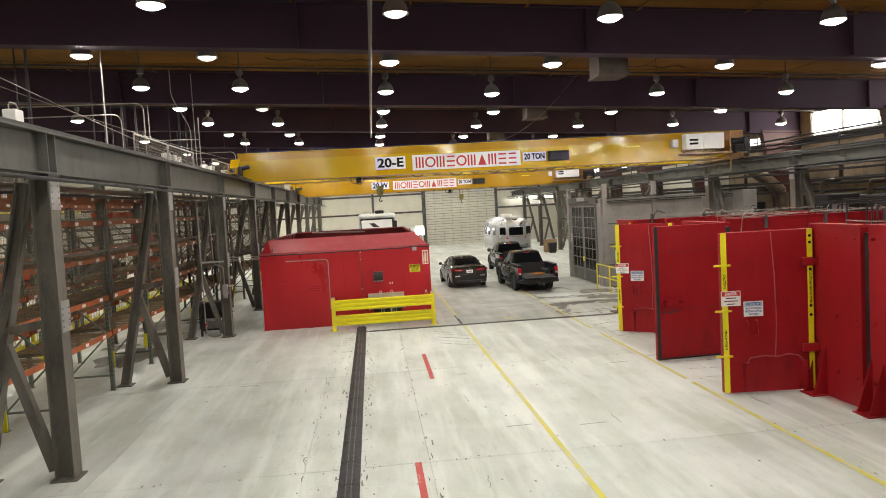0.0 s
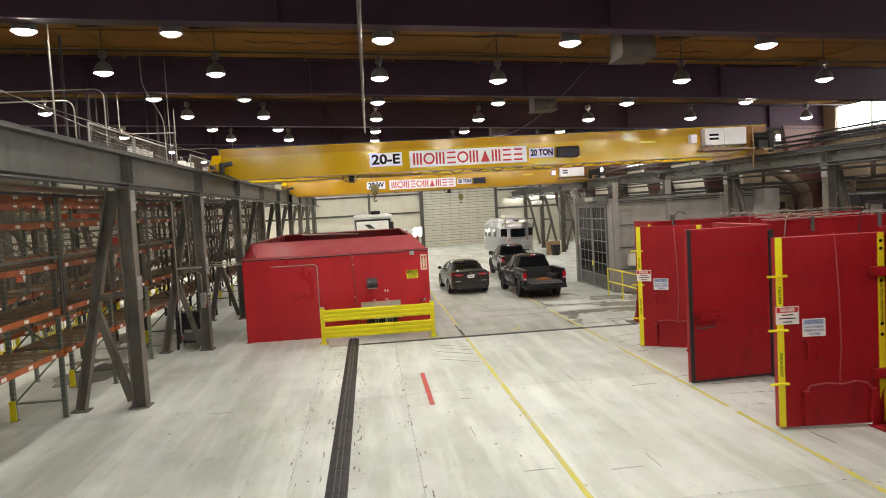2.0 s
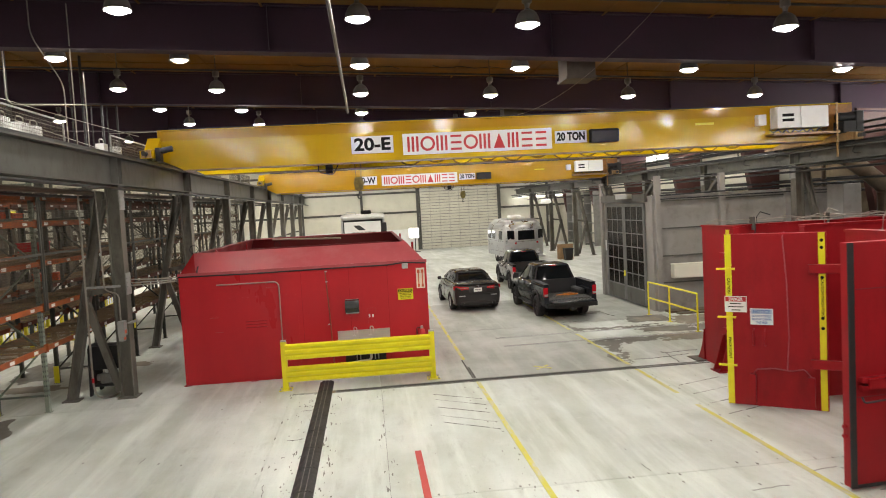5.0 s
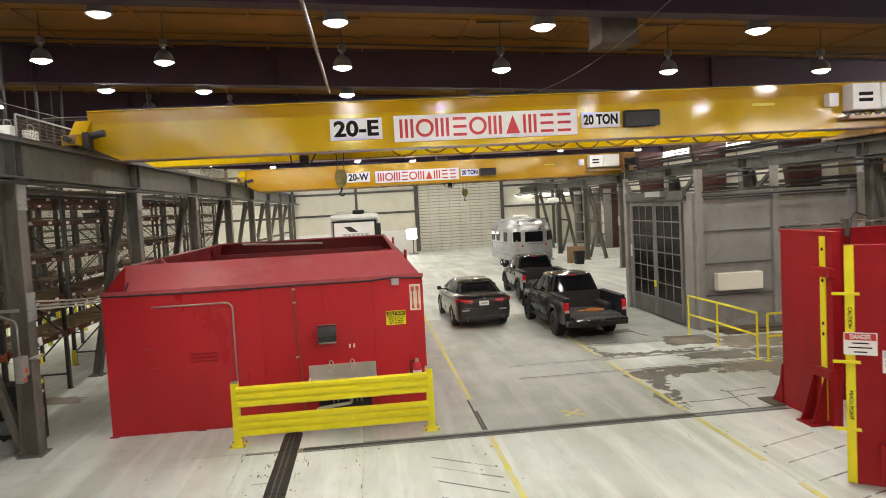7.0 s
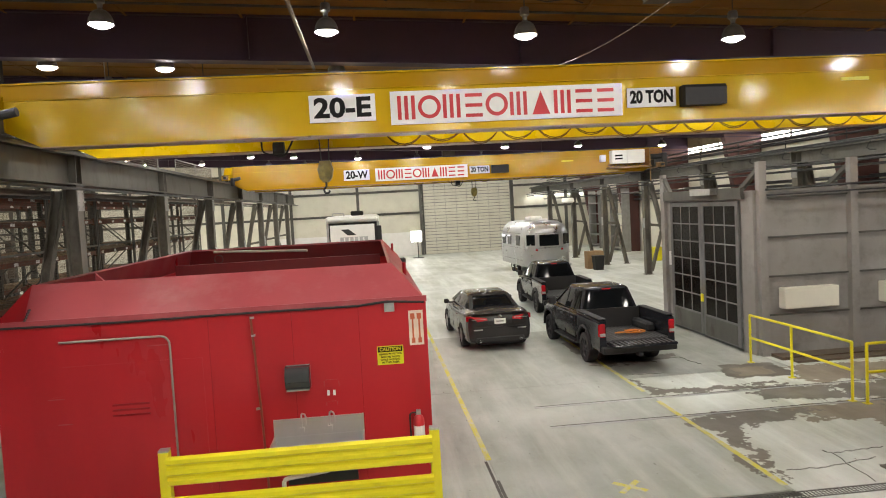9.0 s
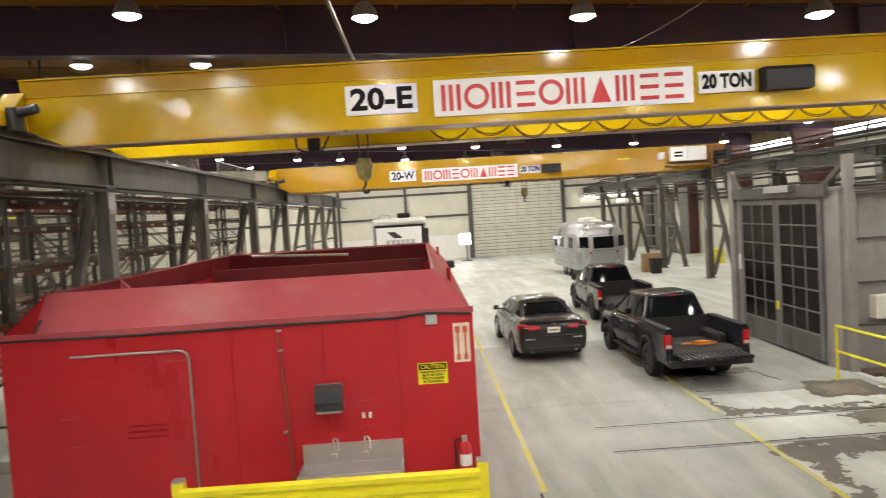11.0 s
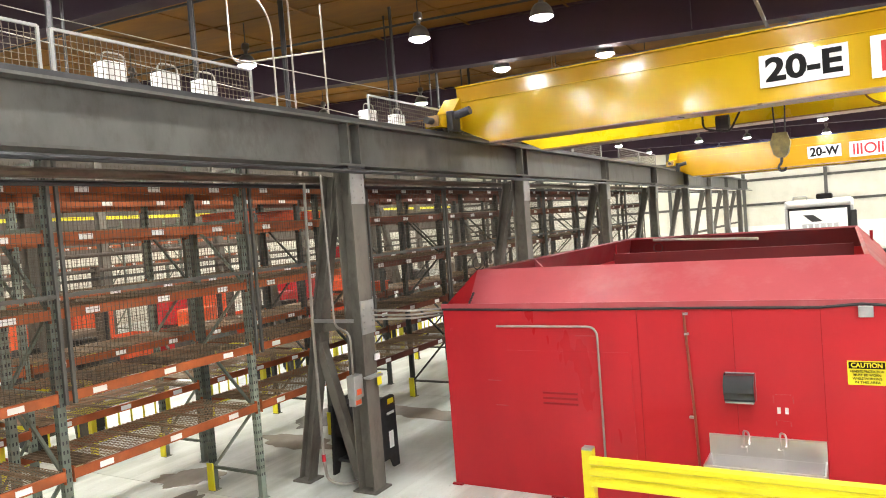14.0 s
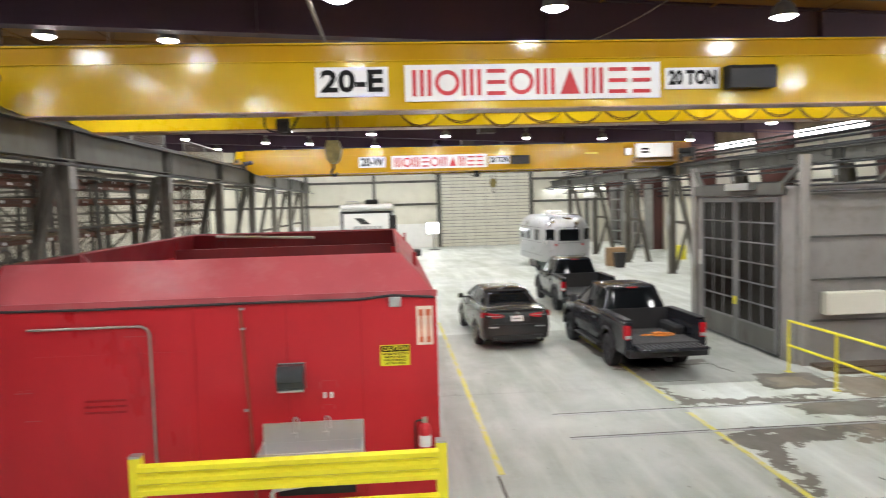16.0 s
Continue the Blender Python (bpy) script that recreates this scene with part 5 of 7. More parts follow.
def end_frame(t, y, steel, h=4.95, depth=0.98):
    """Two perforated posts and their lacing at y."""
    for x in (0.0, -depth):
        p = part("post", box(BM(), x - 0.04, x + 0.04, y - 0.045, y + 0.045, 0.008, h), steel, t)
        bm = BM()
        for k in range(44):
            z = 0.35 + 0.102 * k
            for dy in (-0.02, 0.02):
                box(bm, x + 0.04, x + 0.0415, y + dy - 0.008, y + dy + 0.008, z - 0.02, z + 0.02)
                box(bm, x + dy - 0.007, x + dy + 0.007, y - 0.0465, y - 0.045, z - 0.02, z + 0.02)
        tagged(part("perforation", bm, DARK, p), kind="stuff")
        part("foot_plate", box(BM(), x - 0.07, x + 0.07, y - 0.07, y + 0.07, 0, 0.008), steel, t)
    for z in (0.35, 1.3, 2.2, 3.1, 4.0, 4.7):
        part("strut", box(BM(), -depth + 0.04, -0.04, y - 0.02, y + 0.02, z - 0.02, z + 0.02), steel, t)
    for k, (z0, z1) in enumerate(((0.37, 1.28), (1.32, 2.18), (2.22, 3.08), (3.12, 3.98))):
        a, b = (-0.04, -depth + 0.04) if k % 2 else (-depth + 0.04, -0.04)
        part("diagonal", bar(BM(), (a, y, z0), (b, y, z1), 0.035, 0.035), steel, t)
    part("foot_guard", box(BM(), -depth - 0.06, -depth + 0.06, y - 0.075, y - 0.048, 0.01, 0.42), YELLOW, t, "yellow foot guard")


DECKBOARD = material("dusty_brown_board", (0.17, 0.115, 0.066), 0.8, 0, 0.5, 5, 40, 0.2, (0.36, 0.26, 0.16), 0.8, tone=0.45, spec=0.15)


def shelf(t, z, paint, depth=0.98):
    """Two beams with end plates, a wire deck and paper tags."""
    L = BAY - 0.094
    for x in (0.062, -depth - 0.062):
        b = part("beam", box(BM(), x - 0.02, x + 0.02, 0.047, 0.047 + L, z - 0.055, z + 0.055, 0.004), paint, t)
        for y in (0.047, 0.047 + L - 0.006):
            part("end_plate", box(BM(), x - 0.024, x + 0.024, y, y + 0.006, z - 0.09, z + 0.09), paint, b)
        if x > 0:
            for k in range(3):
                y = 0.35 + 0.95 * k
                part("shelf_tag", box(BM(), 0.0825, 0.084, y, y + 0.17, z - 0.035, z + 0.03), WHITE, b, "white paper tag" if k == 0 else "")
    bm = BM()
    for k in range(19):
        x = -depth - 0.03 + (depth + 0.06) * k / 18
        box(bm, x - 0.0045, x + 0.0045, 0.06, L, z + 0.058, z + 0.064)
    for k in range(40):
        y = 0.08 + (L - 0.08) * k / 39
        box(bm, -depth - 0.06, 0.06, y - 0.005, y + 0.005, z + 0.064, z + 0.069)
    for k in range(6):
        y = 0.25 + 0.46 * k
        box(bm, -depth - 0.04, 0.04, y - 0.02, y + 0.02, z + 0.03, z + 0.056)
    tagged(part("wire_deck", bm, DECKWIRE, t, "brown wire deck"), kind="stuff")
    rg = random.Random(int(z * 100))
    for k in range(6):
        if rg.random() < 0.58:
            a = 0.07 + 0.446 * k
            part("deck_board", box(BM(), -depth - 0.03, 0.03 - rg.choice((0, 0, 0.3)), a, a + rg.uniform(0.3, 0.43), z + 0.057, z + 0.0685), DECKBOARD, t)


def pallet_rack(levels, both=False, old=False):
    """A rack bay; old: with dull brown beams and posts."""
    t = thing("pallet_rack", pose(0, 0, 0), "pallet rack bay with %s and wire decks" % ("dull posts, dark brown beams" if old else "green posts, orange beams"), "pallet rack", "pallet racks")
    end_frame(t, 0.0, RACKDULL if old else RACKGREEN)
    if both:
        end_frame(t, BAY, RACKDULL if old else RACKGREEN)
    for z in levels:
        shelf(t, z, BROWNBEAM if old else ORANGE)
    return t


def mesh_panel(w, h, step, r=0.0035):
    """A wire mesh panel in a light frame, standing in the plane x = 0."""
    bm = BM()
    n = int(w / step)
    for k in range(1, n):
        y = w * k / n
        box(bm, -r, r, y - r, y + r, 0, h)
    n = int(h / step)
    for k in range(1, n):
        z = h * k / n
        box(bm, r, 3 * r, 0, w, z - r, z + r)
    return bm


FRAMES = [22.2 + BAY * k for k in range(-9, 9)]
for x, dy, n in ((-6.0, 0.0, 17), (-8.22, 0.9, 16)):
    bays = {False: pallet_rack(LEVELS), True: pallet_rack(LEVELS, old=True)}
    placed, last = set(), pallet_rack(LEVELS, True, True)
    for k, y in enumerate(FRAMES[:n]):
        old = y > 24.0
        if k == n - 1:
            last.matrix_world = pose(x, y + dy, 0)
        elif old in placed:
            copy_thing(bays[old], pose(x, y + dy, 0))
        else:
            bays[old].matrix_world = pose(x, y + dy, 0)
            placed.add(old)
far_bay = pallet_rack(LEVELS[:4])
for k in range(9):
    m = pose(-25.2, 15.0 + 2.95 * k + (1.4 if k > 4 else 0), 0)
    if k == 0:
        far_bay.matrix_world = m
    else:
        copy_thing(far_bay, m)
# wire screens on the aisle face
screen = thing("rack_screen", pose(0, 0, 0), "grey wire mesh screen on the rack front", "mesh screen", "rack screens")
tagged(part("wire", mesh_panel(BAY - 0.1, 2.45, 0.052, 0.002), WIRE, screen), kind="stuff")
for y in (0.0, BAY - 0.1):
    part("upright", box(BM(), -0.02, 0.02, y - 0.018, y + 0.018, -0.15, 2.55), STEEL, screen)
part("rail", box(BM(), -0.015, 0.015, 0.018, BAY - 0.118, 1.0, 1.045), STEEL, screen)
for k, y in enumerate(FRAMES[:-1]):
    m = pose(-5.89, y + 0.12, 2.24)
    if k == 0:
        screen.matrix_world = m
    else:
        copy_thing(screen, m)

# Extra screens added behind the second row to darken the view through the racks.
for k, y in enumerate(FRAMES[:16]):
    copy_thing(screen, pose(-9.33, y + 1.02, 2.24))

# goods on and behind the racks
rng = random.Random(11)
ORANGE_GOODS = material("orange_plastic", (0.6, 0.08, 0.015), 0.45, 0, 0.15, 4, 40, 0.02)
for k in range(7):
    y = 12.5 + rng.uniform(0, 26)
    z = rng.choice(LEVELS[1:4]) + 0.07
    w, h = rng.uniform(0.35, 0.7), rng.uniform(0.15, 0.3)
    c = rng.choice((ORANGE_GOODS, RED, CARD, ORANGE_GOODS, DARK))
    nm = {id(ORANGE_GOODS): "orange plastic", id(RED): "red", id(CARD): "brown cardboard", id(YELLOW): "yellow", id(DARK): "dark grey"}[id(c)]
    bm = BM()
    box(bm, -9.1, -8.4, y, y + w, z, z + h, 0.015)
    box(bm, -9.12, -8.38, y - 0.02, y + w + 0.02, z + h, z + h + 0.03)
    solid("storage_crate", bm, c, nm + " crate with a lid on a rack shelf", "crate", "goods on the racks")
for k in range(7):
    y = 14 + 4.3 * k
    t = thing("yellow_barrier", pose(-10.5, y, 0), "yellow floor barrier behind the racks", "barrier", "yellow barriers")
    for dy in (-1.6, 0, 1.6):
        part("post", box(BM(), -0.05, 0.05, dy - 0.05, dy + 0.05, 0, 1.5), YELLOW, t)
    for z in (0.3, 0.9, 1.45):
        part("rail", box(BM(), -0.04, 0.04, -1.55, 1.55, z - 0.05, z + 0.05), YELLOW, t)
    for n in range(13):
        if n % 6:
            part("picket", box(BM(), -0.012, 0.012, -1.6 + 0.267 * n - 0.012, -1.6 + 0.267 * n + 0.012, 0.35, 1.4), YELLOW, t)
# columns of the next bay's runway, with black cabinets beside them
col = runway_column(1, 4.6, "grey steel column of the next bay's runway")
for k, y in enumerate(LEFT_Y[1:9]):
    m = pose(-13.1, y + 0.3, 0)
    if k == 0:
        col.matrix_world = m
    else:
        copy_thing(col, m)
    for dy in (-0.75, 0.45):
        c = thing("hose_cabinet", pose(-12.3, y + 0.3 + dy, 0), "tall black steel cabinet beside a next bay column", "cabinet", "black cabinets")
        part("body", box(BM(), -0.18, 0.18, -0.2, 0.2, 0.06, 1.95, 0.02), BLACK, c)
        part("plinth", box(BM(), -0.15, 0.15, -0.17, 0.17, 0.0, 0.06), DARK, c)
        part("label", box(BM(), 0.181, 0.184, -0.1, 0.1, 1.6, 1.7), YELLOW, c, "yellow label")
solid("next_runway_girder", hbeam(BM(), (-13.1, 2.0, 4.92), (-13.1, 60.0, 4.92), 0.36, 0.63, 0.03, 0.02), STEEL, "grey steel runway girder of the next bay", "girder", kind="structure")
# bulk bins on the floor of the next bay
for k, (x, y, n, c) in enumerate(((-18.6, 26.3, 2, 0), (-18.8, 27.9, 2, 0), (-19.0, 29.6, 1, 0), (-18.7, 31.3, 2, 1), (-19.3, 33.0, 2, 0), (-19.0, 34.8, 1, 0), (-18.8, 37.0, 2, 1), (-19.2, 38.7, 2, 1), (-18.4, 22.6, 1, 0), (-19.0, 41.0, 2, 0))):
    for j in range(n):
        b = thing("bulk_bin", pose(x, y, 0.95 * j), ("orange", "red")[c] + " plastic bulk bin with ribbed sides in the next bay", "bin", "bulk bins")
        w = 0.62
        bm = BM()
        for a0, a1, b0, b1 in ((-w, w, -w, -w + 0.05), (-w, w, w - 0.05, w), (-w, -w + 0.05, -w + 0.05, w - 0.05), (w - 0.05, w, -w + 0.05, w - 0.05)):
            box(bm, a0, a1, b0, b1, 0.14, 0.94)
        box(bm, -w + 0.05, w - 0.05, -w + 0.05, w - 0.05, 0.14, 0.19)
        part("tub", bm, (ORANGE_GOODS, RED)[c], b)
        for d in (-0.4, 0.0, 0.4):
            part("rib", box(BM(), w, w + 0.03, d - 0.04, d + 0.04, 0.16, 0.9), (ORANGE_GOODS, RED)[c], b)
            part("skid", box(BM(), -w, w, d - 0.06, d + 0.06, 0.0, 0.14), DARK, b)
# tall yellow machine panels of the next bay
for y in (17.6, 20.9, 43.5):
    p = thing("machine_fence", pose(-20.5, y, 0), "tall yellow machine fence panel in the next bay", "fence", "machine fences")
    for d in (-0.8, 0.8):
        part("post", box(BM(), -0.04, 0.04, d - 0.04, d + 0.04, 0.0, 2.7), YELLOW, p)
    for z in (0.15, 1.4, 2.62):
        part("rail", box(BM(), -0.025, 0.025, -0.76, 0.76, z - 0.03, z + 0.03), YELLOW, p)
    tagged(part("mesh", mesh_panel(1.52, 2.5, 0.07, 0.006), YELLOW, p), kind="stuff").location = (0, -0.76, 0.14)
for k in range(9):
    y = 12.0 + 4.6 * (k % 9)
    t = thing("machine", pose(-16.9 - 0.5 * (k % 3), y + 0.8, 0), "dark machine with a red cover behind the racks", "machine", "machines behind the racks")
    part("base", box(BM(), -0.5, 0.5, -0.8, 0.8, 0, 0.9, 0.04), (DARK, STEEL, GREYSHED)[k % 3], t)
    part("cover", box(BM(), -0.4, 0.4, -0.7, 0.4, 0.9, 1.6, 0.06), (RED_DARK, STEEL, DARK, DUCTBROWN, ORANGE_GOODS)[k % 5], t)
    part("chimney_pipe", tube(BM(), [(0.2, 0.65, 0.9), (0.2, 0.65, 2.0 + 0.25 * (k % 4))], 0.09, 10), DARK, t)

for x, z in ((-23.5, 5.0), (-27.5, 4.2)):
    solid("distant_girder", box(BM(), x - 0.1, x + 0.1, 6.0, 60.0, z - 0.06, z + 0.06), YELLOW, "long yellow girder in the next bay", "girder", "distant girders", "structure")
for k in range(9):
    y = 9.0 + 5.6 * k
    solid("bay_column", hbeam(BM(), (-22.6, y, 0), (-22.6, y, roof_z(-22.6) - 1.03), 0.3, 0.3, 0.02, 0.015, up=(1, 0, 0)), STEEL_COLUMN, "dark steel column in the next bay", "column", "next bay columns", "structure")

for x, z, r in ((-16.3, 3.2, 0.05), (-21.0, 3.6, 0.07)):
    long_pipe("bay_pipe", [(x, 6.0, z), (x, 55.0, z)], r, ROOFPIPE, "dark pipe run through the next bay")
for k in range(10):
    solid("pipe_stand", box(BM(), -16.45, -16.15, 8.0 + 4.7 * k - 0.04, 8.0 + 4.7 * k + 0.04, 0.0, 3.3), ROOFPIPE, "dark steel pipe stand in the next bay", "pipe stand", "pipe stands", "structure")

# ---- services on the west runway ----
bm = BM()
for x in (-5.62, -5.25, -4.88):
    box(bm, x - 0.02, x + 0.02, 2.0, 50.0, 5.14, 5.24)
for k in range(320):
    box(bm, -5.6, -4.9, 2.1 + 0.15 * k, 2.13 + 0.15 * k, 5.2, 5.238)
solid("catwalk", bm, STEEL, "narrow grey grated service catwalk along the runway", "catwalk", kind="structure")
guard = thing("mesh_guard", pose(0, 0, 0), "low galvanised wire mesh guard panel on the catwalk", "mesh guard", "catwalk guards")
tagged(part("wire", mesh_panel(2.6, 0.6, 0.065, 0.003), WIRE, guard), kind="stuff")
bm = BM()
for a, b in (((0, 0, 0), (0, 0, 0.62)), ((0, 2.6, 0), (0, 2.6, 0.62)), ((0, 0, 0.62), (0, 2.6, 0.62)), ((0, 0, 0.02), (0, 2.6, 0.02))):
    bar(bm, a, b, 0.028, 0.028)
part("frame", bm, STEEL_LIGHT, guard)
for k, y in enumerate((16.32, 19.05, 24.2, 26.9, 31.2, 33.9, 38.5, 41.2)):
    m = pose(-5.02, y, 5.24)
    if k == 0:
        guard.matrix_world = m
    else:
        copy_thing(guard, m)
for y0, x in ((19.87, -5.32), (20.6, -5.35), (21.2, -5.38), (24.7, -5.4), (25.5, -5.35), (11.5, -5.3), (28.0, -5.4), (32, -5.4)):
    b = solid("terminal_box", box(BM(), x - 0.1, x + 0.1, y0 - 0.13, y0 + 0.13, 5.24, 5.72, 0.008), WHITE, "pale metal terminal box on the catwalk", "terminal box", "terminal boxes")
    part("conduit_stub", tube(BM(), rounded([(x - 0.02, y0 - 0.08, 5.7), (x - 0.02, y0 - 0.08, 5.84), (x - 0.02, y0 + 0.2, 5.84), (x - 0.02, y0 + 0.2, 5.24)], 0.08, 4), 0.011, 6), PIPE, b)
bm = BM()
for k in range(60):
    y = 13 + 0.62 * k
    box(bm, -5.6, -5.25, y, y + (0.5 if k % 3 else 0.3), 5.24, 5.42 if k % 4 else 5.5)
solid("cable_trough", bm, STEEL, "grey cable trough in short lengths along the catwalk", "cable trough", kind="structure")
CONDUITS = [
    [(-5.2, 22.3, 5.24), (-5.2, 22.3, 6.7), (-5.6, 21.9, 7.6), (-5.6, 21.9, 8.4)],
    [(-5.15, 22.62, 5.24), (-5.15, 22.62, 8.4)],
    [(-5.2, 23.4, 5.24), (-5.2, 23.4, 7.15)],
    [(-5.2, 23.42, 6.45), (-6.6, 22.9, 6.42), (-6.6, 22.9, 8.4)],
    [(-5.45, 15.9, 5.24), (-5.45, 15.9, 8.4)],
    [(-5.25, 16.3, 5.24), (-5.25, 16.3, 6.3), (-7.5, 16.3, 6.3)],
    [(-5.25, 17.95, 5.24), (-5.25, 17.95, 6.8), (-8.3, 17.9, 6.8), (-8.3, 17.9, 5.9)],
    [(-5.3, 30.0, 5.24), (-5.3, 30.0, 6.6), (-7, 30.0, 6.6)],
    [(-5.5, 34.0, 5.24), (-5.5, 34.0, 8.4)],
]
for pts in CONDUITS:
    solid("conduit", tube(BM(), rounded(pts, 0.22, 5), 0.013, 8), PIPE, "pale bent conduit rising from the runway catwalk", "conduit", "conduits", smooth=True)
for k in range(9):
    for dx in (0.0, 0.5):
        x, y = -7.0 - dx - 0.4 * (k % 3), 12.5 + 2.6 * k + dx
        solid("hanger_rod", tube(BM(), [(x, y, 5.05), (x, y, roof_z(x) - 0.01)], 0.022 if dx else 0.04, 6), DARK, "dark hanger rod from the roof down to the racks", "rod", "hanger rods", "structure")
long_pipe("hung_rail", [(-7.2, 11.0, 5.05), (-7.2, 36.5, 5.05)], 0.05, DARK, "dark rail hung over the racks")

# ---- column fittings and the machine at the third column ----
t = thing("safety_switch", pose(-4.69, 22.72, 0), "grey safety switch with an orange label on a column", "switch box")
part("body", box(BM(), 0.03, 0.17, -0.1, 0.1, 1.4, 1.72, 0.008), STEEL_LIGHT, t)
part("lower_box", box(BM(), 0.03, 0.14, -0.08, 0.08, 1.29, 1.396, 0.006), STEEL_LIGHT, t)
part("label", box(BM(), 0.1705, 0.173, -0.06, 0.04, 1.45, 1.53), ORANGE_GOODS, t, "orange label")
part("lever", box(BM(), 0.06, 0.12, 0.105, 0.14, 1.5, 1.66), DARK, t)
part("bracket", box(BM(), 0.05, 0.09, 0.1, 0.16, 1.56, 1.6), GALV, t)
part("band", box(BM(), 0.18, 0.3, 0.1, 0.4, 1.64, 1.67), GALV, t)
part("second_label", box(BM(), 0.1405, 0.143, -0.06, 0.06, 1.31, 1.37), ORANGE_GOODS, t, "orange label")
part("feed", tube(BM(), rounded([(0.08, 0.0, 1.72), (0.08, 0.0, 2.3), (-0.22, 0.05, 2.4), (-0.25, 0.05, 4.55)], 0.1, 5), 0.016, 6), PIPE, t)
solid("thermostat", box(BM(), -4.45, -4.42, 23.02, 23.13, 1.87, 1.96, 0.006), WHITE, "small white thermostat box on a column", "thermostat")
solid("column_tag", box(BM(), -4.452, -4.446, 23.06, 23.16, 1.5, 1.68), YELLOW, "small yellow tag on a column", "tag")
riser = thing("conduit", pose(-5.29, 22.75, 0), "pale conduit riser with a grey flexible hose down to the pump", "conduit")
part("pipe", tube(BM(), [(0.0, 0.0, 0.5), (0.0, 0.0, 2.52), (-0.03, 0.1, 4.62)], 0.022, 8), PIPE, riser)
part("fitting", tube(BM(), [(0.0, 0.0, 0.42), (0.0, 0.0, 0.52)], 0.03, 8), RED, riser, "red hose fitting")
part("hose", tube(BM(), rounded([(0.0, 0.0, 0.42), (0.03, 0.02, 0.12), (0.2, 0.2, 0.022), (0.36, 0.45, 0.03), (0.34, 0.66, 0.3)], 0.12, 6), 0.022, 8), PIPE, riser, "grey flexible hose")
part("clamp", box(BM(), -0.03, 0.7, 0.03, 0.06, 2.44, 2.49), GALV, riser, "strut channel clamp")
for dz in (0.0, 0.07, -0.06):
    solid("air_pipe", tube(BM(), rounded([(-4.48, 23.12, 2.5 + dz), (-3.9, 23.3, 2.48 + dz * 0.8), (-3.585, 23.9 + dz, 2.45 + dz * 0.5)], 0.1, 5), 0.015, 8), PIPE, "thin pale pipe from the column across to the red booth", "pipe", "booth pipes")
w = thing("pump_stand", pose(-5.22, 23.62, 0), "black steel pump stand with a grey motor beside a column", "pump")
for x in (-0.37, 0.33):
    part("side_plate", prism(BM(), [(-0.34, 0.0), (-0.22, 0.0), (-0.16, 0.16), (0.2, 0.16), (0.27, 0.0), (0.42, 0.0), (0.4, 1.1), (0.34, 1.13), (-0.2, 1.13), (-0.28, 1.06)], x, x + 0.04, "x"), BLACK, w, "black side plate with cut-out feet")
part("hood", prism(BM(), [(-0.27, 0.58), (-0.18, 1.08), (0.3, 1.08), (0.36, 0.62)], -0.328, 0.328, "x"), BLACK, w, "black upper hood")
part("crossbar", box(BM(), -0.328, 0.328, -0.24, -0.18, 0.18, 0.23, 0.006), BLACK, w)
part("shelf", box(BM(), -0.328, 0.328, -0.178, 0.3, 0.2, 0.22), BLACK, w)
motor = part("motor", box(BM(), -0.2, 0.2, -0.15, 0.16, 0.222, 0.46, 0.03), STEEL_LIGHT, w, "grey motor housing")
part("motor_end", tube(BM(), [(-0.29, 0.0, 0.35), (-0.2, 0.0, 0.35)], 0.08, 14), GALV, motor)
part("terminal_box", box(BM(), -0.1, 0.04, -0.1, 0.05, 0.462, 0.54, 0.01), WHITE, motor)
part("label", box(BM(), 0.3705, 0.373, 0.2, 0.36, 1.0, 1.08), YELLOW, w, "yellow label")
part("label", box(BM(), 0.3705, 0.373, 0.16, 0.36, 0.84, 0.88), WHITE, w, "white label strip")
part("label", box(BM(), 0.3705, 0.373, 0.18, 0.3, 0.32, 0.58), WHITE, w, "white label")


# ---- vehicles ----
def car_paint(name, color, rough=0.25):
    m = material(name, color, rough, 0.15, 0.0, 3, 120, 0.0)
    b = m.node_tree.nodes["Principled BSDF"]
    b.inputs["Specular IOR Level"].default_value = 0.3
    b.inputs["Coat Weight"].default_value, b.inputs["Coat Roughness"].default_value = 0.2, 0.15
    return m


GREYCAR = car_paint("dark_grey_car_paint", (0.04, 0.038, 0.038), 0.18)
BLACKTRUCK = car_paint("charcoal_truck_paint", (0.017, 0.018, 0.023), 0.18)
TYRE = material("tyre_rubber", (0.014, 0.014, 0.015), 0.8, 0, 0.2, 8, 60, 0.1)
TAIL = glass("red_tail_lens", (0.42, 0.012, 0.02), 0.1)
LINER = material("dusty_bed_liner", (0.055, 0.055, 0.056), 0.55, 0, 0.25, 6, 60, 0.1)
CARGLASS = glass("tinted_car_glass", (0.006, 0.007, 0.008), 0.05, 0.1)
CHROME = material("chrome", (0.6, 0.6, 0.6), 0.12, 1.0, 0.05, 5, 50, 0.0)
ALU = material("polished_aluminium", (0.5, 0.51, 0.53), 0.33, 1.0, 0.1, 2, 60, 0.03)


def arch(cy, cz, r, n=10, z=None):
    """Points of a wheel arch from the front of the wheel to its back, above the line z."""
    return [(cy + r * math.cos(math.pi * k / n), max(z, cz + r * math.sin(math.pi * k / n))) for k in range(n + 1)]


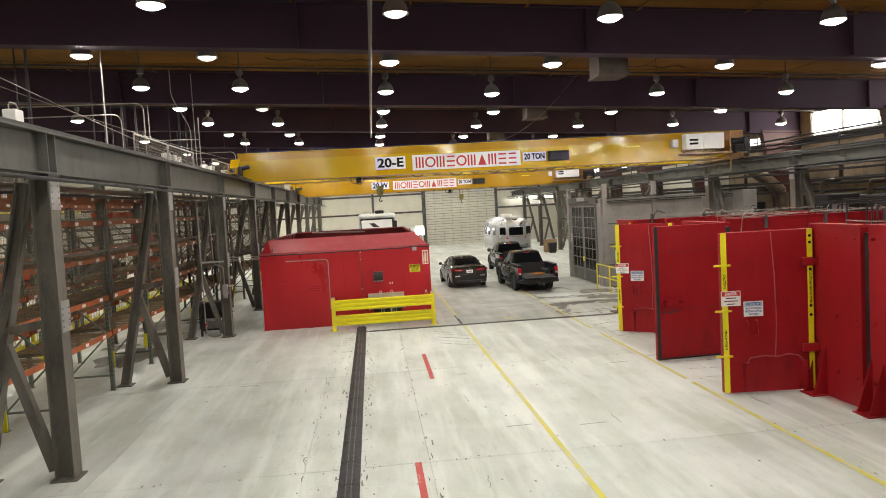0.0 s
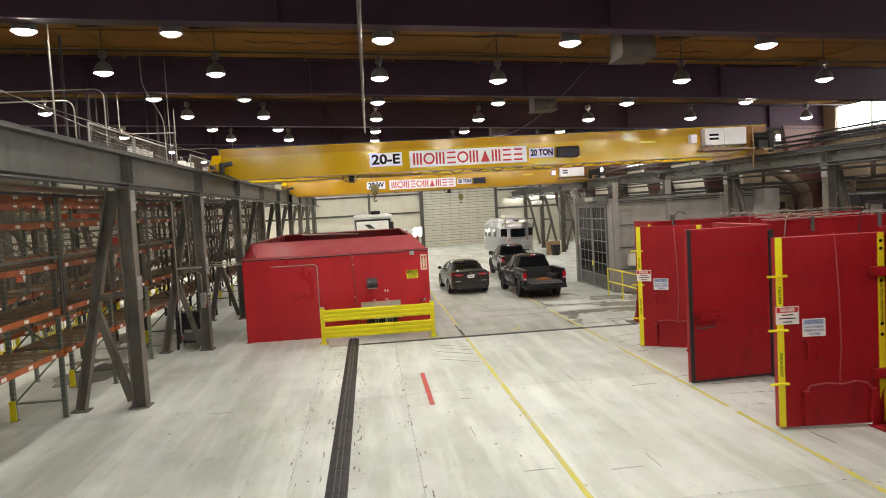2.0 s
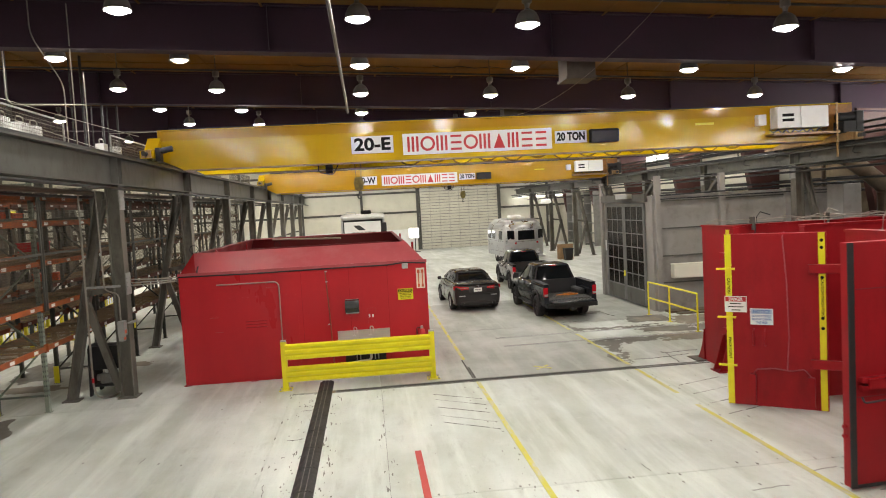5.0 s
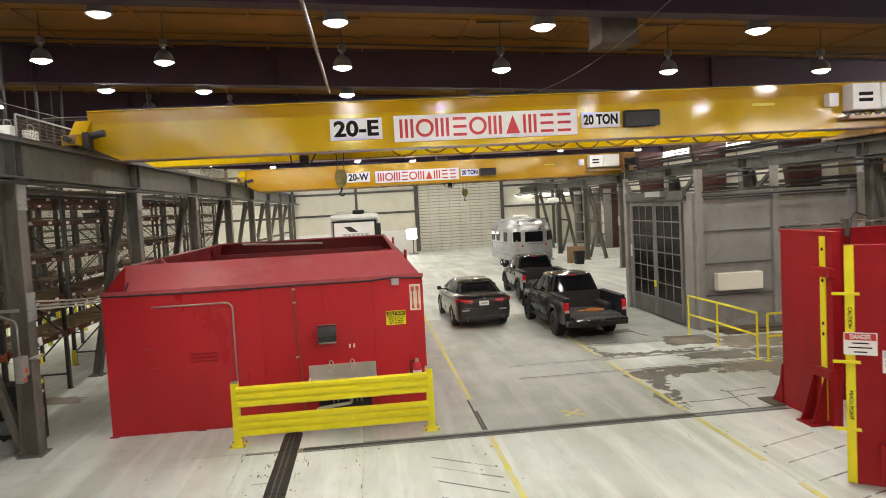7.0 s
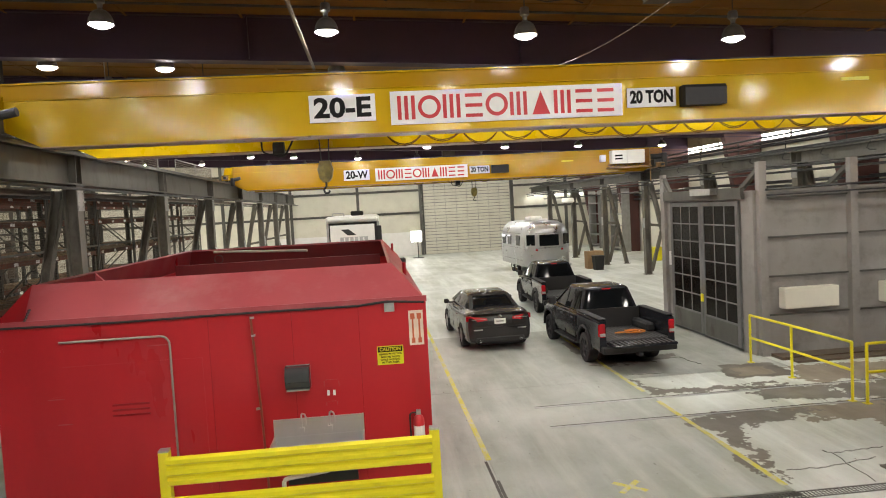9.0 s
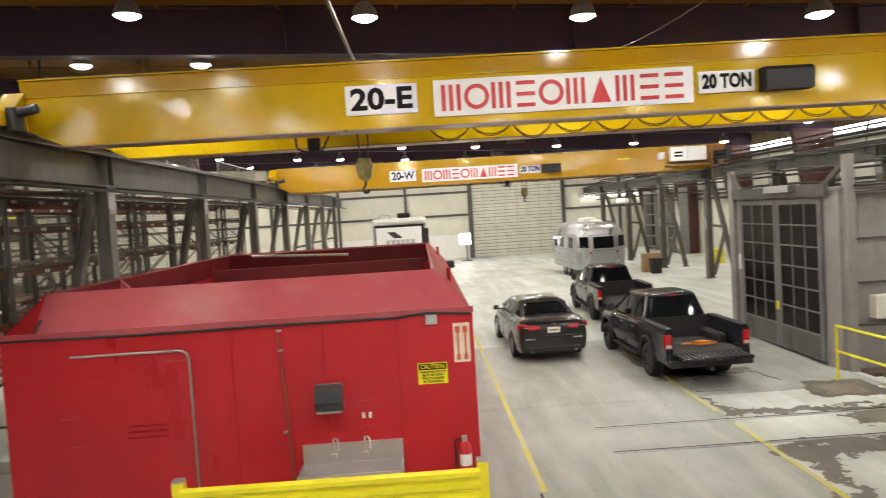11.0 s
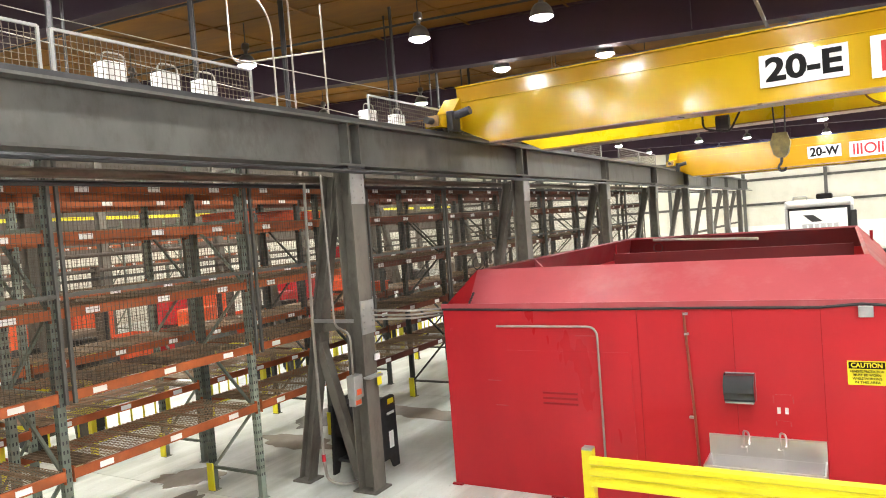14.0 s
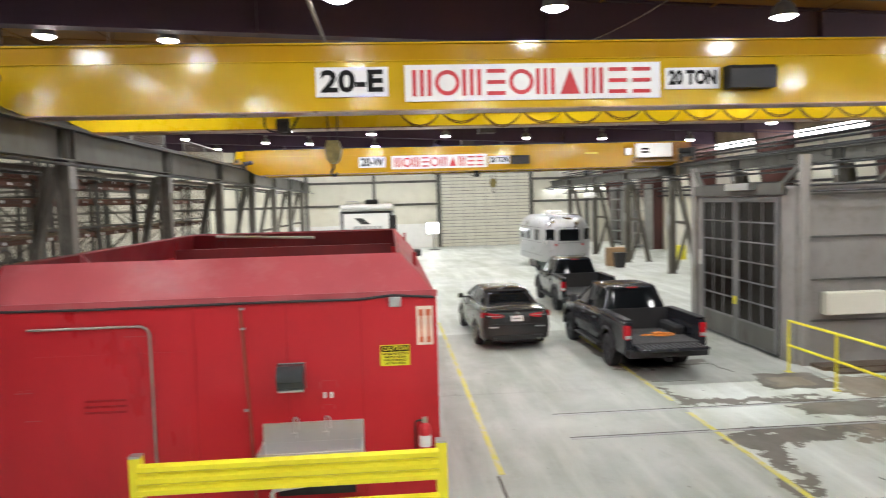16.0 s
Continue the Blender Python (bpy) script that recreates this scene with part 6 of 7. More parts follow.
def wheel(parent, x, y, r, width, rim_mat, side):
    c = part("wheel", lathe(BM(), [(r * 0.62, -width / 2), (r * 0.93, -width / 2), (r, -width / 2 + 0.03), (r, width / 2 - 0.03), (r * 0.93, width / 2), (r * 0.62, width / 2)], 28), TYRE, parent, "black tyre on a rim", True)
    c.matrix_basis = pose(x, y, r, 0, 90 * side, 0)
    part("rim", lathe(BM(), [(0.0, width * 0.3), (r * 0.2, width * 0.32), (r * 0.3, width * 0.22), (r * 0.56, width * 0.3), (r * 0.63, width * 0.45), (r * 0.63, -width * 0.4)], 20), rim_mat, c, "", True)
    bm = BM()
    for k in range(6):
        a = math.pi * k / 3
        bar(bm, (0.05 * math.cos(a), 0.05 * math.sin(a), width * 0.36), (r * 0.58 * math.cos(a), r * 0.58 * math.sin(a), width * 0.36), 0.05, 0.03)
    part("spokes", bm, rim_mat, c)


def cabin(parent, low, high, paint, rails=0.05):
    """A glazed cabin with rounded corners between two plan rings: (y0, y1, half width back, half width front, z)."""
    def ring(y0, y1, wb, wf, z, r=0.16, k=1.0):
        c = [Vector((-wb, y0, z)), Vector((wb, y0, z)), Vector((wf, y1, z)), Vector((-wf, y1, z))]
        m = sum(c, Vector()) / 4
        c = [m + (p - m) * k for p in c]
        out = []
        for i, p in enumerate(c):
            u, v = p + (c[i - 1] - p).normalized() * r, p + (c[(i + 1) % 4] - p).normalized() * r
            out += [u.lerp(p, t).lerp(p.lerp(v, t), t) for t in (0.0, 0.25, 0.5, 0.75, 1.0)]
        return out
    a, b = ring(*low), ring(*high)
    part("glazing", loft(BM(), [a, b]), CARGLASS, parent, "dark tinted windows", True)
    z = high[4]
    rings = [ring(*high[:4], z + dz, 0.16 * k, k) for dz, k in ((-0.05, 1.0), (0.0, 1.03), (0.03, 1.015), (0.058, 0.93), (0.078, 0.74), (0.086, 0.4))]
    part("roof", loft(BM(), rings), paint, parent, "", True)
    bm = BM()
    for i in (0, 5, 10, 15):
        bar(bm, a[i + 2], b[i + 2], rails * 1.5, rails)
    for i0, i1 in ((4, 10), (19, 15)):
        p, q = a[i0], a[i1]
        u, v = b[i0], b[i1]
        bar(bm, p.lerp(q, 0.48), u.lerp(v, 0.48), rails, rails)
    for c, w in ((a, rails * 0.6), (b, rails)):
        tube(bm, c + [c[0]], w / 2, 5, caps=False)
    part("cabin_frame", bm, paint, parent)


def body_loft(keys, arches, n=84, r=0.375, open_to=0.0):
    """A car body: sections along y through keys (y, half width, bottom, shoulder, crown), with wheel arches cut out at (y, z)."""
    def at(y):
        for p, q in zip(keys, keys[1:]):
            if y <= q[0]:
                f = (y - p[0]) / (q[0] - p[0])
                f = f * 0.5 + f * f * (3 - 2 * f) * 0.5
                return [u + (v - u) * f for u, v in zip(p[1:], q[1:])]
        return keys[-1][1:]
    y0, y1 = keys[0][0], keys[-1][0]
    rings = []
    for k in range(n + 1):
        f = k / n
        f = f * 0.55 + (0.5 - 0.5 * math.cos(math.pi * f)) * 0.45
        y = y0 + (y1 - y0) * f
        w, zb, zs, c = at(y)
        h = zs - zb
        half = [(0.84, 0.0), (0.93, 0.03), (0.965, 0.09), (0.975, 0.17), (0.985, 0.26), (0.995, 0.36), (1.0, 0.46), (1.0, 0.56), (0.993, 0.66), (0.982, 0.75), (0.968, 0.83), (0.945, 0.9), (0.91, 0.955), (0.86, 0.99)]
        pts = [(a * w, zb + b * h) for a, b in half] + [(w * 0.72, zs + 0.25 * c), (w * 0.45, zs + 0.7 * c), (w * 0.2, zs + 0.95 * c), (0.0, zs + c)]
        rings.append([Vector((x, y, z)) for x, z in pts] + [Vector((-x, y, z)) for x, z in reversed(pts[:-1])])
    bm = loft(BM(), rings)
    cut = []
    for f in bm.faces:
        p = f.calc_center_median()
        if abs(p.x) > 0.55 and any((p.y - ay) ** 2 + (p.z - az) ** 2 < r * r for ay, az in arches):
            cut.append(f)
        elif open_to and p.y < open_to and f.normal.z > 0.3:
            cut.append(f)
    bmesh.ops.delete(bm, geom=cut, context="FACES")
    return bm


def sedan(m):
    t = thing("sedan_car", m, "dark grey four-door saloon car, parked, seen from behind", "car", "parked vehicles")
    r, ax, ax2 = 0.335, 1.05, 3.87
    keys = [(0.0, 0.74, 0.4, 0.93, 0.03), (0.03, 0.8, 0.33, 0.985, 0.035), (0.1, 0.855, 0.27, 1.035, 0.04), (0.3, 0.895, 0.22, 1.07, 0.045), (0.75, 0.915, 0.2, 1.075, 0.05), (1.4, 0.925, 0.2, 1.03, 0.05),
            (2.6, 0.925, 0.2, 1.0, 0.05), (3.5, 0.92, 0.2, 0.99, 0.05), (4.2, 0.89, 0.2, 0.88, 0.06), (4.6, 0.82, 0.22, 0.76, 0.05), (4.8, 0.7, 0.27, 0.66, 0.04), (4.87, 0.56, 0.33, 0.57, 0.03)]
    part("body", body_loft(keys, ((ax, 0.33), (ax2, 0.33))), GREYCAR, t, "", True)
    part("underbody", box(BM(), -0.6, 0.6, 0.25, 4.6, 0.16, 0.6), BLACK, t)
    cabin(t, (0.62, 3.6, 0.7, 0.74, 1.04), (1.4, 2.75, 0.57, 0.59, 1.37), GREYCAR, 0.07)
    for s in (-1, 1):
        for y in (ax, ax2):
            wheel(t, s * 0.81, y, r, 0.22, GALV, s)
            part("arch_lip", tube(BM(), [(s * 0.905, *p) for p in arch(y, 0.33, 0.375, 12, 0.2)], 0.022, 6), GREYCAR, t)
        part("tail_light", loft(BM(), [[Vector((s * x, yy, z)) for x, yy, z in ((0.58, y0 + 0.0, 0.84), (0.58, y0, 0.97), (0.8, y0 + 0.03, 1.0), (0.9, y0 + 0.2, 0.97), (0.9, y0 + 0.2, 0.85))] for y0 in (-0.03, 0.14)]), TAIL, t, "red wrap-round tail light")
        part("boot_light", loft(BM(), [[Vector((s * x, yy, z)) for x, yy, z in ((0.34, y0, 0.875), (0.36, y0, 0.94), (0.572, y0, 0.968), (0.572, y0, 0.845))] for y0 in (-0.03, 0.1)]), TAIL, t, "red boot lid light")
        part("light_strip", box(BM(), *sorted((s * 0.38, s * 0.78)), -0.034, 0.1, 0.905, 0.915), CHROME, t, "bright line across the lights")
        part("bumper_lens", box(BM(), s * 0.6 - 0.12, s * 0.6 + 0.12, -0.016, 0.1, 0.6, 0.635, 0.006), GALV, t)
        part("mirror", box(BM(), *sorted((s * 0.92, s * 1.08)), 3.08, 3.2, 0.98, 1.12, 0.035), GREYCAR, t)
        part("mirror_foot", box(BM(), *sorted((s * 0.8, s * 0.93)), 3.1, 3.17, 0.99, 1.03), GREYCAR, t)
        for y in (1.75, 2.75):
            part("door_pull", box(BM(), *sorted((s * 0.89, s * 0.925)), y, y + 0.2, 0.83, 0.855, 0.006), CHROME, t)
        for y in (1.5, 2.4, 3.3):
            part("door_gap", box(BM(), *sorted((s * 0.9, s * 0.9265)), y, y + 0.008, 0.42, 0.74), INK, t)
        part("exhaust", tube(BM(), [(s * 0.55, -0.02, 0.31), (s * 0.55, 0.2, 0.31)], 0.04, 10), CHROME, t)
    plate = part("number_plate", box(BM(), -0.155, 0.155, -0.02, 0.1, 0.76, 0.9), WHITE, t, "white number plate with bars")
    part("plate_bar", box(BM(), -0.11, 0.11, -0.023, -0.0205, 0.81, 0.85), STEEL_LIGHT, plate)
    part("plate_recess", box(BM(), -0.33, 0.33, -0.008, 0.1, 0.74, 0.86), BLACK, t, "dark recess round the plate")
    part("bumper_insert", box(BM(), -0.66, 0.66, -0.02, 0.2, 0.27, 0.41, 0.02), BLACK, t, "black lower bumper")
    part("bumper_step", box(BM(), -0.72, 0.72, -0.03, 0.1, 0.655, 0.7, 0.012), GREYCAR, t)
    part("boot_lip", box(BM(), -0.7, 0.7, -0.03, 0.16, 1.035, 1.068, 0.012), GREYCAR, t, "lip along the boot lid")
    part("boot_badge", lathe(BM(), [(0.03, 0), (0.05, 0.004), (0.05, 0.0)], 12), CHROME, t).matrix_basis = pose(0, -0.012, 0.96, 85, 0, 0)
    part("aerial", box(BM(), -0.015, 0.015, 1.5, 1.66, 1.43, 1.5), GREYCAR, t)
    return t


def pickup(m, label):
    t = thing("pickup_truck", m, label, "pickup truck", "parked vehicles")
    W, r, ax, ax2 = 0.93, 0.39, 1.2, 4.44
    zb, rail = 0.5, 1.27
    # cab and bonnet
    keys = [(1.78, 0.93, 0.42, 1.2, 0.03), (2.2, 0.94, 0.42, 1.2, 0.04), (4.1, 0.94, 0.42, 1.17, 0.06), (4.9, 0.9, 0.44, 1.1, 0.06), (5.25, 0.82, 0.48, 1.03, 0.05), (5.4, 0.7, 0.52, 0.93, 0.03)]
    part("cab_body", body_loft(keys, ((ax2, 0.42),), 60, 0.5), BLACKTRUCK, t, "", True)
    cabin(t, (1.84, 4.1, 0.79, 0.8, 1.2), (2.05, 3.25, 0.62, 0.64, 1.74), BLACKTRUCK, 0.055)
    # bed
    side = [(0.0, zb), (0.0, rail - 0.03), (0.04, rail), (1.74, rail), (1.74, zb), (ax + 0.5, zb)] + arch(ax, 0.42, 0.5, 10, zb) + [(ax - 0.5, zb)]
    for s in (-1, 1):
        bm = BM()
        rings = [[Vector((s * x, y, zb + (z - zb) * k)) for y, z in side] for x, k in ((0.78, 1.0), (0.87, 1.0), (0.91, 0.985), (0.935, 0.95), (0.945, 0.88), (0.94, 0.86))]
        part("bed_side", loft(bm, rings), BLACKTRUCK, t, "", True)
        part("bed_rail", box(BM(), *sorted((s * 0.765, s * (W + 0.004))), 0.0, 1.74, rail, rail + 0.02), BLACK, t, "black bed rail cap")
        part("tail_light", box(BM(), *sorted((s * 0.8, s * 0.95)), -0.025, 0.12, 0.84, 1.17, 0.025), TAIL, t, "red tail light")
        part("tail_lens", box(BM(), *sorted((s * 0.81, s * 0.94)), -0.03, -0.022, 0.87, 0.94), GALV, t)
        part("wheel_tub", box(BM(), *sorted((s * 0.55, s * 0.775)), ax - 0.5, ax + 0.5, 0.76, 0.98, 0.05), BLACK, t)
        part("mirror", box(BM(), *sorted((s * 0.93, s * 1.13)), 3.62, 3.74, 1.2, 1.42, 0.03), BLACK, t)
        for y in (ax, ax2):
            wheel(t, s * 0.82, y, r, 0.26, DARK, s)
            bm = BM()
            pts = arch(y, 0.42, 0.52, 12, 0.4)
            tube(bm, [(s * (W + 0.005), *p) for p in pts], 0.04, 6)
            part("fender_flare", bm, BLACK, t, "black wheel arch flare")
        for y in (2.1, 3.0):
            part("door_pull", box(BM(), *sorted((s * 0.92, s * 0.945)), y, y + 0.2, 1.0, 1.04), BLACK, t)
        for y in (1.95, 2.85, 3.85):
            part("door_gap", box(BM(), *sorted((s * 0.9, s * 0.9315)), y, y + 0.008, 0.5, 1.1), INK, t)
        part("running_board", box(BM(), *sorted((s * 0.8, s * 0.98)), 1.9, 3.8, 0.36, 0.41, 0.01), BLACK, t)
    bm = BM()
    top = [(-0.775, 0.75)]
    for k in range(15):
        x = -0.73 + 0.104 * k
        top += [(x - 0.02, 0.75), (x - 0.016, 0.766), (x + 0.016, 0.766), (x + 0.02, 0.75)]
    prism(bm, top + [(0.775, 0.75), (0.775, 0.7), (-0.775, 0.7)], 0.0, 1.7, "y")
    part("bed_liner", bm, LINER, t, "ribbed black bed liner")
    part("bed_front", box(BM(), -0.775, 0.775, 1.705, 1.745, 0.7, rail), BLACK, t)
    tg = part("tailgate", box(BM(), -0.775, 0.775, -0.55, -0.01, 0.66, 0.72, 0.012), BLACKTRUCK, t, "lowered tailgate with ribs")
    bm = BM()
    for k in range(13):
        x = -0.69 + 0.115 * k
        box(bm, x - 0.022, x + 0.022, -0.52, -0.04, 0.72, 0.732)
    part("tailgate_ribs", bm, LINER, tg)
    part("tailgate_latch", box(BM(), -0.06, 0.06, -0.556, -0.551, 0.67, 0.71), DARK, tg)
    part("bumper", box(BM(), -0.92, 0.92, -0.2, 0.04, 0.46, 0.62, 0.02), BLACK, t, "black rear bumper")
    part("hitch", box(BM(), -0.05, 0.05, -0.2, 0.0, 0.36, 0.45), DARK, t)
    part("chassis", box(BM(), -0.5, 0.5, 0.2, 5.0, 0.36, 0.49), BLACK, t)
    part("muffler", tube(BM(), [(0.2, 0.3, 0.36), (0.2, 0.9, 0.36)], 0.09, 10), DARK, t)
    part("brake_light", box(BM(), -0.12, 0.12, 2.0, 2.03, 1.735, 1.765), TAIL, t)
    return t


sedan(pose(4.54, 31.66, 0, 0, 0, 2.0)).scale = (0.95, 0.95, 0.95)
truck = pickup(pose(7.05, 28.72, 0, 0, 0, 1.5), "charcoal pickup truck with its tailgate down")
truck.scale = (0.905, 0.905, 0.905)
copy_thing(truck, pose(7.66, 36.35, 0, 0, 0, -1.5))
t = thing("tow_straps", pose(7.05, 29.3, 0.695), "orange strap heap lying in the truck bed", "strap")
bm = BM()
rng = random.Random(3)
for k in range(5):
    cx, cy = rng.uniform(-0.25, 0.25), rng.uniform(-0.15, 0.15)
    pts = [(cx + rng.uniform(0.1, 0.2) * math.cos(a + k), cy + rng.uniform(0.06, 0.12) * math.sin(a + k), 0.014 + 0.006 * i + 0.02 * (k % 2)) for i, a in enumerate(0.9 * i for i in range(9))]
    tube(bm, pts, 0.014, 6)
part("strap", bm, material("orange_yellow_webbing", (0.62, 0.2, 0.015), 0.6, 0, 0.3, 12, 60, 0.1), t)

# silver travel trailer
tr = thing("travel_trailer", pose(10.45, 49.4, 0, 0, 0, 3.0), "silver riveted aluminium travel trailer with rounded ends", "travel trailer", "parked vehicles")


def tring(y, s, top, wid=1.24, zb=0.45):
    h = top - zb
    pts = []
    for a, b in ((1.0, 0.0), (1.0, 0.28), (1.0, 0.55), (0.96, 0.75), (0.84, 0.9), (0.6, 0.985), (0.25, 1.0)):
        pts.append((a * wid * s, b))
    full = pts + [(-x, b) for x, b in reversed(pts)]
    return [Vector((x, y, zb + 0.12 * (1 - s) + h * b)) for x, b in full]


rings = [tring(0.0, 0.6, 2.3), tring(0.1, 0.78, 2.52), tring(0.32, 0.92, 2.68), tring(0.75, 1.0, 2.78), tring(5.0, 1.0, 2.78), tring(5.5, 0.95, 2.66), tring(5.8, 0.85, 2.4), tring(5.9, 0.75, 2.1)]
part("body", loft(BM(), rings), ALU, tr, "polished aluminium body", True)
for y in (0.6, 1.7, 2.8, 3.9, 5.0):
    bm = BM()
    loft(bm, [[p * 1.0 + Vector((0, dy, 0.003)) for p in tring(y, 1.003, 2.783)] for dy in (-0.012, 0.012)], caps=False)
    part("seam_band", bm, GALV, tr)
part("rear_window", box(BM(), -0.52, 0.52, -0.03, 0.03, 1.5, 2.08, 0.02), CARGLASS, tr, "dark rear window")
for s in (-1, 1):
    w2 = part("corner_window", box(BM(), -0.24, 0.24, -0.02, 0.05, 1.55, 2.1, 0.02), CARGLASS, tr, "dark corner window")
    w2.matrix_basis = pose(s * 0.955, 0.12, 0, 0, 0, s * 42)
    part("tail_light", box(BM(), s * 0.68 - 0.06, s * 0.68 + 0.06, -0.01, 0.06, 1.26, 1.36, 0.01), TAIL, tr)
    for y in (1.2, 3.0, 4.2):
        part("side_window", box(BM(), *sorted((s * 1.2, s * 1.252)), y, y + 0.8, 1.5, 2.05, 0.02), CARGLASS, tr)
    for y in (2.3, 3.1):
        wheel(tr, s * 1.1, y, 0.34, 0.2, CHROME, s)
part("bumper", box(BM(), -1.1, 1.1, -0.18, 0.02, 0.42, 0.55, 0.02), ALU, tr)
part("roof_unit", box(BM(), -0.35, 0.35, 2.2, 3.2, 2.77, 3.0, 0.06), WHITE, tr, "white roof air conditioner")
part("roof_vent", box(BM(), -0.25, 0.25, 0.9, 1.4, 2.77, 2.88, 0.03), WHITE, tr)
for z in (0.75, 1.4, 2.16):
    part("panel_seam", box(BM(), -0.72, 0.72, -0.004, 0.02, z, z + 0.012), DARK, tr)
    for s in (-1, 1):
        part("panel_seam", box(BM(), *sorted((s * 1.235, s * 1.244)), 0.8, 5.0, z, z + 0.012), DARK, tr)
part("rub_rail", box(BM(), -0.74, 0.74, -0.012, 0.02, 0.52, 0.62), DARK, tr, "dark lower trim")
part("tow_frame", prism(BM(), [(-1.0, 5.6), (1.0, 5.6), (0.08, 7.0), (-0.08, 7.0)], 0.42, 0.52, "z"), DARK, tr)

# tall trailer with a ramp door
rv = thing("toy_hauler", pose(0.55, 46.5, 0), "tall white toy-hauler trailer with a black-framed ramp door", "travel trailer", "parked vehicles")
part("body", box(BM(), -1.22, 1.22, 0, 9.0, 0.75, 3.6, 0.06), WHITE, rv)
part("ramp_frame", box(BM(), -1.14, 1.1, -0.05, -0.003, 0.9, 3.3, 0.01), BLACK, rv, "black ramp frame")
part("ramp_door", box(BM(), -1.04, 0.98, -0.09, -0.052, 1.0, 3.2, 0.01), WHITE, rv, "white ramp door")
part("roof_bar", box(BM(), -1.16, 1.16, -0.3, -0.003, 3.36, 3.58, 0.08), WHITE, rv, "rolled awning bar")
bm = BM()
prism(bm, [(-0.55, 3.0), (-0.2, 3.0), (0.15, 2.72), (-0.25, 2.72)], -0.098, -0.092, "y")
part("stripe", bm, DARK, rv, "dark slanted stripe")
bm = BM()
for k in range(6):
    box(bm, -0.6 + 0.22 * k, -0.44 + 0.22 * k, -0.098, -0.092, 2.45, 2.62)
box(bm, -0.6, 0.68, -0.0985, -0.0925, 2.62, 2.64)
part("marking", bm, GALV, rv, "grey shapes on the ramp")
part("stripe", prism(BM(), [(0.0, 2.34), (0.86, 2.34), (0.9, 2.42), (0.1, 2.4)], -0.098, -0.092, "y"), DARK, rv, "dark slanted stripe")
for s in (-1, 1):
    part("corner_trim", box(BM(), *sorted((s * 1.1, s * 1.2)), -0.06, -0.004, 0.8, 3.3, 0.01), GALV, rv)
part("side_rack", box(BM(), 1.09, 1.3, -0.16, -0.003, 2.0, 3.1, 0.03), BLACK, rv)
part("roof_vent", box(BM(), -0.1, 0.5, 1.0, 1.7, 3.6, 3.82, 0.05), BLACK, rv)
part("roof_rail", tube(BM(), rounded([(-0.9, 0.3, 3.6), (-0.9, 0.3, 3.75), (-0.4, 0.3, 3.75), (-0.4, 0.3, 3.6)], 0.05, 3), 0.02, 6), GALV, rv)
for s in (-1, 1):
    for y in (4.0, 4.9):
        wheel(rv, s * 1.08, y, 0.38, 0.22, GALV, s)
part("chassis", box(BM(), -1.0, 1.0, 0.2, 9.6, 0.55, 0.75), DARK, rv)
part("jack", box(BM(), -0.06, 0.06, 9.3, 9.42, 0.0, 0.56), DARK, rv)

# far end: work light, bins, boxes
wl = thing("work_light", pose(4.75, 67.6, 0), "glaring work light panel on a stand by the overhead door", "work light")
part("panel", box(BM(), -0.45, 0.45, 0, 0.1, 1.2, 2.1), STEEL_LIGHT, wl)
part("lens", box(BM(), -0.4, 0.4, -0.01, -0.002, 1.25, 2.05), glowing("work_light_lens", (1.0, 1.0, 0.95), 12), wl, "glowing lens")
part("stand", tube(BM(), [(0.1, 0.05, 0.0), (0.1, 0.05, 1.2)], 0.04, 8), DARK, wl)
part("foot", box(BM(), -0.3, 0.5, -0.2, 0.3, 0, 0.04), DARK, wl)
solid("dark_cart", box(BM(), 1.9, 3.6, 62.0, 62.8, 0.35, 0.8, 0.08), BLACK, "low dark cart by the far wall", "cart").location = (0, 0, -0.35)
bin_ = thing("waste_bin", pose(13.3, 50.3, 0), "black plastic waste bin by a column", "bin")
part("tub", loft(BM(), [[(x * s, y * s, z) for x, y in ((-1, -1), (1, -1), (1, 1), (-1, 1))] for s, z in ((0.21, 0.0), (0.27, 0.72))]), BLACK, bin_)
part("rim", box(BM(), -0.285, 0.285, -0.285, 0.285, 0.72, 0.76, 0.01), BLACK, bin_)
solid("cardboard_box", box(BM(), 12.95, 13.85, 51.0, 51.6, 0, 0.95, 0.01), CARD, "large brown cardboard box by a column", "box")
solid("blue_drum", lathe(BM(), [(0, 0), (0.36, 0), (0.38, 0.05), (0.36, 0.3), (0.38, 0.45), (0.36, 0.6), (0.37, 0.95), (0, 0.95)], 18, (17.3, 49.5, 0)), BLUE, "blue plastic drum by the wall", "drum", smooth=True)
solid("yellow_cabinet", box(BM(), 17.6, 18.1, 53.2, 53.7, 0, 0.8, 0.02), YELLOW, "yellow safety cabinet by the wall", "cabinet")
solid("hanging_bowl_lamp", lathe(BM(), [(0.1, 0.35), (0.35, 0.32), (0.42, 0.1), (0.3, 0.0), (0.0, -0.02)], 18, (14.25, 58.9, 3.6)), WHITE, "white bowl lamp fixed to a runway column", "lamp", smooth=True)
for y in BEAMS_Y[4:]:
    bm = BM()
    prism(bm, [(19.3, 0.0), (19.9, 0.0), (19.95, roof_z(19.9) - 0.9), (18.1, roof_z(18.1) - 0.9)], y - 0.18, y + 0.18, "y")
    solid("frame_column", bm, MAROON, "red-oxide tapered steel frame column", "column", "frame columns", "structure")
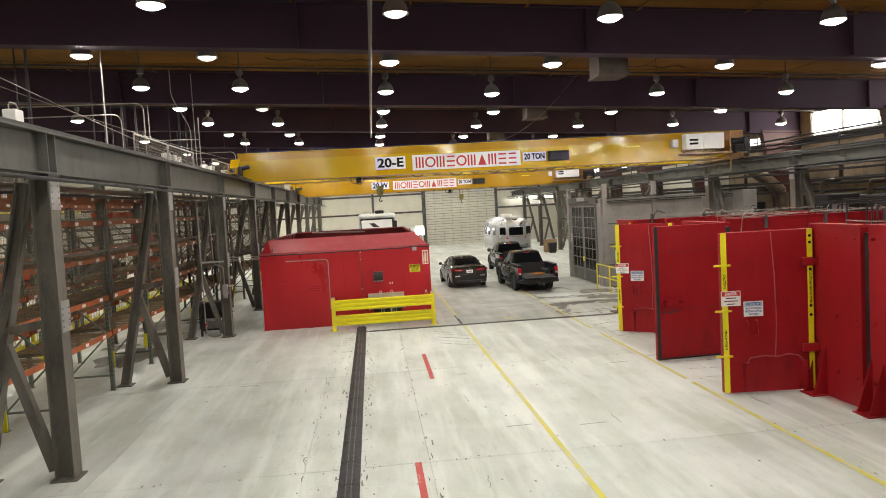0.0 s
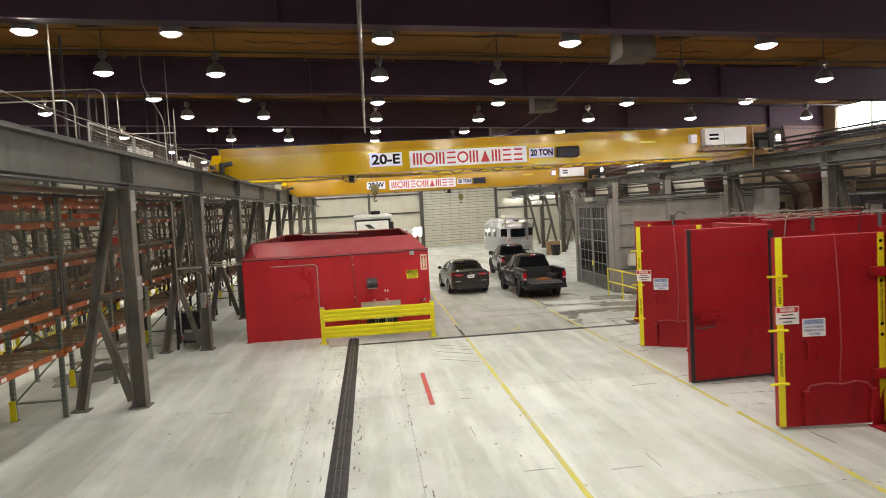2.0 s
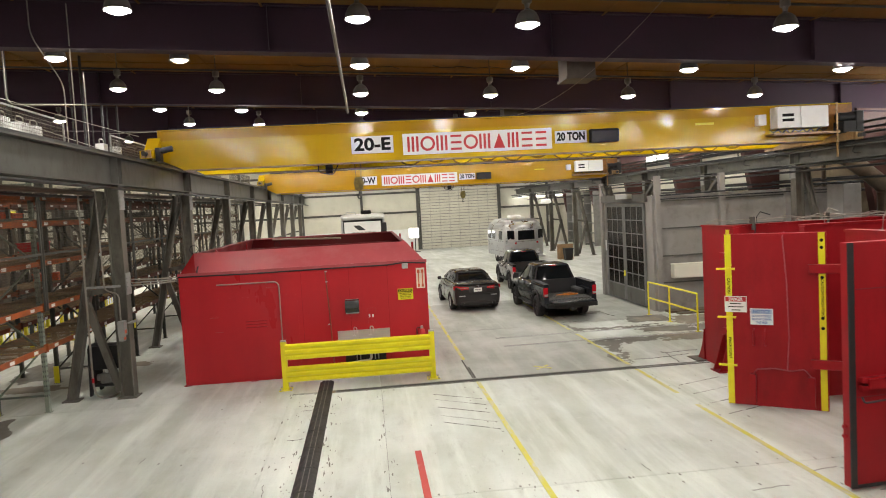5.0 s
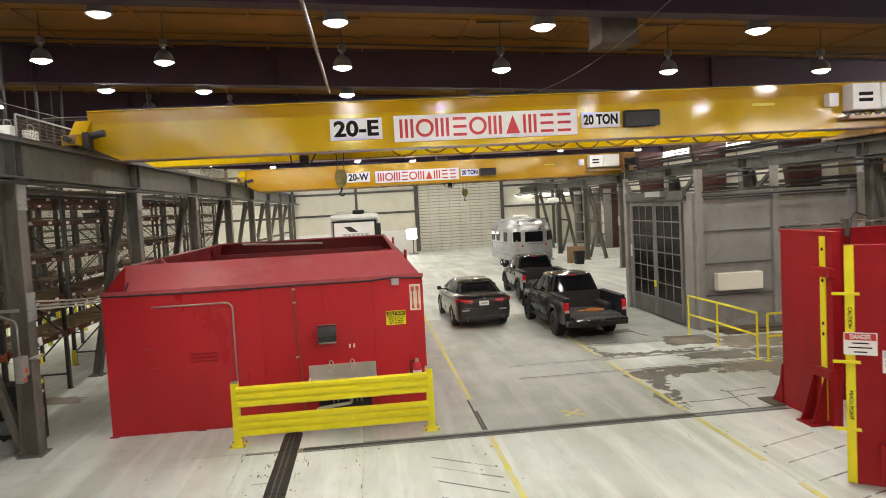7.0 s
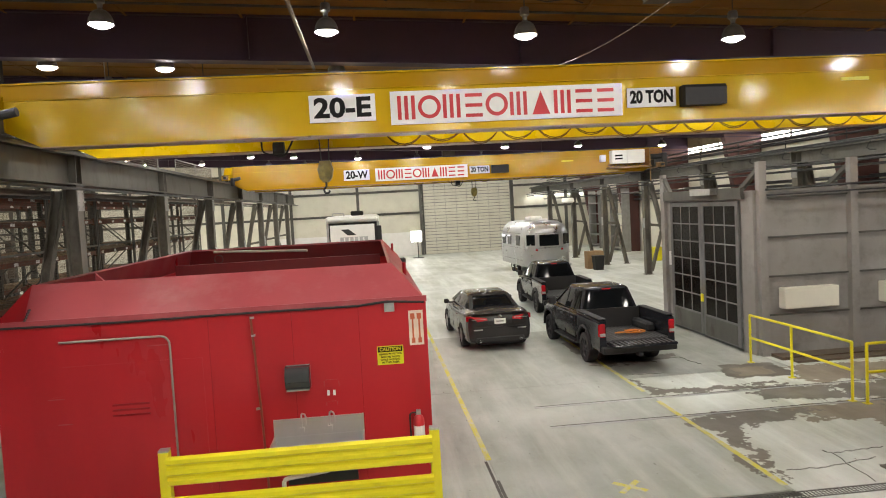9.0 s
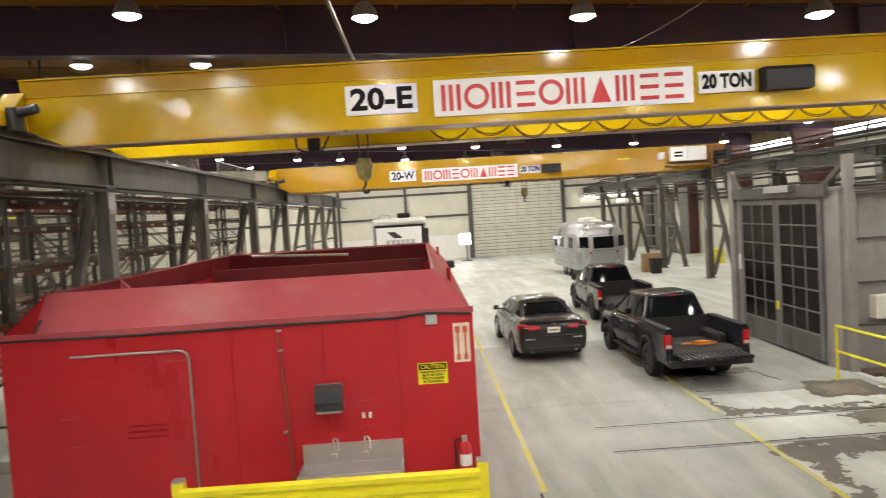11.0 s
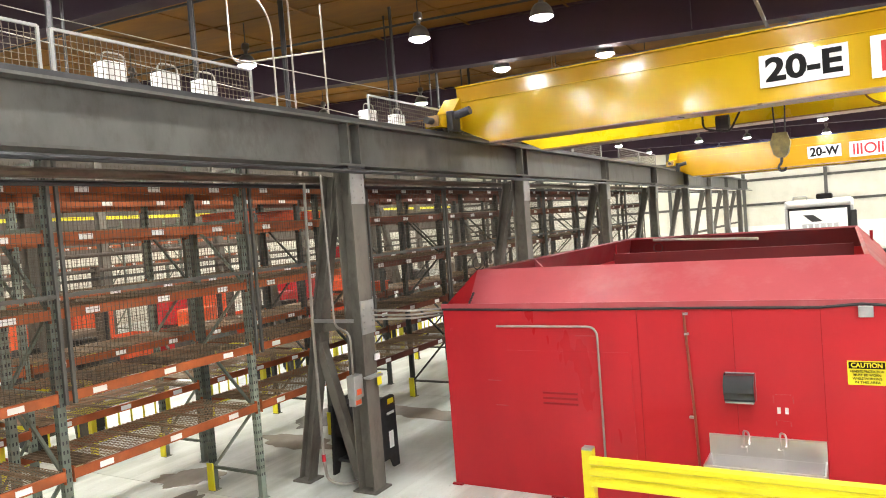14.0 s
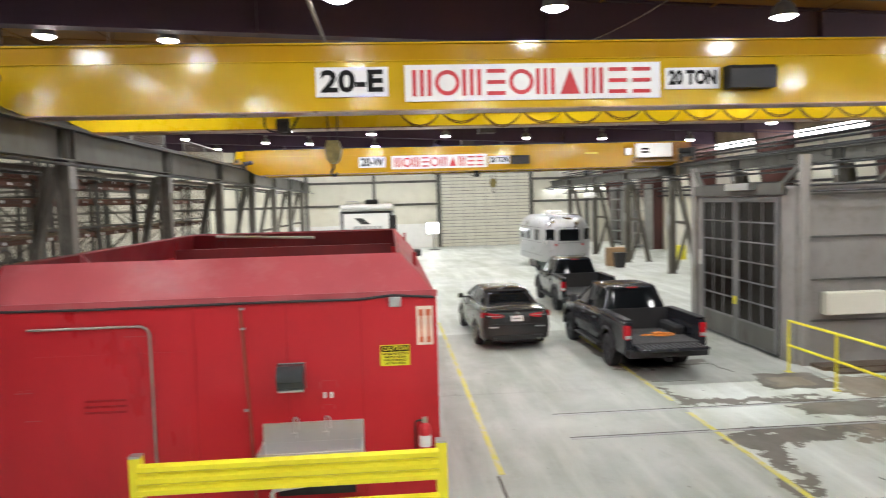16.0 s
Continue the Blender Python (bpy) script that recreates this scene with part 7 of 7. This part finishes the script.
# fluorescent strips at the far end
for x in (14.9, 16.6, 18.3):
    t = thing("strip_light", pose(x, NORTH - 0.5, 0), "lit fluorescent strip light hung by the far wall", "strip light", "far strip lights")
    part("housing", box(BM(), -0.6, 0.6, -0.08, 0.08, 4.34, 4.42), WHITE, t)
    part("tube", tube(BM(), [(-0.58, 0, 4.31), (0.58, 0, 4.31)], 0.028, 8), glowing("strip_tube", (1.0, 0.97, 0.9), 18), t, "glowing tube")
    part("bracket", box(BM(), -0.02, 0.02, -0.02, 0.3, 4.42, 4.46), DARK, t)
# lit store behind the east columns
for k in range(2):
    y = 61 + 5 * k
    t = thing("wall_shelf", pose(18.6, y, 0), "pale steel shelving against the far east wall", "shelving", "far shelving")
    for z in (0.2, 1.0, 1.8, 2.6, 3.4, 4.2):
        part("shelf", box(BM(), 0, 0.6, 0, 2.4, z, z + 0.05), STEEL_LIGHT, t)
    for yy in (0.0, 2.36):
        part("upright", box(BM(), 0, 0.6, yy, yy + 0.04, 0, 4.4), STEEL_LIGHT, t)


# ---- floor slabs, markings and trenches ----
def worn_paint(name, color, worn=0.44):
    m = bpy.data.materials.new(name)
    m.use_nodes = True
    nt = m.node_tree
    b = nt.nodes["Principled BSDF"]
    wear = ramp(nt, noisy(nt, 7, 8, 0.75, (1, 0.4, 1), True), ((worn, (0, 0, 0)), (worn + 0.18, (0.9,) * 3)))
    nt.links.new(mix(nt, wear, color, (0.5, 0.5, 0.43)), b.inputs["Base Color"])
    b.inputs["Roughness"].default_value = 0.6
    return m


LINE_YELLOW = worn_paint("worn_yellow_line", (0.58, 0.53, 0.05))
LINE_RED = worn_paint("worn_red_line", (0.48, 0.055, 0.045), 0.56)
STAIN = concrete("stained_concrete", (0.165, 0.152, 0.128), (0.08, 0.073, 0.062))


def line(x0, x1, y0, y1, mat, label, name="floor_line"):
    return solid(name, box(BM(), x0, x1, y0, y1, 0.0, 0.004), mat, label, "floor marking", "floor markings", "structure")


for y0, y1 in ((-8.5, 21.85), (24.1, 27.9), (27.9, 36.0)):
    line(2.89, 2.975, y0, y1, LINE_YELLOW, "worn yellow aisle line")
for y0, y1 in ((-8.5, 13.2), (13.5, 19.0), (19.8, 21.85), (22.3, 26.3), (27.0, 34.0)):
    line(6.43, 6.515, y0, y1, LINE_YELLOW, "worn yellow aisle line")
solid("floor_channel", box(box(BM(), 2.86, 2.9, 22.2, 24.05, 0.0, 0.003), 2.905, 2.95, 22.2, 23.3, 0.0, 0.0035), JOINT, "dark filled channel in the concrete", "floor channel", kind="structure")
line(1.29, 1.39, 15.2, 17.9, LINE_RED, "worn red dash on the floor")
line(0.63, 0.73, 8.7, 10.1, LINE_RED, "worn red dash on the floor")
for a in (45, -45):
    ob = solid("floor_cross", box(BM(), -0.24, 0.24, -0.04, 0.04, 0.0, 0.004 + 0.001 * (a > 0)), LINE_YELLOW, "worn yellow cross on the floor", "floor marking", "floor markings", "structure")
    ob.matrix_world = pose(4.57, 22.7, 0, 0, 0, a)
# saw cuts and scratches
rng = random.Random(21)
cuts = [(1.8, 2.9, 18.9 + 0.49 * k, -35) for k in range(5)] + [(6.9, 8.0, 13.4 + 0.75 * k, -6) for k in range(4)] + [(6.7, 7.9, 18.6 + 0.62 * k, 20) for k in range(4)]
for x0, x1, y, a in cuts:
    bm = BM()
    x = -(x1 - x0) / 2
    while x < (x1 - x0) / 2:
        d = rng.uniform(0.08, 0.4) * (3 if a == -35 else 1)
        w = rng.uniform(0.004, 0.013)
        box(bm, x, min((x1 - x0) / 2, x + d), -w + rng.uniform(-0.004, 0.004), w, 0, 0.002)
        x += d + rng.uniform(0.01, 0.09)
    ob = solid("saw_cut", bm, JOINT, "dark broken saw cut in the concrete", "floor marking", "saw cuts", "structure")
    ob.matrix_world = pose((x0 + x1) / 2, y + 0.06 * math.sin(y * 9), 0, 0, 0, a)
for k in range(22):
    x, y = rng.uniform(-3.8, 8), rng.uniform(5, 21.5)
    ob = solid("floor_crack", tube(BM(), [(0.09 * i, 0.012 * math.sin(i * 2.3 + k) + 0.007 * math.sin(i * 5.1), 0.0) for i in range(rng.randint(3, 7))], 0.004, 4), JOINT, "short dark crack in the concrete", "floor crack", "floor cracks", "structure")
    ob.matrix_world = pose(x, y, 0.001, 0, 0, rng.choice((0, 90, 85, 95, 5)))


def patch(cx, cy, rx, ry, mat, seed, z, label):
    """An irregular flat patch."""
    rg = random.Random(seed)
    ph = [rg.uniform(0, 6.28) for _ in range(6)]
    pts = []
    for k in range(72):
        a = 2 * math.pi * k / 72
        f = 1 + sum(0.16 / (i + 1) ** 0.7 * math.sin((i * 2 + 2) * a + ph[i]) for i in range(6)) + rg.uniform(-0.04, 0.04)
        pts.append((cx + rx * f * math.cos(a), cy + ry * f * math.sin(a)))
    return solid("floor_patch", prism(BM(), pts, 0, z, "z"), mat, label, "stain", "floor stains", "structure")


from mathutils import noise as fractal

STAIN_BROWN = concrete("brown_stained_concrete", (0.25, 0.215, 0.165), (0.15, 0.128, 0.1))


def ragged(poly, amp, seed, mat, label, z=0.003, step=0.03):
    """A flat patch with a torn, wandering edge: small cells whose centres, swayed by a noise, fall inside the outline."""
    rg = random.Random(seed)

    def inside(x, y):
        odd = False
        for (x0, y0), (x1, y1) in zip(poly, poly[1:] + poly[:1]):
            if (y0 > y) != (y1 > y) and x < x0 + (x1 - x0) * (y - y0) / (y1 - y0):
                odd = not odd
        return odd

    def sway(x, y, k):
        return amp * 2.2 * fractal.fractal(Vector((x * 2.2, y * 2.2, seed * 7.3 + k)), 0.6, 2.1, 5)

    x0, x1 = min(p[0] for p in poly) - 0.4, max(p[0] for p in poly) + 0.4
    y0, y1 = min(p[1] for p in poly) - 0.4, max(p[1] for p in poly) + 0.4
    bm, vs = BM(), {}
    for i in range(int((x1 - x0) / step)):
        for j in range(int((y1 - y0) / step)):
            x, y = x0 + (i + 0.5) * step, y0 + (j + 0.5) * step
            if not inside(x + sway(x, y, 0.0), y + sway(x, y, 50.0)):
                continue
            q = []
            for di, dj in ((0, 0), (1, 0), (1, 1), (0, 1)):
                key = (i + di, j + dj)
                if key not in vs:
                    vs[key] = bm.verts.new((x0 + key[0] * step + rg.uniform(-0.4, 0.4) * step, y0 + key[1] * step + rg.uniform(-0.4, 0.4) * step, z))
                q.append(vs[key])
            bm.faces.new(q)
    return solid("floor_patch", bm, mat, label, "stain", "floor stains", "structure")


DARKSTAIN = "dark damp-looking stain with ragged edges on the concrete"
ragged([(6.5, 25.22), (7.8, 25.2), (8.9, 25.2), (8.6, 24.85), (7.9, 24.72), (7.55, 24.68), (7.2, 24.45), (7.0, 24.2), (6.95, 23.9), (6.8, 23.6), (6.75, 23.3), (6.7, 22.9), (6.58, 22.6), (6.52, 22.2), (6.5, 23.4)], 0.13, 1, STAIN, DARKSTAIN)
ragged([(8.2, 25.22), (12.6, 25.22), (12.6, 23.3), (9.5, 23.6), (9.1, 24.2), (8.7, 24.7), (8.2, 24.8)], 0.16, 12, STAIN_BROWN, "brownish worn stain on the concrete", 0.0025, 0.045)
ragged([(9.95, 26.42), (12.9, 26.42), (12.9, 25.45), (9.95, 25.45)], 0.08, 13, STAIN, DARKSTAIN, 0.0025, 0.045)
ragged([(10.0, 27.9), (12.9, 27.9), (12.9, 26.62), (9.9, 26.62), (9.7, 27.2)], 0.12, 14, STAIN_BROWN, "brownish worn stain on the concrete", 0.0025, 0.045)
ragged([(8.1, 26.42), (9.9, 26.42), (9.9, 25.5), (8.9, 25.48), (8.6, 25.7), (8.3, 25.95)], 0.13, 2, STAIN, DARKSTAIN)
ragged([(6.53, 28.0), (6.68, 27.85), (6.66, 27.2), (7.2, 26.95), (8.6, 26.9), (9.3, 26.8), (9.3, 26.62), (7.3, 26.62), (6.53, 26.72)], 0.1, 3, STAIN, DARKSTAIN)
ragged([(8.5, 27.35), (9.75, 27.25), (9.95, 28.4), (8.7, 28.5)], 0.06, 4, STAIN, "dark frame of old concrete round a worn square")
ragged([(8.72, 27.55), (9.5, 27.5), (9.65, 28.15), (8.85, 28.25)], 0.06, 7, STAIN_BROWN, "brown worn square of old concrete", 0.005)
ragged([(9.9, 23.2), (12.5, 23.2), (12.5, 26.4), (10.1, 26.4)], 0.2, 8, STAIN, DARKSTAIN)
ragged([(6.3, 29.3), (8.3, 29.5), (8.3, 29.9), (6.3, 30.2)], 0.15, 9, STAIN, "dark ragged patch behind the truck")
patch(-7.0, 20.6, 0.7, 1.5, STAIN, 4, 0.003, "brown stain on the floor behind the racks")
patch(-7.85, 22.45, 0.5, 0.42, STAIN_BROWN, 15, 0.003, "brown stain on the floor behind the racks")
patch(-7.35, 24.45, 0.75, 0.4, STAIN_BROWN, 16, 0.003, "brown stain on the floor behind the racks")
patch(-6.1, 26.7, 0.9, 0.35, STAIN_BROWN, 17, 0.003, "brown stain on the floor behind the racks")
patch(-8.0, 26.5, 0.6, 1.2, STAIN, 5, 0.003, "brown stain on the floor behind the racks")
patch(7.1, 31.0, 0.8, 1.6, STAIN, 9, 0.003, "dark irregular patch under the truck")
# cracks in the old slab
for k, pts in enumerate(([(7.6, 22.15), (7.72, 23.17), (7.65, 23.3)], [(7.72, 23.17), (8.1, 23.2), (8.56, 23.24)], [(6.75, 22.75), (7.3, 22.72), (8.2, 22.9)], [(6.6, 28.3), (7.44, 28.24)], [(6.47, 29.4), (8.37, 29.55), (8.4, 29.1), (8.5, 28.75)])):
    solid("floor_crack", tube(BM(), [(*(Vector(p).lerp(Vector(q), f) + Vector((0.02 * math.sin(f * 9 + k), 0.02 * math.sin(f * 13))))[:], 0.0) for p, q in zip(pts, pts[1:]) for f in (0, 0.2, 0.4, 0.6, 0.8, 1.0)], 0.007, 4), JOINT, "dark crack across the old slab", "floor crack", "floor cracks", "structure")
# chips and crumbs along the ramp and the joints
rng = random.Random(77)
bm = BM()
spots = [(rng.choice((-0.58, -0.1)) + rng.gauss(0, 0.12), rng.uniform(4.5, 22)) for _ in range(240)]
spots += [(rng.choice((-1.02, 0.86, 2.75, 6.5)) + rng.gauss(0, 0.1), rng.uniform(4.5, 22)) for _ in range(160)]
spots += [(rng.uniform(-3.8, 8), rng.choice((10.08, 16.1)) + rng.gauss(0, 0.06)) for _ in range(90)]
spots += [(rng.uniform(-4, 8), rng.uniform(5, 34)) for _ in range(220)]
for x, y in spots:
    r, a0 = rng.uniform(0.005, 0.026), rng.uniform(0, 3)
    vs = [bm.verts.new((x + r * rng.uniform(0.4, 1) * math.cos(a0 + t), y + r * rng.uniform(0.6, 2.2) * math.sin(a0 + t), 0.0015)) for t in (0, 1.1, 2.3, 3.4, 4.6, 5.5)]
    bm.faces.new(vs)
for _ in range(150):
    x, y = rng.choice((-0.62, -0.08, -1.02, 0.86)) + rng.gauss(0, 0.05), rng.uniform(5, 22)
    w, d = rng.uniform(0.006, 0.022), rng.uniform(0.05, 0.3)
    vs = [bm.verts.new((x + w * a + rng.uniform(-0.01, 0.01), y + d * b, 0.0016)) for a, b in ((0, 0), (0.8, 0.15), (1, 0.5), (0.6, 0.9), (0.1, 1), (-0.3, 0.6))]
    bm.faces.new(vs)
solid("floor_chips", bm, material("grey_crumbs", (0.2, 0.195, 0.175), 0.9, 0, 0.3, 4, 40, 0.1), "scattered dark chips and specks on the concrete floor", "floor chips", kind="stuff")



def wear(name, color, strength, scale, stretch=(1, 1, 1)):
    """A film of dirt or wear that thins out towards its rim and breaks up in fine blotches."""
    m = bpy.data.materials.new(name)
    m.use_nodes = True
    nt = m.node_tree
    b = nt.nodes["Principled BSDF"]
    b.inputs["Base Color"].default_value, b.inputs["Roughness"].default_value = (*color, 1), 0.6
    tc = nt.nodes.new("ShaderNodeTexCoord")
    d = nt.nodes.new("ShaderNodeVectorMath")
    d.operation = "DISTANCE"
    d.inputs[1].default_value = (0.5, 0.5, 0.0)
    nt.links.new(tc.outputs["Generated"], d.inputs[0])
    rim = ramp(nt, d.outputs["Value"], ((0.12, (1, 1, 1)), (0.5, (0, 0, 0))))
    blot = ramp(nt, noisy(nt, scale, 9, 0.75, stretch, True), ((0.4, (0, 0, 0)), (0.62, (strength,) * 3)))
    mul = nt.nodes.new("ShaderNodeMath")
    mul.operation = "MULTIPLY"
    nt.links.new(rim, mul.inputs[0])
    nt.links.new(blot, mul.inputs[1])
    nt.links.new(mul.outputs["Value"], b.inputs["Alpha"])
    return m


GREY_WEAR = wear("grey_floor_wear", (0.27, 0.285, 0.24), 0.7, 2.2, (1, 0.5, 1))
SCRATCH_WEAR = wear("scratched_floor_wear", (0.13, 0.135, 0.12), 0.95, 9.0, (0.5, 1.6, 1))
BROWN_WEAR = wear("brown_floor_film", (0.26, 0.21, 0.15), 0.7, 1.6, (1, 0.4, 1))
PALE_WEAR = wear("pale_floor_wear", (0.75, 0.78, 0.73), 0.8, 1.8, (1, 0.4, 1))
for cx, cy, rx, ry, mat, label in ((-2.6, 12.5, 2.4, 5.0, GREY_WEAR, "greyer worn area of the concrete"), (-2.2, 11.0, 1.8, 3.2, SCRATCH_WEAR, "scratched worn area of the concrete"),
                                   (0.4, 11.5, 1.6, 4.5, SCRATCH_WEAR, "scratched worn area of the concrete"), (4.6, 15.0, 1.4, 5.5, GREY_WEAR, "greyer worn area of the concrete"),
                                   (4.7, 20.0, 1.6, 2.5, GREY_WEAR, "greyer worn area of the concrete"), (4.8, 26.5, 2.0, 4.5, GREY_WEAR, "greyer worn area of the concrete"),
                                   (-5.6, 20.5, 0.8, 5.0, BROWN_WEAR, "brown dirt film beside the racks"), (-7.6, 22.5, 1.2, 5.5, BROWN_WEAR, "brown dirt film behind the racks"),
                                   (-4.0, 26.5, 0.7, 5.0, BROWN_WEAR, "brown dirt film beside the booth"), (4.3, 9.0, 1.5, 3.5, PALE_WEAR, "paler polished area of the concrete"),
                                   (5.0, 18.0, 1.3, 3.0, PALE_WEAR, "paler polished area of the concrete"), (7.0, 31.5, 1.6, 3.5, BROWN_WEAR, "brown blotchy film under the truck"),
                                   (8.6, 24.4, 1.6, 1.6, BROWN_WEAR, "brown dirt film on the old slab")):
    bm = BM()
    bm.faces.new([bm.verts.new((cx + i * rx, cy + j * ry, 0.0062)) for i, j in ((-1, -1), (1, -1), (1, 1), (-1, 1))])
    ob = solid("floor_wear", bm, mat, label, "floor wear", "floor wear", "structure")

# flush rails
for y in (25.32, 26.5):
    t = thing("floor_rail", pose(0, y, 0), "steel rail set flush in the floor", "rail", "flush floor rails", "structure")
    part("rail", box(BM(), 4.2, 13.0, -0.03, 0.03, -0.018, 0.006), GALV, t)
    part("groove", box(BM(), 4.2, 13.0, 0.032, 0.075, -0.018, 0.003), JOINT, t)
# trench grating
g = thing("trench_grate", pose(0, 21.985, 0), "dark steel trench grate across the aisle", "grate", kind="structure")
for dy in (-0.085, 0.085):
    part("edge_angle", box(BM(), -0.1, 8.2, dy - 0.012, dy + 0.012, -0.018, 0.007), STEEL, g)
part("trench_bottom", box(BM(), -0.1, 8.2, -0.072, 0.072, -0.019, -0.015), BLACK, g)
bm = BM()
for k in range(165):
    x = -0.09 + 0.05 * k
    box(bm, x - 0.008, x + 0.008, -0.072, 0.072, -0.014, 0.005)
for dy in (-0.03, 0.03):
    box(bm, -0.1, 8.2, dy - 0.004, dy + 0.004, -0.012, 0.003)
tagged(part("grate_bars", bm, STEEL, g), kind="stuff")
part("end_block", box(BM(), -0.3, -0.11, -0.09, 0.09, 0, 0.006), TANWALL, g)
# cable ramp
cr = thing("cable_ramp", pose(-0.335, 0, 0), "black rubber cable ramp lying along the floor", "cable ramp")
prof = [(-0.155, 0.0), (-0.08, 0.04), (-0.055, 0.04), (-0.05, 0.032), (-0.03, 0.032), (-0.025, 0.04), (0.025, 0.04), (0.03, 0.032), (0.05, 0.032), (0.055, 0.04), (0.08, 0.04), (0.155, 0.0)]
seg = mesh_of(prism(BM(), prof, 0.006, 0.895, "y"), BLACK, "segment")
for k in range(35):
    s = new("segment", seg)
    s.parent, s.location = cr, (0, -8.6 + 0.9 * k, 0)
groove_grey = material("grey_rubber_line", (0.16, 0.155, 0.145), 0.8, 0, 0.4, 6, 40, 0.1)
ridge = mesh_of(box(box(BM(), -0.046, -0.034, 0.02, 0.88, 0.0325, 0.036), 0.034, 0.046, 0.02, 0.88, 0.0325, 0.036), groove_grey, "groove_line")
for k in range(35):
    s = new("groove_line", ridge)
    s.parent, s.location = cr, (0, -8.6 + 0.9 * k, 0)

# slabs
XS = [-30, -26, -21.5, -17, -12.6, -8.4, -4.2, -1.02, 0.86, 2.935, 6.5, 10.1, 13.6, 17.0, 20.0]
YS = [-9, -2, 4, 10.08, 16.1, 22.06, 28.0, 34.0, 40.2, 46.5, 53, 59, 65, 71.2]
for x0, x1 in zip(XS, XS[1:]):
    for y0, y1 in zip(YS, YS[1:]):
        grey = 22 < y0 < 33.9 and 0.5 < x0 < 10 and not (x0 == 6.5 and y0 < 25)
        g0 = 0.1 if (y0 == 22.06 and 0.5 < x0 + 1.1 < 8 and x1 < 8.3) else 0.005
        g1 = 0.1 if (y1 == 22.06 and -0.2 < x0 + 1.1 and x1 < 8.3 and x0 > -1.5) else 0.005
        part("slab", box(BM(), x0 + 0.0025, x1 - 0.0025, y0 + g0, y1 - g1, -0.02, 0.0), CONCRETE_GREY if grey else CONCRETE, floor)
